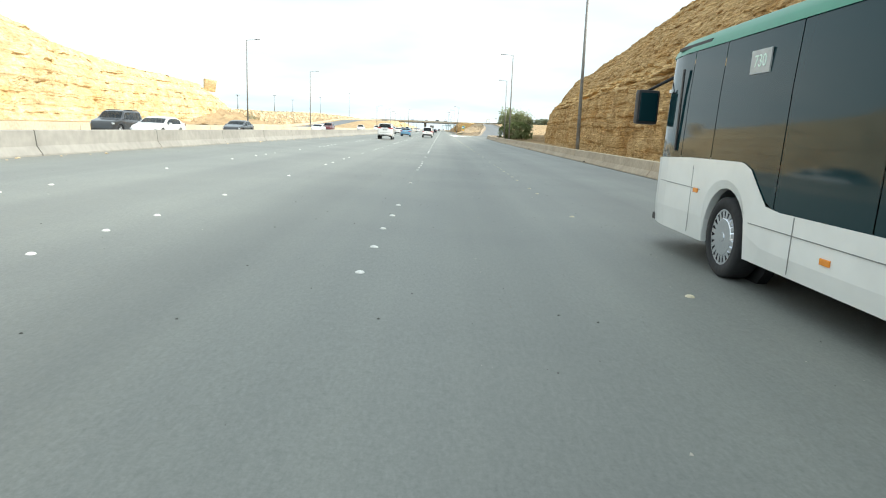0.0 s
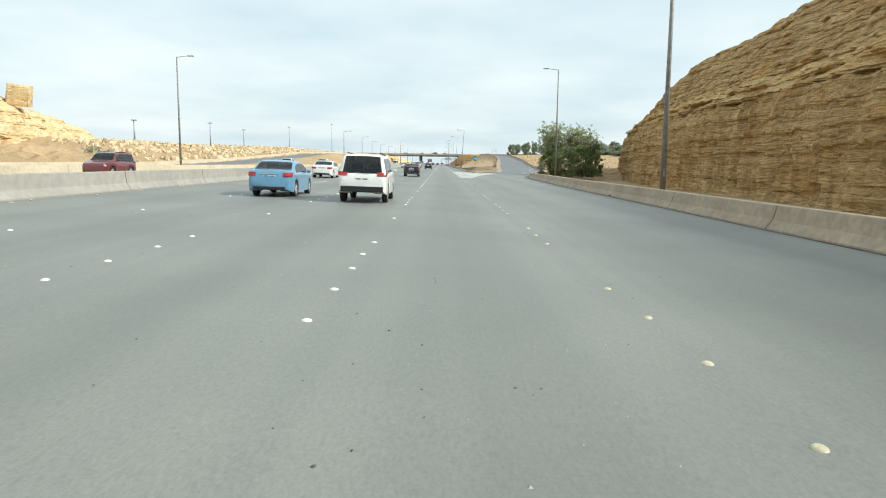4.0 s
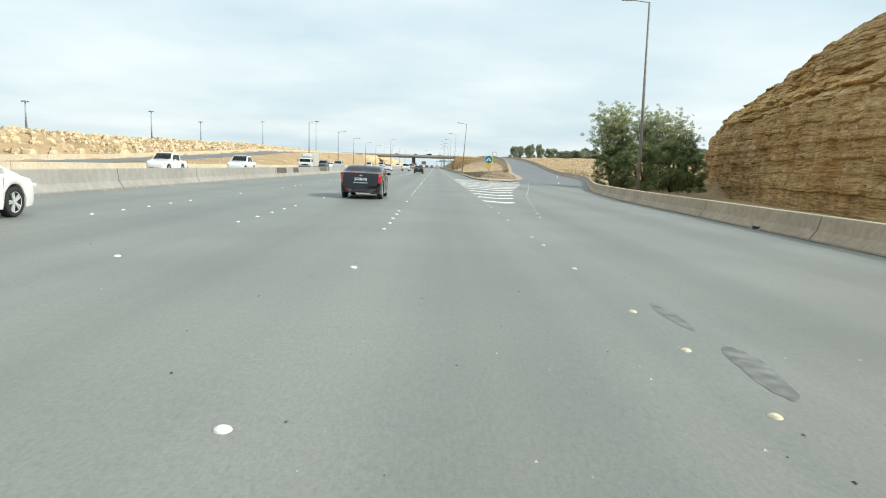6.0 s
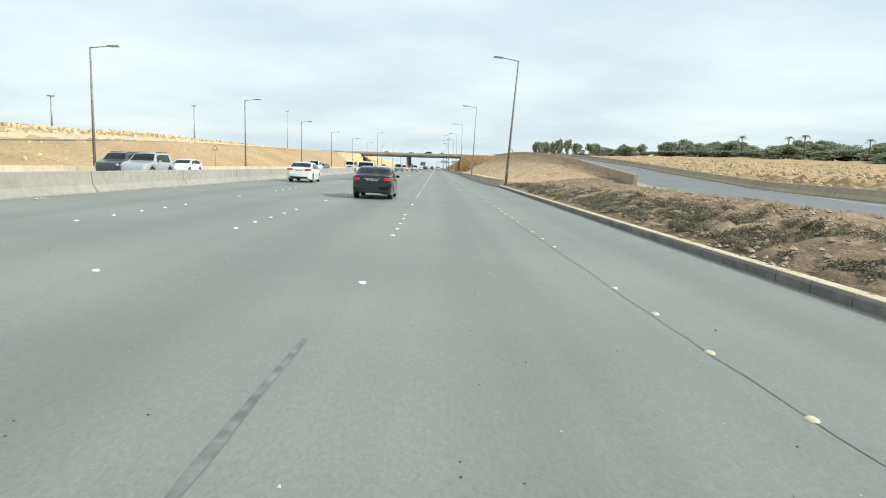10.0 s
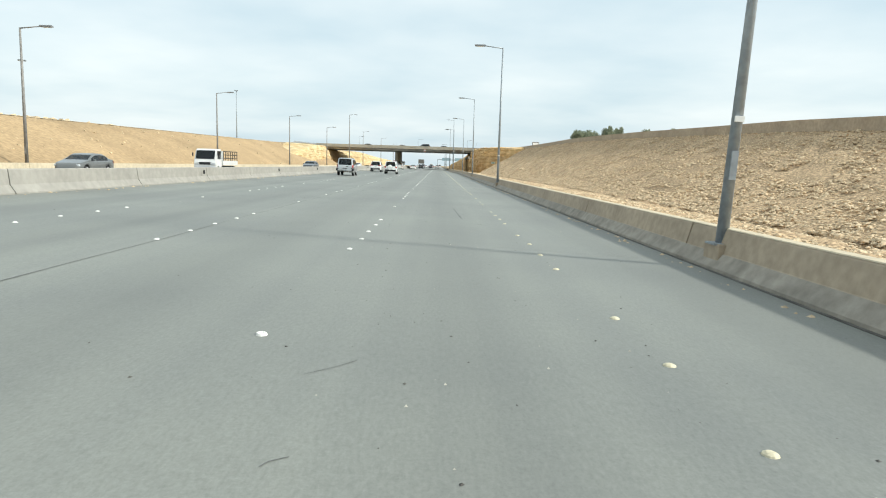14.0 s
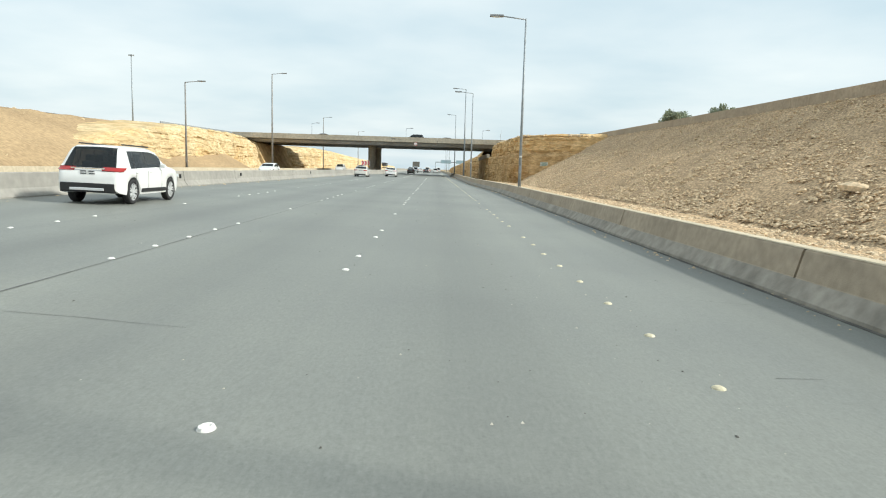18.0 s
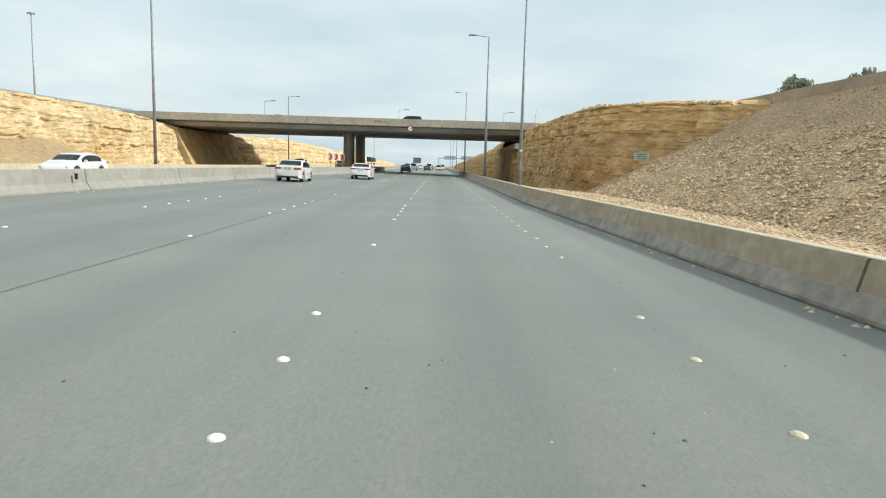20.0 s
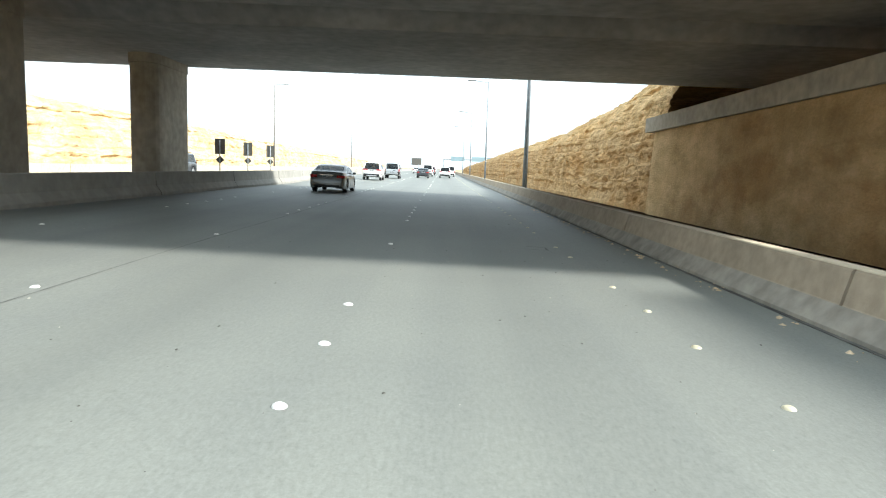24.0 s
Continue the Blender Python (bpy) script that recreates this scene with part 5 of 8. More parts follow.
            f = [(s * (x + 0.007), y, z) for x, y, z in p] + [(s * (x - 0.02), y, z) for x, y, z in p]
            mesh_ob("pillar_panel", f, [(0, 1, 2), (5, 4, 3), (0, 3, 4, 1), (1, 4, 5, 2), (2, 5, 3, 0)], paint_m, t)
    px, pz = spec["plate"]
    box_part("number_plate", (0, px, pz), (spec.get("plate_w", 0.5), 0.02, 0.15), M_PLATE, t, 0.005)
    for u, w_ in ((-0.13, 0.035), (0.12, 0.035), (-0.12, -0.035), (0.13, -0.035)):
        box_part("plate_mark", (u, px - 0.012, pz + w_), (0.17, 0.006, 0.035), M_PLATEBAR, t)
    for nm, c, s, mt in spec.get("bits", ()):
        box_part(nm, c, s, mt, t, min(s) * 0.22)
    for x, y, z, rr in spec.get("pipes", ()):
        part("exhaust_pipe", tube(bmesh.new(), (x, y - 0.04, z), (x, y + 0.25, z), rr, rr, 16), M_CHROME, t)
        part("exhaust_bore", tube(bmesh.new(), (x, y - 0.045, z), (x, y + 0.2, z), rr * 0.8, rr * 0.8, 16), M_BLACKTRIM, t)
    if spec.get("rails"):
        a, b = spec["rails"]
        for s in (1, -1):
            tube_part("roof_rail", (s * (W / 2 - 0.32), a, top(a) + 0.05), (s * (W / 2 - 0.30), b, top(b) + 0.05), 0.022, 0.022, M_BLACKTRIM, t, 8)
    return t


def sedan_spec(L=4.85, W=1.84, H=1.45, wb=2.82, ro=1.06, r=0.33, trunk=1.06, deck=0.62, sporty=False):
    return dict(
        L=L, W=W, wb=wb, ro=ro, r=r,
        top=[(0, 0.62), (0.04, 0.80), (0.10, trunk - 0.06), (0.16, trunk), (deck, trunk + 0.03), (deck + 0.68, H - 0.075), (deck + 0.95, H - 0.02), (deck + 1.45, H), (deck + 1.95, H - 0.03), (deck + 2.28, H - 0.12), (deck + 2.98, 1.02), (L - 0.75, 0.90), (L - 0.25, 0.80), (L - 0.08, 0.68), (L, 0.52)],
        belt=[(0, 0.58), (0.10, 0.90), (0.3, 0.95), (deck, 0.965), (deck + 1.6, 0.945), (deck + 2.95, 0.92), (L - 0.75, 0.84), (L - 0.25, 0.72), (L, 0.46)],
        low=[(0, 0.33), (0.15, 0.26), (0.6, 0.20), (L - 0.6, 0.20), (L - 0.1, 0.24), (L, 0.30)],
        half=[(0, W / 2 - 0.20), (0.05, W / 2 - 0.12), (0.18, W / 2 - 0.055), (0.6, W / 2 - 0.01), (1.6, W / 2), (L - 1.2, W / 2 - 0.005), (L - 0.45, W / 2 - 0.06), (L - 0.14, W / 2 - 0.16), (L, W / 2 - 0.36)],
        side=[(deck + 0.42, deck + 0.80), (deck + 0.84, deck + 1.52), (deck + 1.60, deck + 2.62)], front=(deck + 2.26, deck + 2.96), rear=(deck + 0.05, deck + 0.70),
        handles=(deck + 0.98, deck + 1.86), gaps=(deck + 0.62, deck + 1.56, deck + 2.62), head_z=0.66, tails=[(W / 2 - 0.26, 0.075, 0.84, 0.34, 0.14, 0.15)], plate=(0.055, 0.80), seats=(deck + 1.05, deck + 1.95),
        bits=[("bumper_trim", (0, 0.065, 0.36), (W - 0.55, 0.16, 0.12), M_BLACKTRIM), ("boot_trim", (0, 0.048, 0.915), (0.7, 0.02, 0.025), M_CHROME)])


def suv_spec(L=4.75, W=1.86, H=1.72, wb=2.75, ro=0.95, r=0.37, clear=0.30, hood=1.10, glass=(0.12, 0.42)):
    g0, g1 = glass
    return dict(
        L=L, W=W, wb=wb, ro=ro, r=r, tumble=0.22,
        top=[(0, 0.75), (0.04, 0.98), (g0, 1.08), (g1, H - 0.06), (g1 + 0.12, H - 0.02), (1.6, H), (2.4, H - 0.015), (2.85, H - 0.09), (3.55, hood + 0.08), (L - 0.75, hood - 0.02), (L - 0.22, hood - 0.13), (L - 0.06, hood - 0.30), (L, 0.62)],
        belt=[(0, 0.70), (0.05, 0.95), (0.2, 1.04), (1.0, 1.06), (3.5, hood), (L - 0.7, hood - 0.08), (L - 0.2, hood - 0.22), (L, 0.56)],
        low=[(0, clear + 0.16), (0.15, clear + 0.06), (0.6, clear), (L - 0.6, clear), (L - 0.1, clear + 0.06), (L, clear + 0.12)],
        half=[(0, W / 2 - 0.16), (0.05, W / 2 - 0.09), (0.2, W / 2 - 0.035), (0.7, W / 2), (L - 1.2, W / 2 - 0.005), (L - 0.4, W / 2 - 0.07), (L - 0.1, W / 2 - 0.18), (L, W / 2 - 0.33)],
        side=[(0.42, 1.02), (1.08, 1.92), (2.0, 3.12)], front=(2.82, 3.52), rear=(g0 + 0.01, g1 - 0.02), handles=(1.22, 2.2), gaps=(0.98, 1.96, 3.05), head_z=0.86,
        tails=[(W / 2 - 0.16, 0.10, 1.0, 0.22, 0.16, 0.20)], plate=(0.03, 0.86), seats=(0.95, 1.5, 2.35), rails=(0.6, 2.7),
        bits=[("bumper", (0, 0.08, clear + 0.20), (W - 0.28, 0.18, 0.22), M_BLACKTRIM), ("wiper", (0.1, g0 - 0.01, 1.12), (0.45, 0.02, 0.02), M_BLACKTRIM)])


def up(x, y, flip=False, z=None):
    return pose(x, y, road_z(x) if z is None else z, 0, 0 if z is not None else math.degrees(math.atan(FALL)), 180 if flip else 0)
# -- the cars of this road --
ats = sedan_spec(4.64, 1.81, 1.44, 2.775, 1.0, 0.345, 1.12, 0.60)
ats.update(gap_m=M_BLACKTRIM, belt=[(0, 0.62), (0.10, 0.96), (0.3, 1.03), (0.6, 1.055), (2.2, 1.02), (3.55, 0.965), (3.89, 0.87), (4.39, 0.74), (4.64, 0.46)])
ats.update(chrome=True, handle_m=M_CHROME, tails=[(0.795, 0.105, 0.90, 0.12, 0.16, 0.40)], plate=(0.045, 0.83), plate_w=0.52, pipes=[(-0.44, 0.0, 0.36, 0.052), (0.44, 0.0, 0.36, 0.052)], spokes=7,
           bits=[("rear_diffuser", (0, 0.06, 0.36), (1.25, 0.16, 0.15), mat("diffuser_grey", (0.035, 0.035, 0.036), 0.5)), ("boot_blade", (0, 0.012, 0.70), (0.62, 0.03, 0.04), M_CHROME), ("boot_gap", (0, 0.002, 0.64), (1.30, 0.012, 0.012), M_BLACKTRIM), ("bumper_gap", (0, 0.0, 0.47), (1.36, 0.012, 0.010), M_BLACKTRIM), ("brake_strip", (0, 0.13, 1.105), (0.95, 0.05, 0.03), M_REDLENS),
                 ("reflector", (-0.56, -0.002, 0.44), (0.22, 0.03, 0.03), M_REDLENS), ("reflector", (0.56, -0.002, 0.44), (0.22, 0.03, 0.03), M_REDLENS), ("badge", (0, 0.085, 1.0), (0.13, 0.02, 0.06), M_CHROME), ("roof_fin", (0, 1.64, 1.455), (0.03, 0.14, 0.05), M_BLACKTRIM), ("roof_fin_tip", (0, 1.59, 1.485), (0.022, 0.06, 0.035), M_BLACKTRIM), ("nameplate", (0.55, 0.055, 0.83), (0.12, 0.012, 0.022), M_CHROME), ("nameplate", (-0.60, 0.06, 0.82), (0.12, 0.012, 0.022), M_CHROME)])
car("black_sedan", up(-3.74, 165.62), "shiny black sedan with tall red tail lamps and chrome trim", P_BLACK, ats, "sedan")

innova = suv_spec(4.735, 1.83, 1.80, 2.75, 0.98, 0.33, 0.24, 1.02, (0.10, 0.30))
innova.update(
    top=[(0, 0.80), (0.03, 1.12), (0.09, 1.37), (0.28, 1.78), (0.42, 1.84), (1.2, 1.87), (2.3, 1.85), (2.75, 1.77), (3.65, 1.30), (4.1, 1.17), (4.5, 1.0), (4.66, 0.85), (4.735, 0.62)],
    belt=[(0, 0.75), (0.04, 1.08), (0.12, 1.33), (0.5, 1.37), (2.6, 1.33), (3.6, 1.26), (4.2, 1.07), (4.55, 0.88), (4.735, 0.56)],
    low=[(0, 0.55), (0.15, 0.46), (0.6, 0.40), (4.1, 0.36), (4.6, 0.38), (4.735, 0.42)], r=0.355, dpillar=(0.46, 1.15),
    side=[(0.46, 1.06), (1.10, 1.92), (1.98, 3.30)], front=(2.72, 3.62), rear=(0.095, 0.305), handles=(1.28, 2.18), gaps=(1.05, 1.96, 3.0), rails=None, handle_m=M_BLACKTRIM,
    tails=[(0.64, 0.055, 1.33, 0.40, 0.09, 0.10), (0.845, 0.12, 1.34, 0.07, 0.24, 0.13)], plate=(0.005, 1.13), plate_w=0.34, head_z=0.92,
    bits=[("bumper_step", (0, 0.10, 0.56), (1.5, 0.14, 0.05), M_BLACKTRIM), ("bumper_crease", (0, 0.005, 0.80), (1.3, 0.02, 0.018), M_SIGNBACK), ("reflector", (-0.74, 0.045, 0.63), (0.16, 0.03, 0.03), M_REDLENS), ("reflector", (0.74, 0.045, 0.63), (0.16, 0.03, 0.03), M_REDLENS), ("side_step", (0.92, 2.35, 0.40), (0.16, 1.75, 0.05), M_ALLOY), ("side_step", (-0.92, 2.35, 0.40), (0.16, 1.75, 0.05), M_ALLOY), ("boot_handle", (0, 0.02, 1.25), (0.8, 0.03, 0.035), M_CHROME), ("badge", (0, 0.045, 1.34), (0.14, 0.02, 0.08), M_CHROME), ("spoiler", (0, 0.27, 1.83), (1.35, 0.14, 0.035), P_WHITE)])
car("white_minivan", up(-7.70, 80.2), "white people carrier with dark windows and red tail lamps", P_WHITE, innova, "minivan")

camry_b = sedan_spec(4.82, 1.82, 1.47, 2.775, 1.02, 0.32, 1.06, 0.60)
camry_b.update(tails=[(0.70, 0.09, 0.90, 0.30, 0.16, 0.16)])
car("blue_sedan", up(-7.3, 118.6), "pale blue sedan with red tail lamps on the road", P_BLUE, camry_b, "sedan")
fort = suv_spec(4.8, 1.86, 1.82, 2.75, 1.0, 0.385, 0.32, 1.14, (0.10, 0.40))
fort.update(tails=[(0.72, 0.08, 1.08, 0.34, 0.14, 0.14)])
car("white_suv", up(-3.39, 116.7), "white sport utility vehicle with slim red tail lamps on the road", P_WHITE, fort, "suv")

xt = suv_spec(4.54, 1.85, 1.88, 2.70, 0.95, 0.385, 0.36, 1.15, (0.10, 0.26))
xt.update(tumble=0.17, top=[(0, 0.80), (0.03, 1.05), (0.09, 1.14), (0.25, 1.80), (0.36, 1.86), (1.3, 1.89), (2.2, 1.85), (2.6, 1.77), (3.2, 1.22), (3.9, 1.13), (4.3, 1.03), (4.48, 0.86), (4.54, 0.66)],
          side=[(0.32, 0.92), (1.02, 1.78), (1.86, 2.85)], front=(2.58, 3.18), rear=(0.092, 0.255), handles=(1.15, 2.0), gaps=(0.97, 1.82, 2.8), tails=[(0.85, 0.11, 1.02, 0.11, 0.18, 0.32)], plate=(0.01, 0.76), handle_m=P_SILVER, rails=(0.5, 2.3),
          bits=[("bumper", (0, 0.02, 0.62), (1.5, 0.2, 0.2), P_SILVER), ("bumper_end", (0.80, 0.14, 0.66), (0.3, 0.4, 0.3), M_BLACKTRIM), ("bumper_end", (-0.80, 0.14, 0.66), (0.3, 0.4, 0.3), M_BLACKTRIM), ("boot_handle", (0.25, 0.03, 0.99), (0.26, 0.03, 0.07), M_BLACKTRIM), ("side_step", (0.86, 2.25, 0.40), (0.14, 1.7, 0.05), M_BLACKTRIM), ("side_step", (-0.86, 2.25, 0.40), (0.14, 1.7, 0.05), M_BLACKTRIM)])
car("silver_suv", up(-10.2, 395.9), "boxy silver off-roader with black bumper ends on the road", P_SILVER, xt, "suv")

mg = suv_spec(4.92, 1.92, 1.78, 2.92, 0.98, 0.385, 0.30, 1.12, (0.14, 0.60))
mg.update(tumble=0.30, side=[(0.86, 1.14), (1.18, 1.98), (2.03, 3.12)], gaps=(1.12, 2.0, 3.05), rails=(0.8, 2.6))
mg.update(tails=[(0.66, 0.10, 1.06, 0.52, 0.16, 0.12)], plate=(0.03, 0.95), plate_w=0.3, spokes=7,
          bits=[("lower_bumper", (0, 0.07, 0.50), (1.6, 0.2, 0.28), M_BLACKTRIM), ("tail_strip", (0, 0.045, 1.07), (1.0, 0.03, 0.04), M_CHROME), ("skid_plate", (0, 0.04, 0.46), (1.0, 0.2, 0.08), M_ALLOY), ("cladding", (0.94, 2.44, 0.42), (0.05, 1.9, 0.12), M_BLACKTRIM), ("cladding", (-0.94, 2.44, 0.42), (0.05, 1.9, 0.12), M_BLACKTRIM)])
car("white_suv", up(-10.75, 437.5), "large white sport utility vehicle with black lower bumper on the road", P_WHITE, mg, "suv")

cam_a = sedan_spec(4.85, 1.83, 1.47, 2.775, 1.05, 0.325, 1.07, 0.60)
cam_a.update(tails=[(0.64, 0.085, 0.90, 0.44, 0.14, 0.13)], plate=(0.04, 0.88), bits=[("lower_bumper", (0, 0.065, 0.34), (1.4, 0.16, 0.10), M_BLACKTRIM), ("boot_trim", (0, 0.04, 0.985), (0.6, 0.025, 0.03), M_CHROME)])
car("white_sedan", up(-10.6, 508.5), "white sedan with wide red tail lamps on the road", P_CREAM, cam_a, "sedan")
cam_c = sedan_spec(4.89, 1.84, 1.445, 2.825, 1.07, 0.335, 1.08, 0.58)
cam_c.update(tails=[(0.62, 0.085, 0.94, 0.44, 0.15, 0.11)], plate=(0.045, 0.80), bits=[("lower_bumper", (0, 0.085, 0.36), (1.36, 0.18, 0.11), M_BLACKTRIM), ("tail_strip", (0, 0.05, 0.955), (0.9, 0.03, 0.025), M_BLACKTRIM)])
car("white_sedan", up(-7.5, 523.4), "pearl white sedan with thin red tail lamps on the road", P_WHITE, cam_c, "sedan")
lex = sedan_spec(4.95, 1.86, 1.45, 2.87, 1.08, 0.335, 1.08, 0.60)
car("grey_sedan", up(-6.65, 588.6), "grey sedan with chrome trim driving under the bridge", P_GREY, lex, "sedan")
jet = sedan_spec(4.70, 1.80, 1.46, 2.68, 1.0, 0.33, 1.06, 0.52)
jet.update(tails=[(0.64, 0.085, 0.92, 0.40, 0.14, 0.13)])
car("white_sedan", up(-10.7, 278.0), "white sedan with dark bumper insert on the road", P_WHITE, jet, "sedan")
car("white_sedan", up(-10.5, 148.2), "white sedan on the road beside the median barrier", P_WHITE, sedan_spec(4.7, 1.8, 1.45, 2.70, 0.98), "sedan")


def pickup_spec():
    s = suv_spec(5.2, 1.85, 1.79, 3.08, 1.25, 0.38, 0.36, 1.12)
    s.update(top=[(0, 0.95), (0.03, 1.08), (0.10, 1.10), (1.58, 1.12), (1.66, 1.20), (1.80, 1.70), (1.95, 1.77), (2.6, 1.79), (3.1, 1.73), (3.75, 1.22), (4.6, 1.08), (5.0, 0.98), (5.15, 0.82), (5.2, 0.62)],
             belt=[(0, 0.86), (0.1, 1.04), (1.6, 1.06), (3.7, 1.10), (4.6, 1.0), (5.05, 0.84), (5.2, 0.56)], side=[(1.86, 2.55), (2.63, 3.45)], front=(3.08, 3.73), rear=(1.67, 1.79), handles=(2.05, 2.85), gaps=(1.62, 2.59, 3.4), rails=None,
             tails=[(0.83, 0.06, 0.92, 0.16, 0.10, 0.32)], plate=(0.0, 0.58), seats=(2.15, 2.75), bits=[("tailgate", (0, 0.0, 0.90), (1.4, 0.04, 0.34), P_WHITE), ("bumper", (0, -0.04, 0.54), (1.7, 0.2, 0.16), M_CHROME)])
    return s


pk = pickup_spec()
car("white_pickup", up(-7.6, 292.5), "white double-cab pickup on the road", P_WHITE, pk, "pickup")
# added stand-in: the black sedan again, further along, on a plainer body
car("black_sedan_stand_in", up(-3.67, 259.6), "dark sedan with red tail lamps, second placing of the black sedan", P_BLACK, camry_b, "sedan")


def van_spec():
    s = suv_spec(5.3, 1.88, 2.25, 3.0, 1.1, 0.34, 0.28, 1.2)
    s.update(tumble=0.10, top=[(0, 0.80), (0.03, 1.15), (0.07, 1.25), (0.16, 2.05), (0.28, 2.20), (1.5, 2.27), (3.6, 2.24), (4.05, 2.12), (4.85, 1.26), (5.1, 1.05), (5.24, 0.85), (5.3, 0.6)],
             belt=[(0, 0.72), (0.05, 1.12), (0.2, 1.20), (4.4, 1.15), (4.9, 1.05), (5.2, 0.8), (5.3, 0.52)], side=[(0.4, 1.6), (1.7, 2.8), (2.9, 3.5), (3.58, 4.35)], front=(4.02, 4.83), rear=(0.072, 0.15), handles=(2.2, 3.7), gaps=(1.65, 2.85, 3.54), rails=None,
             tails=[(0.84, 0.06, 1.0, 0.13, 0.1, 0.42)], plate=(0.0, 0.70), seats=(1.2, 2.2, 3.2))
    return s


van = van_spec()
car("white_van", up(-3.4, 676.0), "white high-roofed minibus on the road", P_WHITE, van, "van")
pj = suv_spec(4.85, 1.88, 1.86, 2.78, 1.0, 0.385, 0.33, 1.14, (0.08, 0.30))
pj_car = car("white_suv", up(-7.0, 420.6), "white off-roader with a covered spare wheel on the road", P_WHITE, pj, "suv")
bm = tube(bmesh.new(), (-0.1, 0.06, 0.96), (-0.1, -0.11, 0.96), 0.37, 0.37, 36)
tube(bm, (-0.1, -0.11, 0.96), (-0.1, -0.15, 0.96), 0.37, 0.31, 36)
part("spare_wheel_cover", bm, P_WHITE, pj_car)
part("cover_rim", tube(bmesh.new(), (-0.1, 0.0, 0.96), (-0.1, -0.05, 0.96), 0.382, 0.382, 36), M_BLACKTRIM, pj_car)
# traffic past the bridge
car("white_suv", up(-7.8, 621), "white sport utility vehicle past the bridge", P_WHITE, mg, "suv")
car("silver_suv", up(-6.9, 636), "silver off-roader past the bridge", P_SILVER, xt, "suv")
car("dark_sedan", up(-3.6, 652), "dark sedan past the bridge", P_DARK, lex, "sedan")
car("white_suv", up(-0.3, 664), "white sport utility vehicle far down the road", P_WHITE, fort, "suv")
car("white_van", up(0.9, 690), "white minibus far down the road", P_WHITE, van, "van")
car("red_pickup", up(-3.2, 700), "maroon pickup far down the road", P_RED, pk, "pickup")
car("white_sedan", up(-7.0, 715), "white sedan far down the road", P_WHITE, jet, "sedan")
car("white_suv", up(-3.4, 742), "white sport utility vehicle far down the road", P_WHITE, mg, "suv")
car("dark_suv", up(-0.2, 760), "dark sport utility vehicle far down the road", P_DARK, fort, "suv")
car("white_sedan", up(-10.4, 690), "white sedan far down the road by the median", P_WHITE, jet, "sedan")
# the opposite carriageway, coming towards the camera
OZ = 0.33
for nm, x, y, pm, sp, lab, cat in (
    ("dark_suv", -24.3, 51.0, P_DARK, fort, "dark grey off-roader on the opposite carriageway", "suv"),
    ("white_sedan", -19.2, 46.0, P_WHITE, cam_c, "white sedan on the opposite carriageway", "sedan"),
    ("dark_sedan", -21.0, 69.0, P_DARK, lex, "dark grey sedan on the opposite carriageway", "sedan"),
    ("white_pickup", -24.6, 200.0, P_WHITE, pk, "white pickup on the opposite carriageway", "pickup"),
    ("white_pickup", -20.8, 210.0, P_WHITE, pk, "white pickup close to the median barrier", "pickup"),
    ("white_sedan", -21.0, 112.0, P_WHITE, jet, "white sedan on the opposite carriageway", "sedan"),
    ("maroon_suv", -24.5, 143.0, P_RED, fort, "maroon sport utility vehicle on the opposite carriageway", "suv"),
    ("dark_suv", -24.6, 283.0, P_DARK, fort, "dark sport utility vehicle on the opposite carriageway", "suv"),
    ("white_suv", -20.8, 279.0, P_SILVER, mg, "silver sport utility vehicle on the opposite carriageway", "suv"),
    ("white_sedan", -24.6, 296.0, P_WHITE, jet, "white sedan on the opposite carriageway", "sedan"),
    ("white_van", -20.6, 341.5, P_WHITE, suv_spec(4.9, 1.86, 1.85, 3.0, 0.95, 0.33, 0.24, 1.05, (0.06, 0.2)), "white delivery van on the opposite carriageway", "van"),
    ("dark_sedan", -20.9, 349.0, P_DARK, lex, "dark sedan following the van", "sedan"),
    ("dark_sedan", -24.2, 372.0, P_GREY, cam_a, "grey sedan on the opposite carriageway", "sedan"),
    ("white_pickup", -18.6, 459.0, P_WHITE, pk, "white pickup on the opposite carriageway near the bridge", "pickup"),
    ("white_sedan", -21.5, 505.0, P_WHITE, jet, "white sedan on the opposite carriageway near the bridge", "sedan"),
    ("dark_sedan", -20.6, 434.0, P_DARK, lex, "dark sedan on the opposite carriageway", "sedan"),
    ("white_pickup", -21.0, 566.0, P_WHITE, pk, "white pickup on the opposite carriageway under the bridge", "pickup"),
    ("dark_suv", -21.2, 608.0, P_DARK, fort, "dark sport utility vehicle past the bridge", "suv"),
):
    car(nm, up(x, y, True, OZ), lab, pm, sp, cat)
# small traffic on the bridge and the far slip road
for nm, x, y, z, pm, sp, lab, cat, rz in (
    ("dark_suv", -3.0, 571.0, 7.42, P_DARK, fort, "dark sport utility vehicle crossing the bridge", "suv", 90),
    ("white_sedan", 4.0, 571.5, 7.40, P_SILVER, jet, "silver sedan crossing the bridge", "sedan", 90),
    ("dark_sedan", -24.0, 571.0, 7.5, P_DARK, lex, "dark sedan crossing the bridge", "sedan", 90),
    ("white_suv", -16.0, 585.5, 7.48, P_WHITE, mg, "white sport utility vehicle crossing the bridge", "suv", -90),
):
    car(nm, pose(x, y, z, 0, 0, rz), lab, pm, sp, cat)


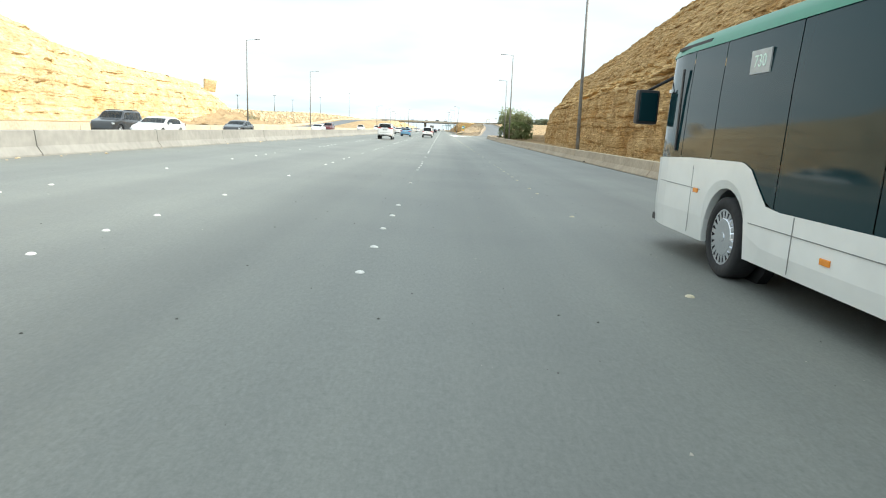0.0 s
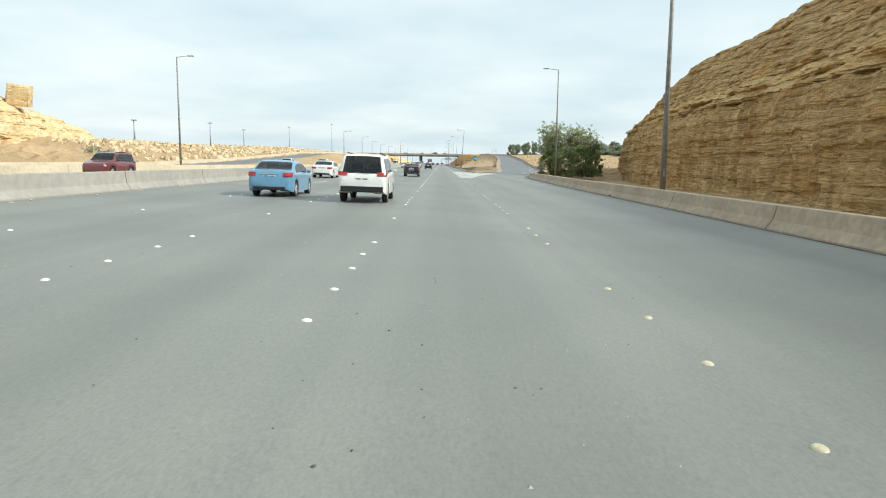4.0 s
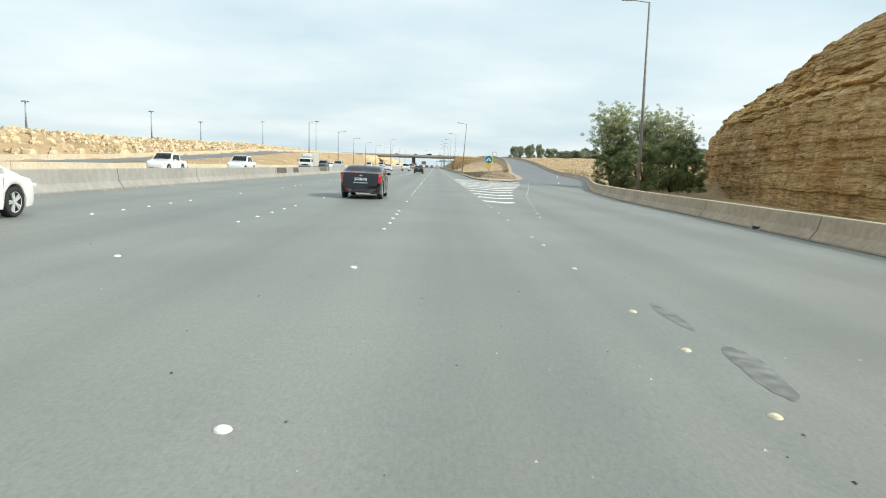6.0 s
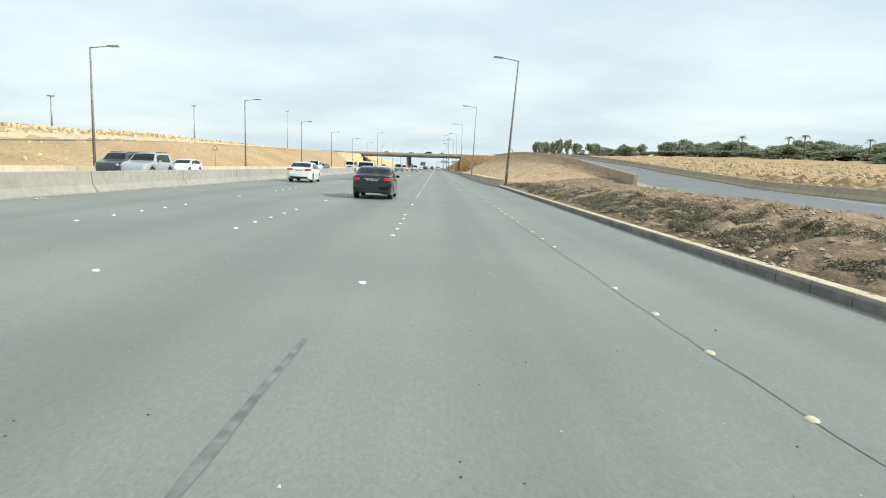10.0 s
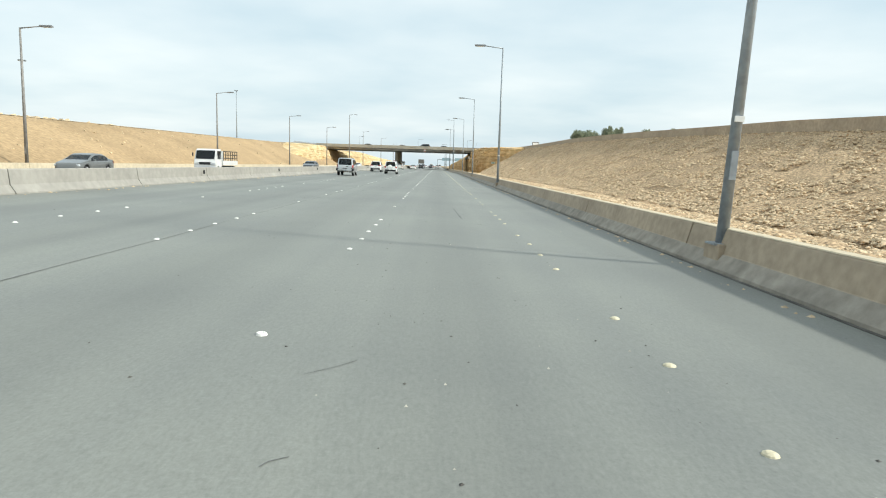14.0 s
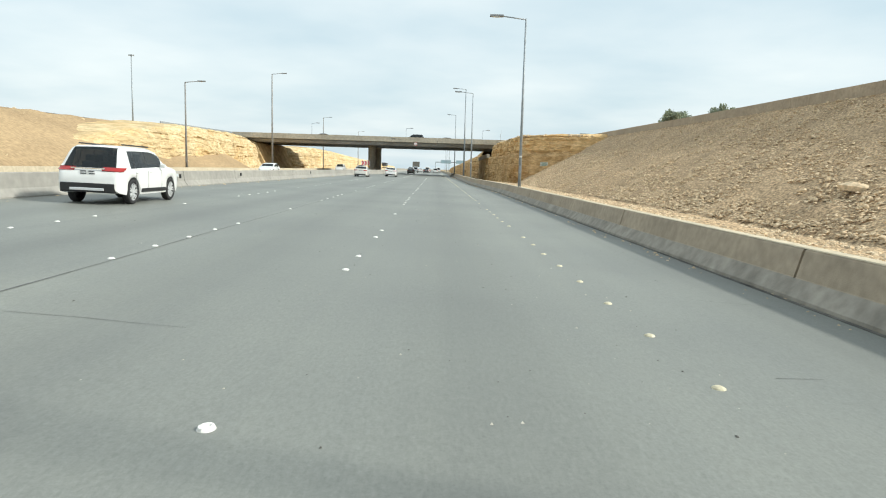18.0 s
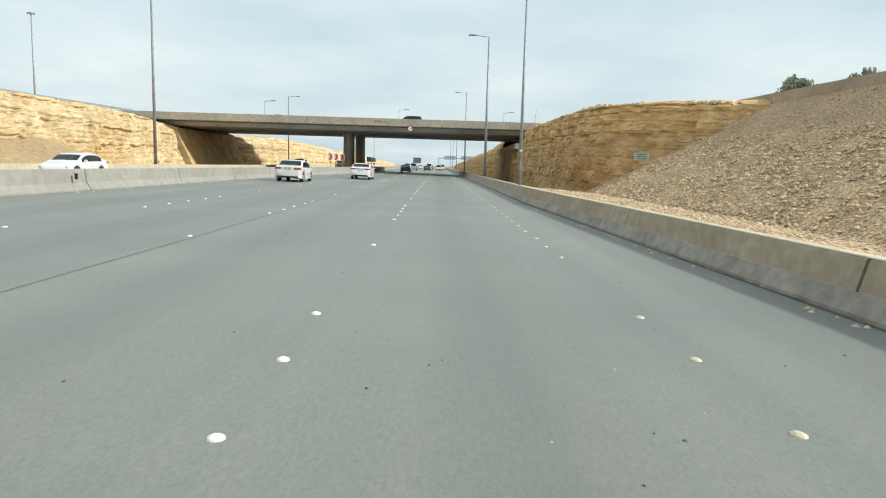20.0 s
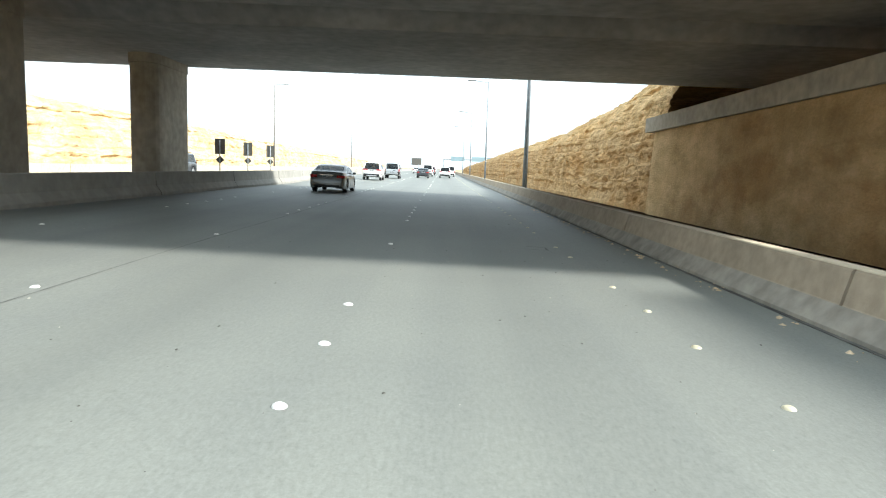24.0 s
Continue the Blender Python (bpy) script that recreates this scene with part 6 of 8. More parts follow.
def truck(name, m, label, box_h, cargo, cab_h, L=6.2, stake=False):
    """A light cab-over or pick-up truck with a load body; nose to +y."""
    t = thing(name, m, label, "truck")
    bm = bmesh.new()
    prof = [(L - 1.75, 0.55), (L - 0.05, 0.55), (L, 0.95), (L - 0.10, 1.25), (L - 0.42, cab_h - 0.10), (L - 0.60, cab_h), (L - 1.75, cab_h)]
    vs = [[bm.verts.new((s * (0.95 - (0.06 if z > 1.3 else 0)), y, z)) for y, z in prof] for s in (1, -1)]
    bm.faces.new(vs[0])
    bm.faces.new(vs[1][::-1])
    for j in range(len(prof)):
        bm.faces.new((vs[0][j], vs[1][j], vs[1][(j + 1) % len(prof)], vs[0][(j + 1) % len(prof)]))
    bmesh.ops.recalc_face_normals(bm, faces=bm.faces)
    bmesh.ops.bevel(bm, geom=bm.edges[:], offset=0.05, segments=2, affect="EDGES")
    part("cab", bm, P_WHITE, t)
    gz = (1.28 + cab_h - 0.12) / 2
    a = math.atan2(0.32, cab_h - 1.35)
    box_part("windscreen", (0, L - 0.245, gz), (1.62, 0.02, (cab_h - 1.42)), M_GLASS, t, 0.0, m=Matrix.Translation((0, L - 0.245, gz)) @ Matrix.Rotation(a, 4, "X") @ Matrix.Translation((0, -L + 0.245 + 0.012, -gz)))
    for s in (1, -1):
        box_part("side_window", (s * 0.93, L - 1.05, gz), (0.04, 0.85, cab_h - 1.5), M_GLASS, t, 0.01)
        box_part("mirror", (s * 1.12, L - 0.25, gz), (0.1, 0.06, 0.32), M_BLACKTRIM, t, 0.02)
        box_part("headlight", (s * 0.72, L - 0.02, 0.86), (0.32, 0.06, 0.16), M_CLEARLENS, t, 0.02)
    box_part("grille", (0, L + 0.005, 0.92), (1.0, 0.03, 0.22), M_BLACKTRIM, t, 0.01)
    box_part("bumper", (0, L - 0.02, 0.58), (1.85, 0.14, 0.2), M_BLACKTRIM if not stake else M_ALLOY, t, 0.03)
    box_part("chassis", (0, (L - 1.2) / 2, 0.62), (0.8, L - 1.4, 0.16), M_BLACKTRIM, t, 0.02)
    if stake:
        box_part("load_bed", (0, (L - 1.95) / 2, 0.98), (1.95, L - 2.0, 0.42), P_WHITE, t, 0.02)
        for s in (1, -1):
            for k in range(7):
                box_part("stake", (s * 0.95, 0.15 + k * (L - 2.3) / 6, 1.6), (0.05, 0.05, 0.9), M_BLACKTRIM, t)
            for zz in (1.4, 1.7, 2.02):
                box_part("rail", (s * 0.95, (L - 2.0) / 2, zz), (0.04, L - 2.2, 0.06), M_BLACKTRIM, t)
        box_part("headboard", (0, L - 2.05, 1.55), (1.9, 0.05, 1.0), P_WHITE, t, 0.01)
    else:
        box_part("load_box", (0, (L - 1.95) / 2, (0.75 + box_h) / 2), (2.0, L - 1.95, box_h - 0.75), P_CREAM, t, 0.03)
        for s in (1, -1):
            box_part("edge_rail", (s * 1.0, (L - 1.95) / 2, box_h - 0.03), (0.05, L - 1.95, 0.06), M_ALLOY, t, 0.01)
        box_part("cooler", (0, L - 1.75, box_h - 0.35), (1.3, 0.45, 0.4), M_WHITE, t, 0.06)
    for yy in (1.1, L - 0.75):
        for s in (1, -1):
            wheel(t, s * 0.85, yy, 0.36, 0.22, s, M_ALLOY, 5)
    return t


truck("box_truck", up(-20.6, 246.2, True, OZ), "white refrigerated box truck on the opposite carriageway", 2.75, True, 1.95, 6.4)
truck("stake_truck", up(-20.6, 389.0, True, OZ), "white light truck with a stake load bed", 2.2, False, 2.2, 6.4, True)


M_GAP = mat("panel_seam", (0.22, 0.22, 0.21), 0.6, var=0.1)


def city_bus(m):
    """A low-floor city bus; its nose points to +y, its left side to -x, rear end at y = 0."""
    t = thing("city_bus", m, "white city bus with a green roof and dark wraparound glass", "bus")
    L, W, H = 12.5, 2.55, 3.1
    h = W / 2
    fw, rw, rr = L - 3.1, 3.2, 0.49
    # lower side skin with wheel openings, swept up over the front wheel
    def sill(y):
        z = 0.34
        for a in (fw, rw):
            d = abs(y - a)
            if d < rr + 0.10:
                z = max(z, 0.49 + math.sqrt((rr + 0.10) ** 2 - d * d))
        return z

    def waist(y):
        return interp(y, [(0, 0.98), (fw - 1.35, 0.95), (fw - 1.05, 0.98), (fw - 0.80, 1.18), (fw - 0.62, 1.34), (fw - 0.4, 1.41), (fw + 1.2, 1.40), (L, 1.34)])

    def plan(y):
        return interp(y, [(0, h - 0.10), (0.15, h - 0.01), (L - 1.0, h), (L - 0.45, h - 0.06), (L - 0.15, h - 0.22), (L, h - 0.45)])

    ys = sorted(set([L * i / 60 for i in range(61)] + [a + s * (rr + 0.10) * q for a in (fw, rw) for s in (-1, 1) for q in (1.0, 0.97, 0.9, 0.78, 0.6, 0.4, 0.2, 0.0)] + [fw - 1.35, fw - 1.05, fw - 0.8, fw - 0.62]))
    for s, nm in ((-1, "side_panel"), (1, "side_panel")):
        verts, faces = [], []
        for y in ys:
            for q in (0.0, 0.3, 0.65, 1.0):
                z = sill(y) + (waist(y) - sill(y)) * q
                verts.append((s * (plan(y) - 0.03 * (q < 0.1)), y, z))
            verts.append((s * (plan(y) - 0.16), y, waist(y)))
            verts.append((s * (plan(y) - 0.12), y, sill(y)))
        for i in range(len(ys) - 1):
            for j in range(3):
                f = (i * 6 + j, i * 6 + j + 1, i * 6 + j + 7, i * 6 + j + 6)
                faces.append(f if s > 0 else f[::-1])
            f = (i * 6 + 5, i * 6, i * 6 + 6, i * 6 + 11)
            faces.append(f if s > 0 else f[::-1])
        mesh_ob(nm, verts, faces, P_BUS, t, False)
        # dark glass band, split into bays
        bays = [(0.05, 1.5), (1.52, 3.2), (3.22, 4.9), (4.92, 6.6), (6.62, 8.2), (8.22, 9.95), (9.97, 11.0), (11.02, L - 0.005)]
        for a, b in bays:
            verts, faces = [], []
            yy = [a + (b - a) * i / 8 for i in range(9)]
            for y in yy:
                verts += [(s * (plan(y) - 0.012), y, waist(y) - 0.01), (s * (plan(y) - 0.03), y, 2.2), (s * (plan(y) - 0.06), y, 2.86)]
            for i in range(8):
                for j in range(2):
                    f = (i * 3 + j, i * 3 + j + 1, i * 3 + j + 4, i * 3 + j + 3)
                    faces.append(f if s > 0 else f[::-1])
            mesh_ob("side_glass", verts, faces, P_BLACKGLOSS, t, True)
        for g in (1.41, 3.01, 4.71, 6.41, 8.06):
            box_part("panel_gap", (s * (h - 0.001), g - 0.3, 0.66), (0.006, 0.010, 0.56), M_GAP, t)
        box_part("panel_gap", (s * (h - 0.001), fw + 1.05, 0.85), (0.006, 0.010, 0.9), M_GAP, t)
        line = [(s * (plan(y) + 0.003), y, interp(y, [(0, 0.76), (fw - 0.7, 0.76)])) for y in np.linspace(0.2, fw - 0.72, 12)]
        sweep("rub_strip", line, [(-0.004, -0.005), (-0.004, 0.005), (0.002, 0.005), (0.002, -0.005)], M_GAP, t)
        for yy, zz in ((fw - 2.25, 0.62), (fw - 5.0, 0.62), (fw + 0.88, 0.98)):
            box_part("side_marker", (s * (h + 0.004), yy, zz), (0.02, 0.15, 0.06), M_ORANGE, t, 0.008)
        line = [(s * (plan(y) + 0.002), y, interp(y, [(fw + 0.65, 1.0), (L - 0.25, 1.02)])) for y in np.linspace(fw + 0.75, L - 0.3, 6)]
        sweep("front_gap", line, [(-0.004, -0.005), (-0.004, 0.005), (0.002, 0.005), (0.002, -0.005)], M_GAP, t)
    # roof cove
    verts, faces = [], []
    prof = [(0.0, 2.855), (-0.03, 2.95), (-0.10, 3.06), (-0.30, 3.15), (-0.6, 3.18)]
    yy = [0, 0.06] + [L * i / 30 for i in range(1, 30)] + [L - 0.12, L - 0.02]
    for y in yy:
        drop = interp(y, [(0, 0.08), (0.3, 0), (L - 1.4, 0), (L - 0.5, 0.03), (L - 0.1, 0.13), (L, 0.22)])
        pts = [(plan(y) - 0.045 + u, z - drop * (z - 2.82) / 0.36 * 1.0) for u, z in prof]
        verts += [(x, y, z) for x, z in pts] + [(0, y, 3.19 - drop)] + [(-x, y, z) for x, z in pts[::-1]]
    k = 2 * len(prof) + 1
    for i in range(len(yy) - 1):
        for j in range(k - 1):
            faces.append((i * k + j, i * k + j + 1, (i + 1) * k + j + 1, (i + 1) * k + j))
    roof = mesh_ob("roof", verts, faces, M_GREEN, t, True)
    for s in (1, -1):
        box_part("vent_slot", (s * (h - 0.085), L - 1.35, 2.95), (0.03, 1.2, 0.05), M_BLACKTRIM, t, 0.008)
    # front and rear
    box_part("windscreen", (0, L - 0.04, 2.1), (1.70, 0.06, 1.5), P_BLACKGLOSS, t, 0.02)
    box_part("front_panel", (0, L - 0.08, 0.86), (1.66, 0.1, 1.06), P_BUS, t, 0.03)
    box_part("rear_panel", (0, 0.03, 1.5), (2.3, 0.1, 2.4), P_BUS, t, 0.05)
    box_part("floor", (0, L / 2, 0.40), (2.3, L - 0.4, 0.1), M_BLACKTRIM, t)
    for yy_, s in ((fw, 1), (fw, -1), (rw, 1), (rw, -1)):
        w = wheel(t, s * (h - 0.19), yy_, rr, 0.30, s, M_CHROME, 10, "black bus tyre with a polished steel wheel cover")
        part("hub_cover", tube(bmesh.new(), (s * (h - 0.10), yy_, rr), (s * (h - 0.05), yy_, rr), 0.29, 0.22, 24), M_CHROME, w)
        part("wheel_housing", tube(bmesh.new(), (s * (h - 0.5), yy_, rr), (s * (h - 0.38), yy_, rr), rr + 0.1, rr + 0.1, 20), M_BLACKTRIM, t)
    # mirror on an arm at the left corner, and on the right
    for s in (1, -1):
        tube_part("mirror_arm", (s * (h - 0.25), L - 0.12, 2.62), (s * (h + 0.05), L + 0.28, 2.40), 0.025, 0.025, M_BLACKTRIM, t, 8)
        box_part("mirror", (s * (h + 0.04), L + 0.24, 2.14), (0.36, 0.2, 0.56), M_BLACKTRIM, t, 0.06)
        box_part("mirror_glass", (s * (h + 0.04), L + 0.137, 2.14), (0.28, 0.012, 0.46), P_BLACKGLOSS, t, 0.01)
        box_part("driver_window_frame", (s * (h + 0.0), L - 1.25, 2.05), (0.02, 0.05, 1.15), M_BLACKTRIM, t)
    # route display in the side glass
    box_part("route_display", (-(h - 0.036), fw - 0.42, 2.52), (0.02, 0.46, 0.26), mat("display_grey", (0.42, 0.43, 0.42), 0.4, var=0.1), t, 0.004)
    cu = bpy.data.curves.new("route_number", "FONT")
    cu.body, cu.size, cu.align_x, cu.align_y, cu.extrude = "730", 0.19, "CENTER", "CENTER", 0.002
    tx = new("route_number", cu)
    cu.materials.append(mat("display_digits", (0.70, 0.85, 0.75), 0.4, var=0.0))
    tx.parent = t
    tx.matrix_basis = Matrix.Translation((-(h - 0.024), fw - 0.42, 2.52)) @ Euler((math.pi / 2, 0, -math.pi / 2)).to_matrix().to_4x4()
    box_part("fleet_mark", (-(h - 0.02), L - 0.72, 2.35), (0.02, 0.1, 0.05), M_WHITE, t)
    return t


city_bus(up(3.76, -1.45))
# ---- lane studs, set in the road surface ----
rng = random.Random(7)


def stud_mesh(name, material, ring=False):
    bm = bmesh.new()
    seg, prof = 12, [(0.0, 0.020), (0.028, 0.018), (0.046, 0.008), (0.053, -0.004)]
    if ring:
        prof = [(0.0, 0.008), (0.022, 0.008), (0.029, 0.021), (0.044, 0.018), (0.053, -0.004)]
    vs = [[bm.verts.new((r_ * math.cos(a), r_ * math.sin(a), z)) for a in (k * 2 * math.pi / seg for k in range(seg))] for r_, z in prof[1:]]
    c = bm.verts.new((0, 0, prof[0][1]))
    for k in range(seg):
        bm.faces.new((c, vs[0][k], vs[0][(k + 1) % seg]))
        for a, b in zip(vs, vs[1:]):
            bm.faces.new((a[k], b[k], b[(k + 1) % seg], a[(k + 1) % seg]))
    me = bpy.data.meshes.new(name)
    bm.to_mesh(me)
    bm.free()
    me.materials.append(material)
    return me


ME_STUD, ME_RING, ME_YEL = stud_mesh("stud", M_STUD), stud_mesh("ring_stud", M_STUD, True), stud_mesh("yellow_stud", M_STUDY)


def put_stud(me, x, y, name="stud"):
    ob = new(name, me)
    ob.parent = road
    ob.location = (x, y, road_z(x) + 0.002)
    ob.scale = (1.0 + 0.1 * rng.random(), 1.05 + 0.2 * rng.random(), 1.0)
    ob.rotation_euler = (0, math.atan(FALL), rng.uniform(-0.3, 0.3))
    return ob


PER, ST0, SP = 18.29, 7.0, 1.6
# the stud groups were not set out quite evenly
STUD_SHIFT = [(0, 0.0), (26, -0.1), (44, -0.3), (62, -0.36), (80.2, 0.08), (110, 0.0), (128, -0.1), (135, -0.37), (147, 0.0), (280, 0.0), (299, -1.07), (318, -0.5), (336, -0.38), (354, -0.2), (390, 0.0), (420, -0.2), (450, 0.0), (480, 0.15), (495, 0.3), (507, -0.5), (519, -0.55), (537, -0.45), (556, -0.2), (575, 0.0)]
white_rest, yellow_rest = [], []
for line_x in (-1.75, -5.25, -8.75):
    k = -3
    while ST0 + k * PER < 720:
        off = interp(ST0 + k * PER, STUD_SHIFT)
        for j in range(5):
            if rng.random() < 0.06:
                continue
            p = (line_x + rng.uniform(-0.02, 0.02), ST0 + k * PER + j * SP + off + rng.uniform(-0.05, 0.05))
            (put_stud(ME_STUD, *p) if line_x > -2 and 0 < p[1] < 600 else white_rest.append(p))
        p = (line_x, ST0 + k * PER - 6.1 + off)
        (put_stud(ME_RING, *p) if line_x > -2 and 0 < p[1] < 600 else white_rest.append(p))
        k += 1
runs = [-40.0, 29.31, 74.53, 141.72, 188.87, 304.05, 327.63, 339.72, 352.65, 422.62, 490.69, 535.7, 559.23, 720.0]
for a, b in zip(runs, runs[1:]):
    n = round((b - a) / 1.625)
    for i in range(n):
        if rng.random() > (0.22 if a > 180 else 0.35):
            p = (1.76 + rng.uniform(-0.025, 0.025), a + (b - a) * i / n)
            (put_stud(ME_YEL, *p, "yellow_stud") if 300 < p[1] < 480 else yellow_rest.append(p))
for i in range(30):
    y = 160 + i * 2.1
    yellow_rest.append((interp(y, [(160, 2.7), (178, 4.7), (197, 7.5), (224, 11.2)]) + 0.35, y))


def joined_studs(name, pts, me, label, material):
    base = [v.co.copy() for v in me.vertices]
    polys = [tuple(p.vertices) for p in me.polygons]
    verts, faces = [], []
    for x, y_ in pts:
        o = len(verts)
        verts += [(x + v.x, y_ + v.y * 1.15, road_z(x) + 0.002 + v.z) for v in base]
        faces += [tuple(o + q for q in f) for f in polys]
    ob = mesh_ob(name, verts, faces, material, road, True)
    return tagged(ob, label, kind="stuff")


joined_studs("lane_studs", white_rest, ME_STUD, "rows of white ceramic road studs", M_STUD)
joined_studs("edge_studs", yellow_rest, ME_YEL, "rows of yellow ceramic road studs", M_STUDY)
# chevrons of white studs at the nose
chev = []
for yl in (169.7, 174.1, 178.6, 183.4, 188.84, 193.89, 198.31, 202.65, 207.16, 212.2, 217.35, 221.76):
    k = int(round((yl - 169.7) / 4.6))
    xv = interp(yl, [(169.6, 2.72), (174, 2.80), (178, 3.12), (183, 3.42), (189, 3.85), (198.3, 4.52), (202.6, 4.84), (211.6, 5.37), (222, 6.0)])
    xr = interp(yl, [(169.6, 3.32), (174, 3.72), (178, 4.24), (183, 4.74), (189, 5.45), (198.3, 6.88), (202.6, 7.5), (207, 8.3), (211.6, 8.9), (222, 10.2)])
    yv = yl - interp(yl, [(169.6, 1.2), (178, 1.30), (198, 1.33), (204, 1.18), (222, 1.05)]) * (xv - 1.98)
    yr = yv + (xr - xv) * interp(yl, [(170, 1.1), (198, 1.14), (222, 1.12)])
    gap = 0.136
    for (ax, ay), (bx, by), rows_ in (((1.86, yl), (xv, yv), 4), ((xv, yv), (xr, yr), 4)):
        L_ = math.hypot(bx - ax, by - ay)
        n, drop = max(2, int(L_ / gap)), 0.125 * L_ / max(0.2, bx - ax)
        for i in range(n):
            for r_ in range(rows_):
                if rng.random() > (0.02 if k != 10 else (0.05 if ax < 2.0 and i < n * 0.35 else 0.8)):
                    # rows lie side by side, each half a stud on from the last
                    u = (i * gap + (0.5 * gap * (r_ % 2) + r_ * drop * (by - ay) / L_) % gap) / L_
                    chev.append((ax + (bx - ax) * u, ay + (by - ay) * u + 0.1 - r_ * drop))
joined_studs("chevron_studs", chev, ME_STUD, "chevrons laid in white ceramic studs before the traffic island", M_STUD)


# ---- cracks, joints, stains, debris ----
def crack(name, pts, w, label, material=M_CRACK, jit=0.05, lift=0.004, broken=9.0):
    line = []
    for a, b in zip(pts, pts[1:]):
        n = max(2, int(math.hypot(b[0] - a[0], b[1] - a[1]) / 0.6))
        for i in range(n):
            u = i / n
            line.append((a[0] + (b[0] - a[0]) * u + jit * fbm(a[1] + u * 9, a[0], 3.3, 3), a[1] + (b[1] - a[1]) * u))
    line.append(pts[-1])
    verts, faces = [], []
    for i, (x, y_) in enumerate(line):
        ww = w * (0.5 + 0.5 * abs(fbm(x * 3, y_ * 0.9, 7.7, 3)) * 2)
        d = Vector((line[min(i + 1, len(line) - 1)][0] - line[max(i - 1, 0)][0], line[min(i + 1, len(line) - 1)][1] - line[max(i - 1, 0)][1]))
        s = Vector((d.y, -d.x)).normalized() * ww / 2
        verts += [(x - s.x, y_ - s.y, road_z(x) + lift), (x + s.x, y_ + s.y, road_z(x) + lift)]
    for i in range(len(line) - 1):
        if fbm(line[i][0] * 2.0, line[i][1] * 0.55, 1.7, 2) > broken:
            continue
        faces.append((2 * i, 2 * i + 1, 2 * i + 3, 2 * i + 2))
    return tagged(mesh_ob(name, verts, faces, material, road), label)


def blotch(name, c, rx, ry, seed, label, material=M_STAIN, lift=0.003, rot=0.0):
    verts, n = [(c[0], c[1], road_z(c[0]) + lift)], 26
    for k in range(n):
        a = 2 * math.pi * k / n
        q = 1 + 0.35 * fbm(math.cos(a) * 1.3 + seed, math.sin(a) * 1.3, seed, 3)
        u, v = rx * q * math.cos(a), ry * q * math.sin(a)
        x, y_ = c[0] + u * math.cos(rot) - v * math.sin(rot), c[1] + u * math.sin(rot) + v * math.cos(rot)
        verts.append((x, y_, road_z(x) + lift))
    return tagged(mesh_ob(name, verts, [(0, 1 + k, 1 + (k + 1) % n) for k in range(n)], material, road), label)


crack("lane_joint", [(-5.22, 318), (-5.15, 360), (-5.2, 420), (-5.12, 500), (-5.1, 600)], 0.028, "dark open joint between two asphalt lanes", jit=0.06)
crack("edge_joint", [(1.85, 231), (1.71, 237), (1.67, 248), (1.7, 262), (1.8, 296)], 0.013, "dark joint along the edge of the lane", jit=0.05)
for i, pts in enumerate(([(-2.27, 536.9), (-2.36, 537.4), (-2.33, 538.0), (-2.40, 538.6), (-2.42, 540.0), (-2.44, 543.5), (-2.47, 545.8), (-2.42, 546.9), (-2.41, 547.6), (-2.28, 548.3), (-2.34, 549.0), (-2.34, 550.7), (-2.32, 552.0)], [(-1.2, 545.9), (-1.14, 546.5), (-1.16, 547.0)], [(-1.09, 547.5), (-1.03, 548.0)], [(-2.7, 210.2), (-2.9, 211.6), (-3.1, 213.4), (-3.24, 216.4)], [(-1.99, 350.8), (-2.04, 351.5), (-1.91, 352.3)], [(-6.6, 81.0), (-4.4, 80.6)],
                          [(1.0, 337.2), (3.9, 336.5)], [(-9.5, 236.5), (-6.8, 236.0)], [(3.0, 426.4), (4.3, 426.1)], [(1.92, 491.5), (2.78, 491.6)], [(-0.4, 441.5), (-0.3, 444)], [(-1.11, 327.2), (-0.97, 327.33)], [(-1.2, 328.7), (-0.82, 329.1)], [(-3.16, 58.8), (-2.74, 56.8), (-2.53, 55.2)], [(-4.56, 424.0), (-3.72, 423.9), (-2.71, 423.7)], [(2.39, 422.96), (3.36, 423.0)])):
    crack("crack", pts, 0.010, "thin crack in the asphalt", jit=0.14, broken=0.42)
crack("patch_outline", [(0.24, 517.7), (0.99, 517.73), (0.93, 517.1), (0.25, 517.05), (0.24, 517.7)], 0.03, "outline of a cut patch in the asphalt", jit=0.0)
crack("patch_outline", [(1.0, 568.4), (1.5, 568.3), (1.5, 568.8), (1.05, 568.9)], 0.05, "dark edge of a manhole patch", jit=0.02)
M_SKID = mat("skid_mark", (0.158, 0.163, 0.155), 0.8, var=0.45, scale=4)
crack("skid_mark", [(-1.99, 232.6), (-1.97, 234.0), (-1.93, 235.8)], 0.085, "short dark skid mark", M_SKID, 0.01)
crack("skid_mark", [(0.55, 344.0), (0.5, 346.0), (0.42, 348.5)], 0.06, "dark skid mark on the lane", M_SKID, 0.01)
M_OIL = mat("old_oil", (0.17, 0.174, 0.164), 0.7, var=0.4, scale=5)
blotch("oil_stain", (2.2, 142.85), 0.15, 0.75, 3.0, "dark oil stain on the asphalt", M_OIL, 0.003, -0.12)
blotch("oil_stain", (2.17, 144.9), 0.09, 0.6, 5.0, "small dark oil stain", M_OIL)
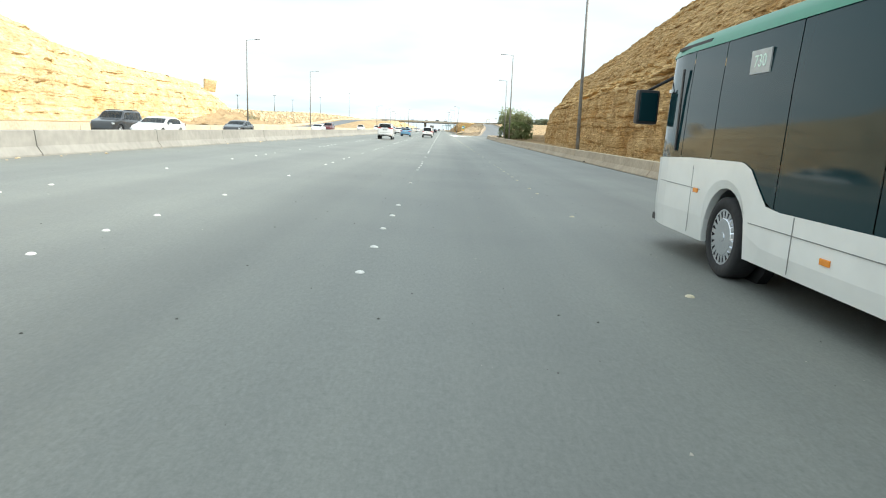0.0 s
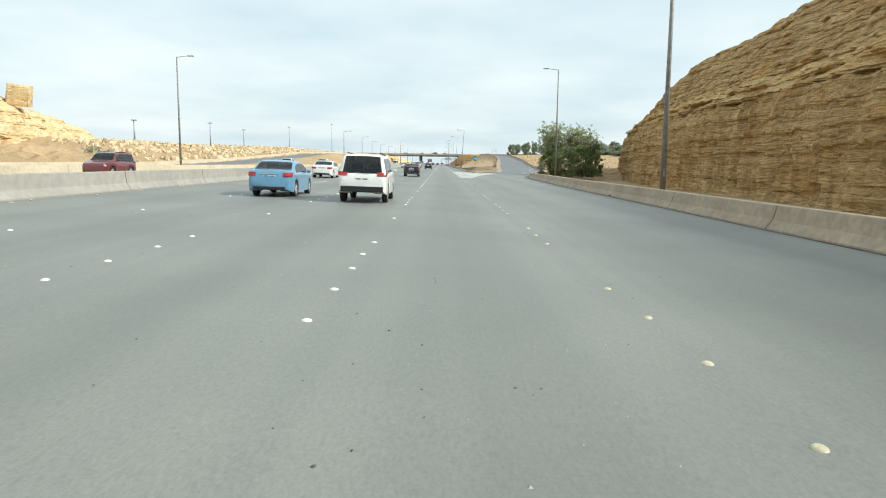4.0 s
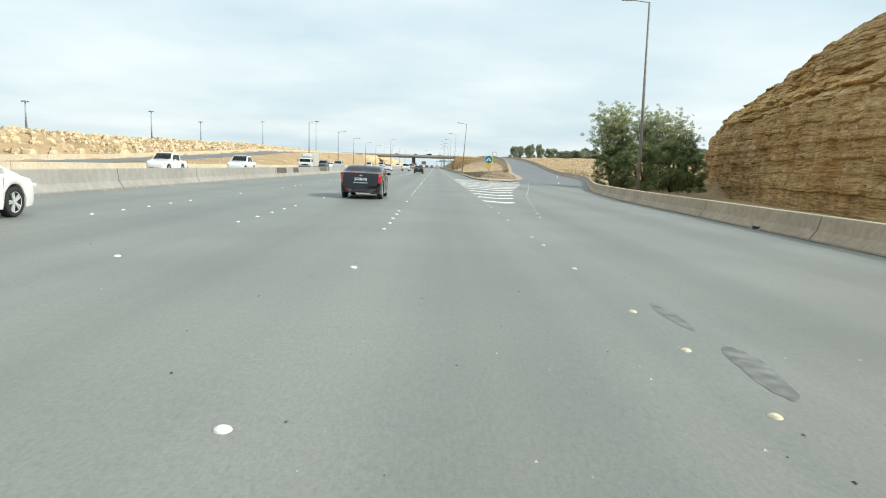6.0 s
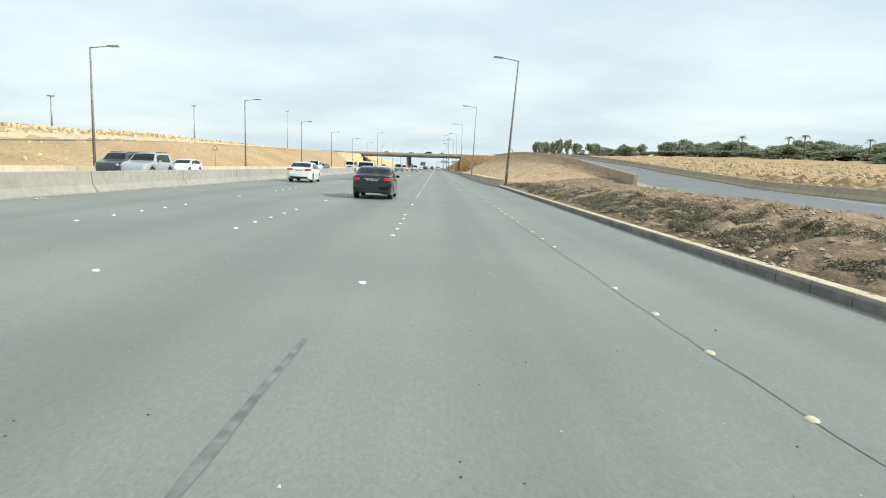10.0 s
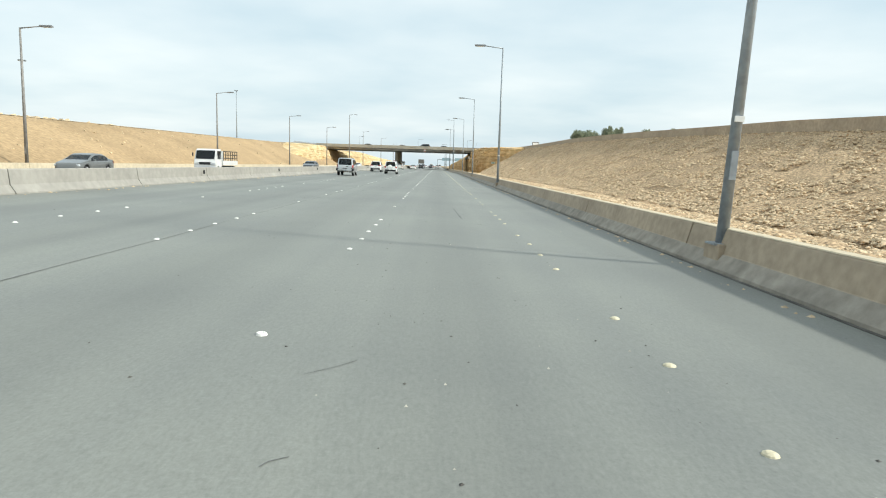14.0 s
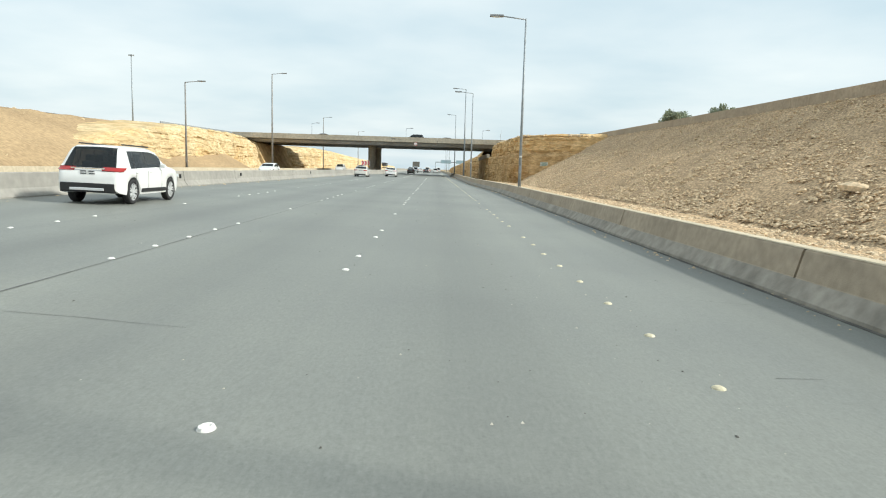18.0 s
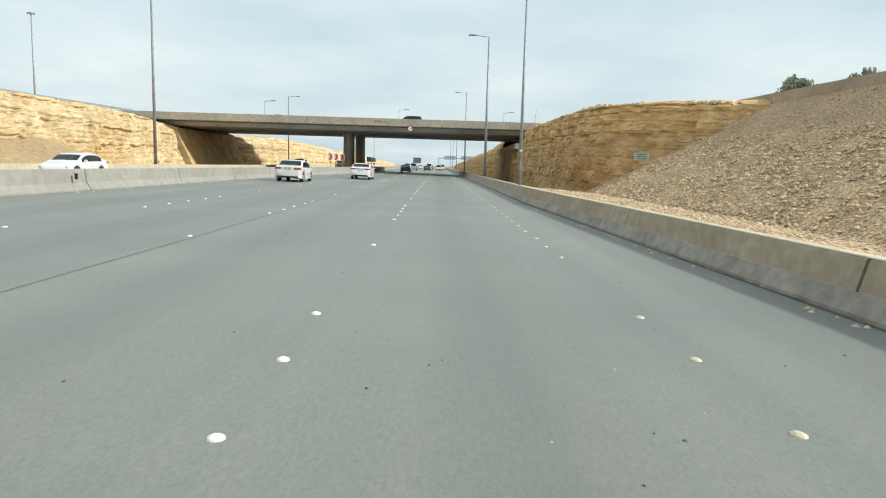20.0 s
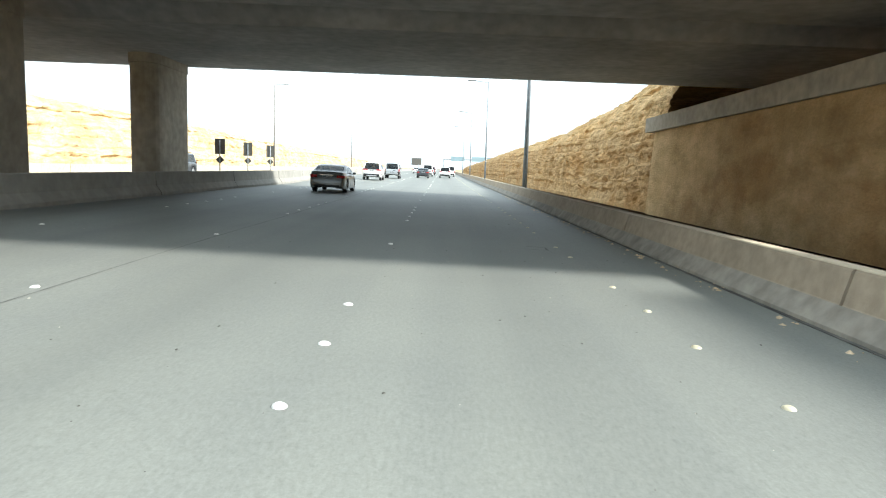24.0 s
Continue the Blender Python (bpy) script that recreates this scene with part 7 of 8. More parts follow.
# crumbs of stone, rubber and leaf on the road
verts, faces = [], []
for i in range(5200):
    y = rng.uniform(-2, 600)
    x = rng.choice((rng.gauss(0.8, 1.3), rng.uniform(-12.5, 4.3), rng.gauss(-1.6, 1.6)))
    if x > r_bar(max(y, 300)) - 0.4 and y > 225:
        continue
    s = rng.choice((0.005, 0.006, 0.008, 0.010, 0.014))
    a = rng.random() * 6.3
    o = len(verts)
    for dx, dy, dz in ((-1, -0.6, 0), (1, -0.5, 0), (0.6, 0.9, 0), (-0.8, 0.7, 0), (0, 0, 0.7)):
        verts.append((x + s * (dx * math.cos(a) - dy * math.sin(a)), y + 1.5 * s * (dx * math.sin(a) + dy * math.cos(a)), road_z(x) + s * dz + 0.002))
    faces += [(o, o + 1, o + 4), (o + 1, o + 2, o + 4), (o + 2, o + 3, o + 4), (o + 3, o, o + 4)]
tagged(mesh_ob("road_debris", verts, faces, mat("dark_crumbs", (0.095, 0.09, 0.08), 0.9, var=0.4, scale=3)), "scattered dark crumbs of stone and rubber on the road", "debris", kind="stuff")
verts, faces = [], []
for i in range(2600):
    y = rng.uniform(-2, 600)
    x = rng.choice((rng.gauss(0.6, 1.2), rng.uniform(-12.5, 4.0)))
    if x > r_bar(max(y, 300)) - 0.4 and y > 225:
        continue
    s = rng.choice((0.005, 0.007, 0.009, 0.013))
    o = len(verts)
    verts += [(x - s, y - s, road_z(x) + 0.001), (x + s, y - s * 1.2, road_z(x) + 0.001), (x + 0.2 * s, y + 1.4 * s, road_z(x) + 0.001), (x, y, road_z(x) + s)]
    faces += [(o, o + 1, o + 3), (o + 1, o + 2, o + 3), (o + 2, o, o + 3)]
tagged(mesh_ob("pale_grit", verts, faces, mat("pale_crumbs", (0.50, 0.47, 0.40), 0.9, var=0.3, scale=3)), "scattered pale stone chips on the road", "debris", kind="stuff")
# rubbish and dust heaps at barrier feet
verts, faces = [], []


def crumb(x, y, z, s, squash=0.7):
    """A stone: small ones are five-sided chips, larger ones blunt, uneven blocks."""
    o = len(verts)
    ang = rng.random() * 6.3
    ca, sa = math.cos(ang), math.sin(ang)
    if s < 0.1:
        for dx, dy, dz in ((1, 0, 0), (0.3, 0.9, 0.05), (-0.8, 0.5, -0.05), (-0.7, -0.6, 0.05), (0.4, -0.9, 0), (0.1, 0.05, 1), (0, 0, -0.8)):
            k = s * (0.75 + 0.5 * rng.random())
            verts.append((x + k * (dx * ca - dy * sa), y + k * (dx * sa + dy * ca), z + k * squash * dz))
        for q in range(5):
            faces.append((o + q, o + (q + 1) % 5, o + 5))
            faces.append((o + (q + 1) % 5, o + q, o + 6))
        return
    long_, n = rng.uniform(0.55, 1.0), 6
    tx, ty = rng.uniform(-0.25, 0.25), rng.uniform(-0.25, 0.25)
    for r_, dz in ((0.95, -0.7), (1.0, 0.1), (rng.uniform(0.5, 0.85), 0.75)):
        for q in range(n):
            a = q * 2 * math.pi / n
            k = s * r_ * (0.75 + 0.4 * rng.random())
            dx, dy = math.cos(a), long_ * math.sin(a)
            h = z + s * squash * (dz + tx * dx + ty * dy + rng.uniform(-0.12, 0.12))
            verts.append((x + k * (dx * ca - dy * sa), y + k * (dx * sa + dy * ca), h))
    for lv in (0, n):
        for q in range(n):
            faces.append((o + lv + q, o + lv + (q + 1) % n, o + lv + n + (q + 1) % n, o + lv + n + q))
    faces.append(tuple(o + 2 * n + q for q in range(n)))


for i in range(900):
    y = rng.uniform(296, 600)
    crumb(r_bar(y) - 0.22 - abs(rng.gauss(0, 0.14)), y, road_z(r_bar(y)) + 0.01, rng.choice((0.015, 0.02, 0.03, 0.05)), 0.6)
for i in range(500):
    y = rng.uniform(0, 560)
    crumb(interp(y, L_EDGE) + 0.12 + abs(rng.gauss(0, 0.3)), y, road_z(-13.2) + 0.01, rng.choice((0.02, 0.03, 0.05, 0.07)), 0.5)
tagged(mesh_ob("verge_grit", verts, faces, M_STONE), "grit and small stones at the foot of the barriers", "debris", kind="stuff")


# ---- stones on the banks ----
def prof_z(kn, x):
    xs = [k[0] for k in kn]
    zs = [k[1] for k in kn]
    if xs[0] > xs[-1]:
        xs, zs = xs[::-1], zs[::-1]
    return float(np.interp(x, xs, zs))


verts, faces = [], []
for i in range(72000):
    y = rng.uniform(297, 517) if rng.random() < 0.45 else rng.uniform(322, 470)
    kn = bank_r(y)
    u = rng.random() ** (1.3 if rng.random() < 0.5 else 3.0)
    if u > 0.15 and fbm(u * 5.0, y * 0.12, 8.0, 3) < -0.3:
        continue
    x = kn[1][0] + (kn[-1][0] - kn[1][0]) * u - (rng.uniform(0, 5.5) if u < 0.02 else 0.0)
    crumb(max(x, kn[0][0] + 0.3), y, prof_z(kn, x) + 0.03, rng.choice((0.03, 0.04, 0.05, 0.06, 0.08, 0.11)) * (1.6 if rng.random() < 0.03 else 1), 0.5)
for i in range(11000):
    y = rng.uniform(300, 520)
    kn = bank_r(y)
    x = kn[0][0] + 0.4 + (kn[1][0] - kn[0][0]) * rng.random()
    crumb(x, y, prof_z(kn, x) + 0.02, rng.choice((0.03, 0.04, 0.05, 0.07)), 0.5)
crumb(14.8, 441.5, prof_z(bank_r(441.5), 14.8) + 0.1, 0.55, 0.4)
for i in range(5000):
    y = rng.uniform(486, 518)
    kn = bank_r(y)
    x = rng.uniform(10.5, 20)
    crumb(x, y, prof_z(kn, x) + 0.05, rng.choice((0.04, 0.05, 0.07, 0.11)), 0.7)
tagged(mesh_ob("bank_stones", verts, faces, M_STONE), "loose brown stones strewn over the bank", "stones", kind="stuff")
verts, faces = [], []
for i in range(3600):
    y = rng.uniform(238, 296)
    kn = bank_r(y)
    x = kn[0][0] + (kn[-1][0] - kn[0][0]) * rng.random()
    crumb(x, y, prof_z(kn, x) + 0.05, rng.choice((0.02, 0.03, 0.045, 0.06, 0.09)), 0.6)
tagged(mesh_ob("island_rubble", verts, faces, mat("rubble_grey", (0.34, 0.275, 0.20), 0.95, var=0.4, scale=5)), "grey and brown rubble on the island bank", "rubble", kind="stuff")
verts, faces = [], []
for i in range(3200):
    y = rng.uniform(205, 560)
    kn = rubble_l(y)
    x = kn[1][0] + (kn[4][0] + 20 - kn[1][0]) * rng.random() ** 0.9
    crumb(x, y, prof_z(kn, x) + 0.15, rng.choice((0.2, 0.3, 0.4, 0.55, 0.8)) * (1.5 if rng.random() < 0.05 else 1), 0.75)
for i in range(500):
    y = rng.uniform(230, 510)
    kn = slope_l(y)
    x = kn[0][0] + (kn[-1][0] - kn[0][0]) * rng.random()
    crumb(x, y, prof_z(kn, x) + 0.03, rng.choice((0.05, 0.08, 0.12, 0.2)), 0.7)
tagged(mesh_ob("rubble_stones", verts, faces, mat("pale_rubble", (0.56, 0.44, 0.28), 0.95, var=0.35, scale=0.8)), "pale limestone rubble and boulders on the far bank", "rubble", kind="stuff")
verts, faces = [], []
for i in range(3400):
    y = rng.uniform(222, 420)
    kn = land_r(y)
    x = interp(y, R_EDGE) + 1.2 + 26 * rng.random() ** 1.2
    crumb(x, y, prof_z(kn, x) + 0.08, rng.choice((0.09, 0.12, 0.15, 0.2, 0.3)), 0.6)
tagged(mesh_ob("field_stones", verts, faces, mat("field_stone", (0.47, 0.36, 0.235), 0.95, var=0.35, scale=1.2)), "limestone blocks scattered beyond the slip road wall", "stones", kind="stuff")
# broken stones along the crest of the rock by the bridge
verts, faces = [], []
for i in range(330):
    y = 515.5 + 46 * rng.random()
    kn = rocks_r2(y)
    crumb(kn[6][0] + 0.15 + abs(rng.gauss(0, 0.7)), y, kn[6][1] + 0.02, rng.choice((0.11, 0.14, 0.18, 0.25, 0.4)), 0.55)
tagged(mesh_ob("cap_stones", verts, faces, M_STONE), "broken pale stones along the crest of the rock", "stones", kind="stuff")


# ---- plants ----
def leaf_cloud(n, blobs, size, seed, flat=1.0):
    """Many small leaves gathered round blob centres (x, y, z, r)."""
    q = random.Random(seed)
    verts, faces = [], []
    tot = sum(b[3] ** 2 for b in blobs)
    for bx, by, bz, br in blobs:
        for _ in range(int(n * br * br / tot)):
            d = Vector((q.gauss(0, 1), q.gauss(0, 1), q.gauss(0, 1)))
            d = d.normalized() * br * (q.random() ** 0.5 + max(0.0, q.gauss(0, 0.12)))
            c = Vector((bx + d.x, by + d.y, bz + d.z * flat))
            a = Vector((q.gauss(0, 1), q.gauss(0, 1), q.gauss(0, 0.6))).normalized()
            b = a.cross(Vector((q.gauss(0, 1), q.gauss(0, 1), q.gauss(0, 1)))).normalized()
            s = size * (0.6 + 0.8 * q.random())
            o = len(verts)
            verts += [c - a * s, c + b * s * 0.42, c + a * s, c - b * s * 0.42]
            faces.append((o, o + 1, o + 2, o + 3))
    return verts, faces


def tree(x, y, z, h, r, seed, label, leaves=9000, leaf=0.07):
    """An acacia: several stems, long limbs and a thin crown of small tufts strung along the twigs."""
    t = thing("acacia_tree", pose(x, y, z), label, "tree", "acacias")
    q = random.Random(seed)
    bm = bmesh.new()
    forks = []
    for k in range(5):
        a = k * 1.3 + q.random()
        p0, p1 = Vector((0.1 * math.cos(a), 0.1 * math.sin(a), -0.2)), Vector((0.3 * r * math.cos(a), 0.3 * r * math.sin(a), h * q.uniform(0.32, 0.45)))
        tube(bm, p0, p1, 0.15, 0.08, 8)
        forks.append(p1)
    part("trunk", bm, M_BARK, t, smooth=True)
    blobs = []
    for p in forks:
        for k in range(12):
            a = q.random() * 6.3
            up_ = q.uniform(0.40, 0.97)
            lim = r * math.sqrt(max(0.06, 1 - ((up_ - 0.52) / 0.50) ** 2))
            e = Vector((lim * q.uniform(0.35, 1.0) * math.cos(a), lim * q.uniform(0.35, 1.0) * math.sin(a), h * up_))
            tube_part("limb", p, e, 0.05, 0.012, M_BARK, t, 6)
            for g in range(16):
                u = q.uniform(0.45, 1.12)
                c = p.lerp(e, u)
                sp_ = 0.10 * r * (0.5 + u)
                blobs.append((c.x + q.gauss(0, sp_), c.y + q.gauss(0, sp_), c.z + q.gauss(0, sp_ * 0.7) + 0.05 * h * u, r * q.uniform(0.035, 0.11)))
    v, f = leaf_cloud(leaves, blobs, leaf, seed, 0.8)
    mesh_ob("crown", v, f, M_LEAF, t)
    return t


def thicket(x, y, z, h, r, seed, leaves):
    """A dense bush of many stems, leafy to the ground."""
    t = thing("thicket", pose(x, y, z), "dense dark green thicket under the acacias", "bush", "thickets")
    q = random.Random(seed)
    blobs = []
    for k in range(9):
        a, rr = q.random() * 6.3, r * q.uniform(0.2, 0.8)
        tube_part("stem", (0.1 * math.cos(a), 0.1 * math.sin(a), -0.1), (rr * math.cos(a), rr * math.sin(a), h * q.uniform(0.6, 0.9)), 0.04, 0.015, M_BARK, t, 6)
    for k in range(150):
        a, u = q.random() * 6.3, q.uniform(0.03, 1.0)
        rr = r * math.sqrt(q.random()) * math.sqrt(max(0.1, 1 - max(0.0, u - 0.35) ** 2 / 0.45))
        blobs.append((rr * math.cos(a), rr * math.sin(a), h * u, r * q.uniform(0.10, 0.22)))
    v, f = leaf_cloud(leaves, blobs, 0.07, seed, 0.8)
    mesh_ob("foliage", v, f, M_THICKET, t)
    return t


tree(19.9, 214.0, -0.3, 8.7, 3.3, 11, "feathery grey-green acacia behind the barrier", 44000)
tree(23.0, 211.5, -0.3, 8.3, 2.7, 14, "slender grey-green acacia among the thickets", 26000)
tree(25.4, 209.5, -0.3, 7.9, 2.7, 12, "tall feathery acacia at the foot of the cliff", 32000)
for x, y, h, r, sd in ((19.2, 211.8, 4.4, 2.3, 13), (21.4, 208.6, 4.9, 2.7, 15), (23.8, 206.0, 4.9, 2.6, 16), (25.2, 204.6, 4.3, 1.7, 17)):
    thicket(x, y, -0.4, h, r, sd, 30000)


def shrub(x, y, z, r, seed, label="low dry shrub on the bank", material=M_SHRUB, n=260):
    v, f = leaf_cloud(n, [(0, 0, r * 0.5, r), (r * 0.6, 0.2 * r, r * 0.35, r * 0.7), (-r * 0.5, -0.3 * r, r * 0.3, r * 0.6)], 0.10 * max(r, 0.5), seed, 0.6)
    ob = mesh_ob("shrub", v, f, material)
    ob.location = (x, y, z)
    return tagged(ob, label, "shrub", "shrubs")


for i in range(12):
    y = rng.uniform(242, 292)
    kn = bank_r(y)
    x = kn[0][0] + 0.4 + rng.random() * 2.4
    shrub(x, y, prof_z(kn, x) - 0.05, rng.uniform(0.15, 0.34), 100 + i)
q3 = random.Random(31)
blobs = []
for i in range(2300):
    y = q3.uniform(238, 291)
    kn = bank_r(y)
    x = kn[0][0] + 0.35 + abs(q3.gauss(0, 1.25))
    r = q3.uniform(0.05, 0.2)
    if fbm(x * 0.5, y * 0.35, 4.0, 3) > -0.2:
        blobs.append((x, y, prof_z(kn, x) + 0.3 * r, r))
v, f = leaf_cloud(170000, blobs, 0.024, 32, 0.6)
tagged(mesh_ob("dry_scrub", v, f, mat("dead_scrub", (0.25, 0.215, 0.15), 0.9, var=0.5, scale=2, col2=(0.145, 0.145, 0.095))), "low dead scrub and grass behind the kerb", "scrub", kind="stuff")
for i in range(46):
    y = rng.uniform(215, 540)
    kn = rubble_l(y)
    x = kn[3][0] + rng.uniform(-8, 7)
    shrub(x, y, prof_z(kn, x), rng.uniform(0.4, 0.9), 200 + i, "small dark shrub along the top of the far bank", M_LEAFHAZE, 90)
for x, y, r in ((-60, 206, 1.6), (-62, 209, 1.3), (-58, 203, 1.2)):
    shrub(x, y, 2.6, r, int(300 + x + y), "green shrub among the rubble", M_LEAFHAZE, 300)


def land_h(x, y):
    return prof_z(land_r(min(y, 600)), x)


TOPS = [(260, 5.0), (320, 7.2), (358, 8.6), (475, 13.5), (620, 16.5)]
q2 = random.Random(5)


def grove_tree(x, y, z, seed):
    t = thing("grove_tree", pose(x, y, z), "grey-green tree in the grove beyond the slip road", "tree", "grove trees")
    q = random.Random(seed)
    tube_part("trunk", (0, 0, -0.3), (0.1, 0, 2.6), 0.2, 0.12, M_BARK, t, 8)
    blobs = []
    for k in range(4):
        a = k * 1.6 + q.random()
        e = (1.5 * math.cos(a), 1.5 * math.sin(a), 3.2 + 1.4 * q.random())
        tube_part("limb", (0.1, 0, 2.2), e, 0.09, 0.03, M_BARK, t, 6)
        blobs.append((*e, q.uniform(1.0, 1.5)))
    for k in range(16):
        a, r = q.random() * 6.3, q.uniform(0.5, 2.9)
        blobs.append((r * math.cos(a), r * math.sin(a), q.uniform(0.6, 5.4) * (1 - 0.06 * r * r), q.uniform(0.7, 1.2)))
    v, f = leaf_cloud(3600, blobs, 0.26, seed, 0.8)
    mesh_ob("crown", v, f, M_LEAFHAZE, t)
    return t


kinds = [grove_tree(96, 258, land_h(96, 258), 77), grove_tree(90, 267, land_h(90, 267), 78), grove_tree(102, 275, land_h(102, 275), 79)]
for t_ in kinds:
    t_.scale = (1.5, 1.7, 0.7)
for i in range(84):
    x, y = q2.uniform(74, 118), 262 + i * 4.1 + q2.uniform(-3, 3)
    g = land_h(min(x, 110), y)
    hh = max(2.6, (interp(y, TOPS) - 1.6) * x / 90 + 1.6 - g + q2.uniform(-3.4, 0.7))
    c = copy_thing(kinds[i % 3], pose(x, y, g, 0, 0, q2.random() * 360))
    c.scale = (q2.uniform(1.0, 1.7), q2.uniform(1.2, 2.0), hh / 6.2)
for i, (x, y, top) in enumerate(((48, 556, 15.8), (51, 561, 16.6), (54, 566, 17.0), (60, 560, 17.9), (66, 571, 19.0), (61, 585, 17.8), (58, 510, 13.6), (60, 492, 13.2), (64, 502, 13.8))):
    g = land_h(60, y)
    c = copy_thing(kinds[i % 3], pose(x, y, g, 0, 0, i * 70))
    c.scale = (0.9, 0.9, max(3.0, top - g) / 6.0)


def palm(x, y, z, h, seed):
    t = thing("palm_tree", pose(x, y, z), "date palm in the grove beyond the slip road", "palm tree", "palms")
    tube_part("trunk", (0, 0, 0), (0.2, 0, h), 0.28, 0.2, M_BARK, t, 8)
    q = random.Random(seed)
    verts, faces = [], []
    for k in range(26):
        a, e = q.random() * 6.3, q.uniform(-0.2, 1.2)
        L_ = q.uniform(1.6, 2.4)
        prev = None
        for i in range(6):
            u = i / 5
            rr, zz = L_ * u * math.cos(e) + 0.3 * u, h + L_ * (u * math.sin(e) - 0.75 * u * u)
            w = 0.22 * (1 - u) + 0.03
            p = [(0.2 + rr * math.cos(a) - w * math.sin(a), rr * math.sin(a) + w * math.cos(a), zz - 0.08), (0.2 + rr * math.cos(a), rr * math.sin(a), zz), (0.2 + rr * math.cos(a) + w * math.sin(a), rr * math.sin(a) - w * math.cos(a), zz - 0.08)]
            o = len(verts)
            verts += p
            if prev is not None:
                faces += [(prev, prev + 1, o + 1, o), (prev + 1, prev + 2, o + 2, o + 1)]
            prev = o
    mesh_ob("fronds", verts, faces, M_LEAFHAZE, t)
    return t


p0 = palm(80, 452, land_h(80, 452), 8.6, 1)
for x, y, s in ((84, 415, 0.68), (88, 398, 0.62), (86, 387, 0.64), (88, 300, 0.36), (84, 360, 0.50)):
    c = copy_thing(p0, pose(x, y, land_h(x, y), 0, 0, x * 7))
    c.scale = (s, s, s)
p0.scale = (0.6, 0.6, 0.6)

# ---- signs ----
isl = thing("island_sign", pose(6.25, 223.0, road_z(6.25) + 0.13), "blue keep-either-side arrow sign on a lime square, on a grey post", "road sign")
tube_part("post", (0, 0, 0), (0, 0, 3.05), 0.04, 0.04, M_STEEL, isl, 10)
box_part("board", (0, -0.05, 2.60), (1.02, 0.02, 0.96), M_LIME, isl, 0.006)
part("disc", tube(bmesh.new(), (0, -0.062, 2.60), (0, -0.074, 2.60), 0.46, 0.46, 40), M_BLUE, isl)


def flat_poly(name, pts, y_, material, parent, thick=0.006):
    n = len(pts)
    vs = [(x, y_, z) for x, z in pts] + [(x, y_ + thick, z) for x, z in pts]
    fs = [tuple(range(n)), tuple(range(2 * n - 1, n - 1, -1))] + [(i, (i + 1) % n, n + (i + 1) % n, n + i)[::-1] for i in range(n)]
    return mesh_ob(name, vs, fs, material, parent)


for s in (1, -1):
    flat_poly("arrow", [(s * x, z + 2.60) for x, z in ((0.0, 0.22), (0.0, 0.06), (0.13, -0.07), (0.06, -0.15), (0.34, -0.22), (0.28, 0.06), (0.21, 0.0), (0.10, 0.12))], -0.082, M_WHITE, isl)
amb = part("hazard_board", tube(bmesh.new(), (0, -0.05, 1.72), (0, -0.065, 1.72), 0.30, 0.30, 8), M_AMBER, isl)
for u, w in ((0, 0), (-0.12, 0.1), (0.12, 0.1), (-0.12, -0.1), (0.12, -0.1), (0, 0.2), (0, -0.2), (-0.2, 0), (0.2, 0)):
    part("reflector", tube(bmesh.new(), (u, -0.066, 1.72 + w), (u, -0.075, 1.72 + w), 0.045, 0.045, 12), mat("amber_reflector", (0.95, 0.65, 0.12), 0.2, var=0.0), amb)


def curve_sign(x, y, z, back=False):
    t = thing("curve_sign", pose(x, y, z, 0, 0, 180 if back else 0), "back of a curve marker board on a post" if back else "red and white chevron board with an amber diamond on a post", "road sign", "curve signs")
    tube_part("post", (0, 0.03, -0.6), (0, 0.03, 2.4), 0.035, 0.035, M_STEEL, t, 8)
    box_part("board", (0, 0, 2.02), (0.62, 0.02, 0.92), M_SIGNBACK if back else M_WHITE, t, 0.004)
    bm = box(bmesh.new(), (0, 0, 0), (0.36, 0.02, 0.36), 0.0, Matrix.Translation((0, 0, 1.22)) @ Matrix.Rotation(math.pi / 4, 4, "Y"))
    part("diamond", bm, M_SIGNBACK if back else M_AMBER, t)
    flat_poly("chevron", [(x_, z_ + 2.02) for x_, z_ in ((-0.28, 0.44), (0.02, 0.44), (0.28, 0.0), (0.02, -0.44), (-0.28, -0.44), (-0.02, 0.0))], -0.018, M_REDSIGN, t)
    if back:
        box_part("back_plate", (0, 0.022, 2.02), (0.60, 0.012, 0.90), M_SIGNBACK, t)
        bm = box(bmesh.new(), (0, 0.02, 0), (0.35, 0.012, 0.35), 0.0, Matrix.Translation((0, 0, 1.22)) @ Matrix.Rotation(math.pi / 4, 4, "Y"))
        part("diamond_back", bm, M_SIGNBACK, t)


for x, y in ((-15.5, 557), (-15.4, 561.6), (-15.3, 567.3)):
    curve_sign(x, y, 0.45)
for y in (595, 600.8, 606.8):
    curve_sign(-14.2, y, 0.45, True)
rs = thing("rock_plate", pose(16.0, 518.2, 2.75, 0, 0, -34), "small white notice plate fixed to the rock", "sign")
box_part("plate", (0, 0, 0), (1.25, 0.03, 0.60), mat("faded_plate", (0.50, 0.52, 0.48), 0.6, var=0.2, scale=6), rs, 0.006)
for w in (0.17, 0.0, -0.17):
    box_part("text_bar", (0.0, -0.02, w), (0.95 - abs(w), 0.006, 0.09), mat("faded_green", (0.12, 0.25, 0.18), 0.6, var=0.1), rs)
gs = thing("direction_sign", pose(-13.9, 893, 0.4), "distant dark direction board on two posts", "road sign")
for u in (-1.2, 1.2):
    tube_part("post", (u, 0, 0), (u, 0, 3.0), 0.1, 0.1, M_STEEL, gs, 8)
box_part("board", (0, 0, 4.2), (5.0, 0.1, 3.6), M_SIGNBACK, gs, 0.03)
gn = thing("sign_gantry", pose(18, 940, 0), "distant white sign gantry over the road", "gantry")
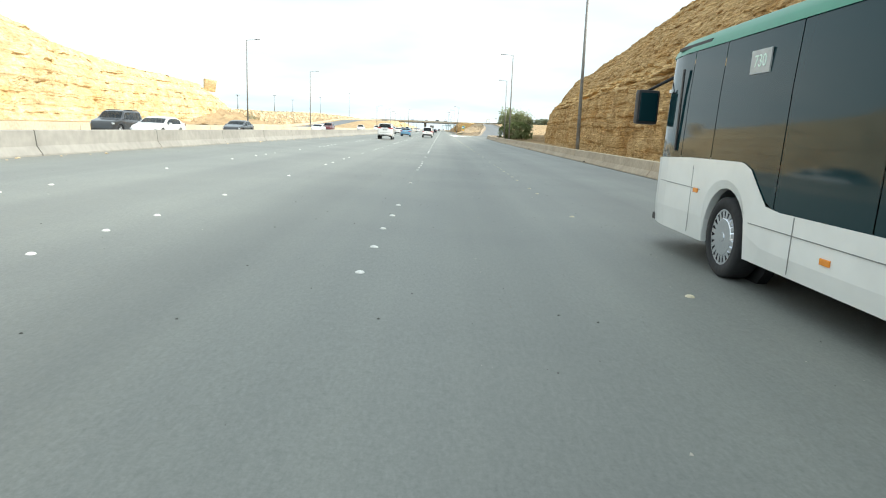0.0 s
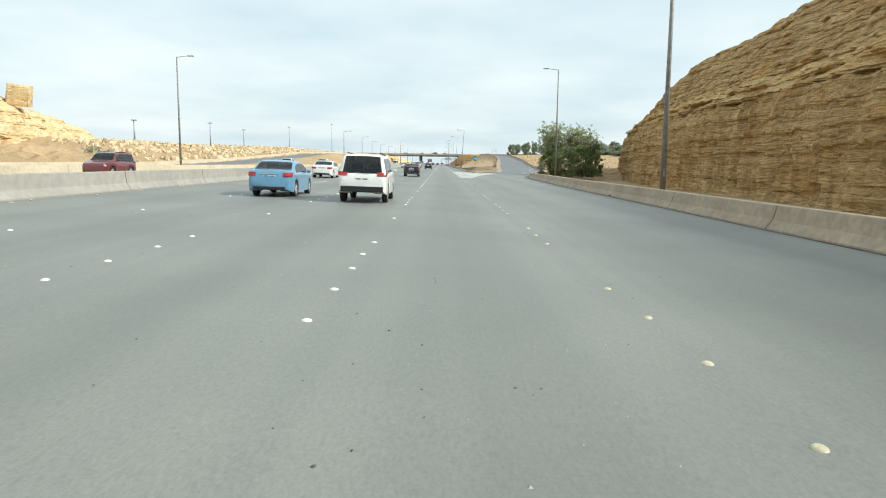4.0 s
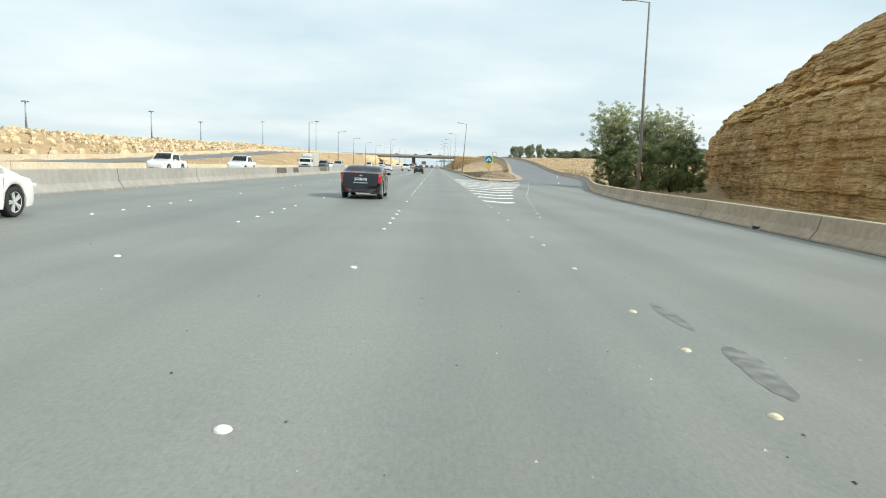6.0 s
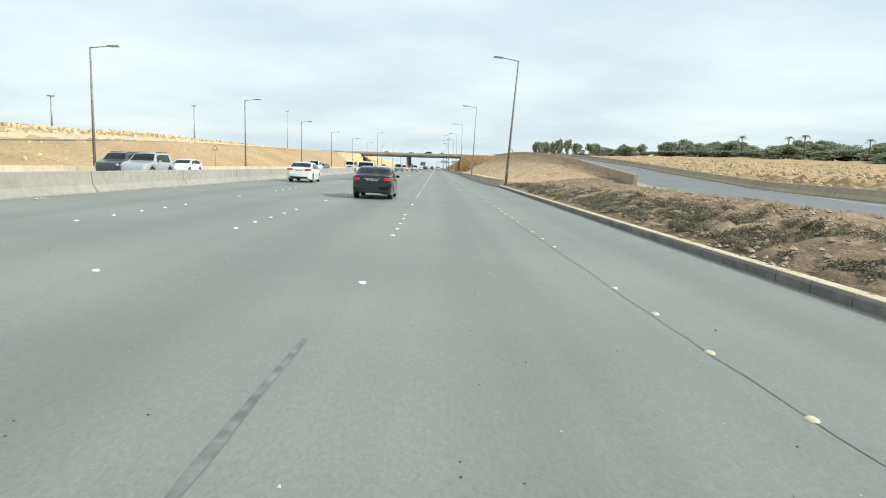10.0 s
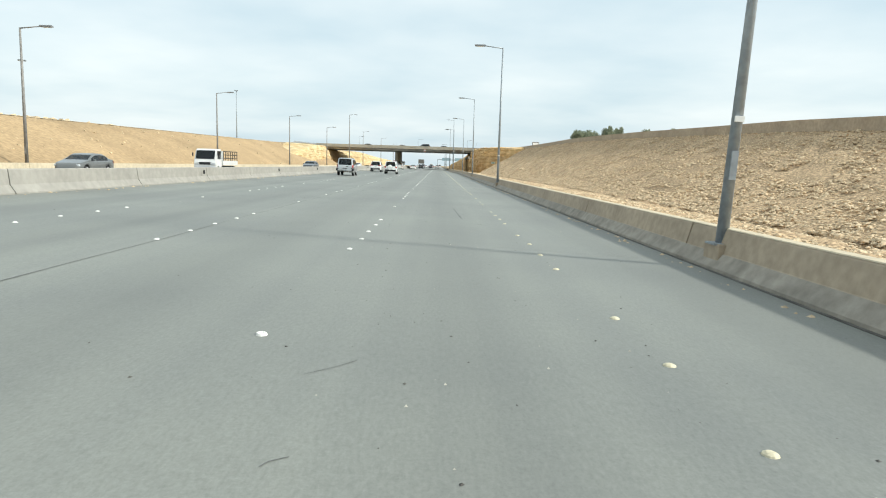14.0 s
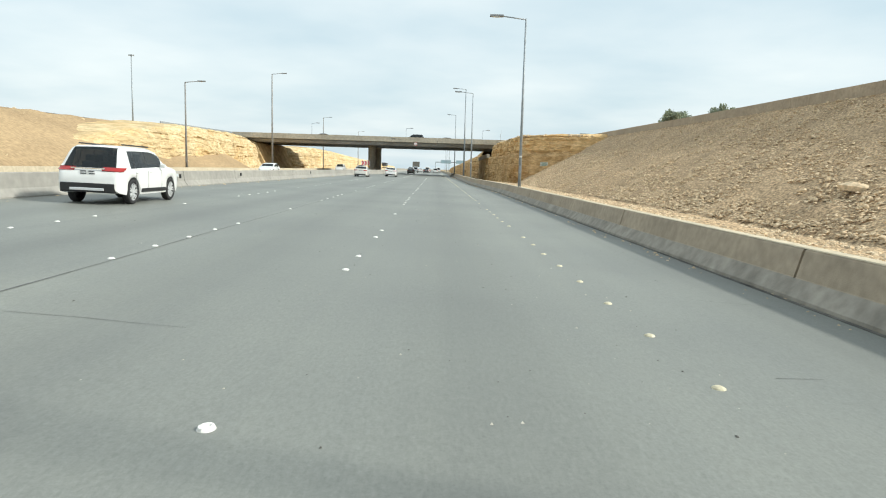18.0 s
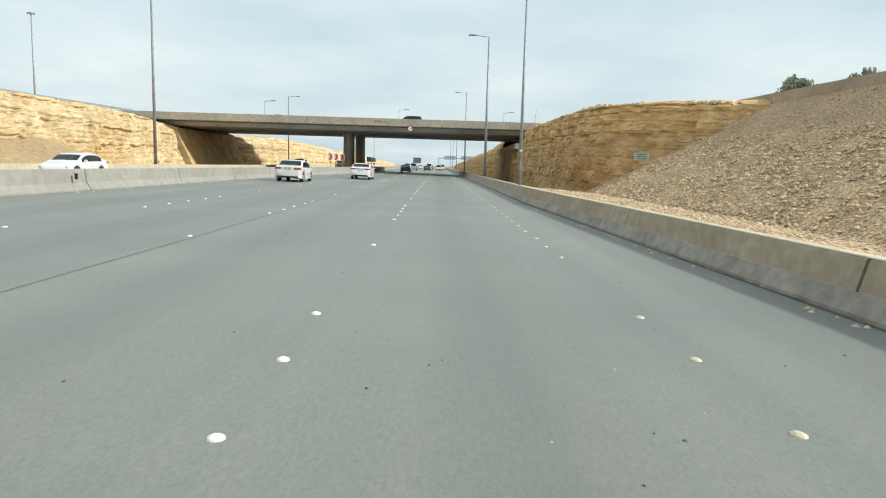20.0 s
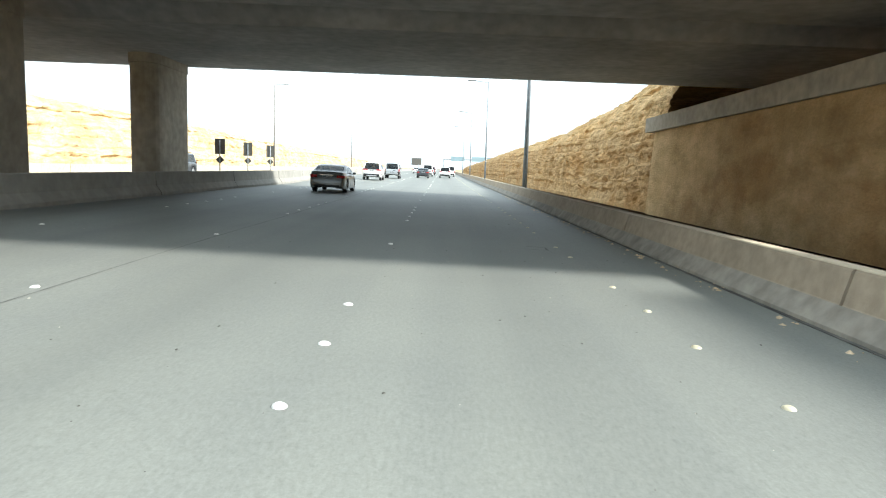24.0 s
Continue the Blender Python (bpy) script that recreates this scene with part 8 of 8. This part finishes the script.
for u in (-18, 16):
    tube_part("leg", (u, 0, -0.5), (u, 0, 7.0), 0.25, 0.25, M_STEEL, gn, 8)
box_part("beam", (-1, 0, 7.0), (34.5, 0.5, 0.6), M_STEEL, gn, 0.05)
for u in (-10, 2, 11):
    box_part("board", (u, -0.4, 7.4), (8.0, 0.12, 2.6), mat("gantry_board", (0.30, 0.42, 0.48), 0.5, var=0.1), gn, 0.03)
fr = thing("frame_sign", pose(40, 599, land_h(40, 599) - 0.1, 0, 0, 8), "empty sign frame on two posts on the hill", "sign")
for u in (-1.3, 1.3):
    box_part("post", (u, 0, 1.9), (0.18, 0.18, 3.9), M_SIGNBACK, fr)
fr.scale = (1.0, 1.0, 1.3)
box_part("top_bar", (0, 0, 3.75), (2.8, 0.16, 0.22), M_SIGNBACK, fr)
box_part("board", (0, -0.12, 3.25), (2.4, 0.06, 0.7), M_WHITE, fr)
# scribbles on the bridge parapet
for u, w_, z_ in ((-9.6, 0.9, 7.78), (-9.5, 0.8, 7.68), (-9.55, 0.85, 7.88), (-8.5, 0.14, 7.78), (-8.2, 0.3, 7.72)):
    box_part("scrawl", (u, BY0 - 0.145, z_ + tilt(u)), (w_, 0.012, 0.05 if w_ > 0.2 else 0.2), M_SIGNBACK, bridge)
tri = thing("warning_sign", pose(-29.0, 315.5, 0.6), "small triangular warning sign on a thin post", "road sign")
tube_part("post", (0, 0, 0), (0, 0, 2.9), 0.035, 0.035, M_STEEL, tri, 8)
flat_poly("board", [(-0.42, 2.45), (0.42, 2.45), (0.0, 3.15)], -0.05, M_REDSIGN, tri)
flat_poly("face", [(-0.28, 2.53), (0.28, 2.53), (0.0, 3.0)], -0.06, M_WHITE, tri)
for y in (344, 362, 380, 398, 416, 434, 452, 462.7, 488):
    rf = thing("reflector_post", pose(interp(y, L_EDGE) - 0.02, y, 0.86), "small black reflector fixed on the median barrier", "reflector", "median reflectors")
    box_part("housing", (0, 0, 0.0), (0.08, 0.10, 0.20), M_BLACKTRIM, rf, 0.015)
    box_part("cap", (0, 0, 0.115), (0.11, 0.13, 0.02), M_SIGNBACK, rf)
# white edge line of the slip road
edge = sweep("edge_line", [(interp(y, [(223.5, 15.5), (278, 25.2), (300, 26.3), (330, 27.9)]), y, interp(y, RAMP_Z) - interp(y, [(223, 0.09), (240, 0.105), (278, 0.12)])) for y in ys_list(223.5, 330, 4)], [(-0.06, -0.002), (-0.06, 0.004), (0.06, 0.004), (0.06, -0.002)], mat("worn_line_paint", (0.62, 0.61, 0.57), 0.8, var=0.25, scale=4), ramp)
# railing and low buildings where the far slip road meets the bridge
rail = thing("ramp_railing", pose(0, 0, 0), "grey guard rail along the crest of the far slip road", "railing")
for i in range(8):
    y = 520 + i * 5.0
    z = interp(y, RAMP2_Z)
    box_part("post", (interp(y, RAMP2_X) - 0.4, y, z + 0.45), (0.12, 0.12, 0.95), M_STEEL, rail)
sweep("rail", [(interp(y, RAMP2_X) - 0.4, y, interp(y, RAMP2_Z) + 0.8) for y in ys_list(520, 556, 5)], [(-0.04, -0.14), (-0.04, 0.14), (0.04, 0.14), (0.04, -0.14)], M_STEEL, rail)
# pipe holder of the tall post by the bridge
ant = thing("bent_rod", pose(13.6, BY0 - 0.3, 7.6), "thin bent rod at the bridge end", "rod")
tube_part("rod", (0, 0, 0), (-0.05, 0, 1.2), 0.03, 0.03, M_BROWNSTEEL, ant, 6)
tube_part("rod_tip", (-0.05, 0, 1.2), (0.15, 0, 2.6), 0.03, 0.02, M_BROWNSTEEL, ant, 6)
# spray marks on the barrier near the cliff
gr = thing("paint_scrawl", pose(8.72, 85.2, 0.08), "black spray-painted scrawl on the barrier", "graffiti")
for i in range(6):
    tube_part("stroke", (0.0, -0.4 + i * 0.13, 0.16 + 0.05 * math.sin(i * 2.1)), (0.01, -0.33 + i * 0.17, 0.19 + 0.06 * math.cos(i * 2.7)), 0.010, 0.010, M_BLACKTRIM, gr, 5)
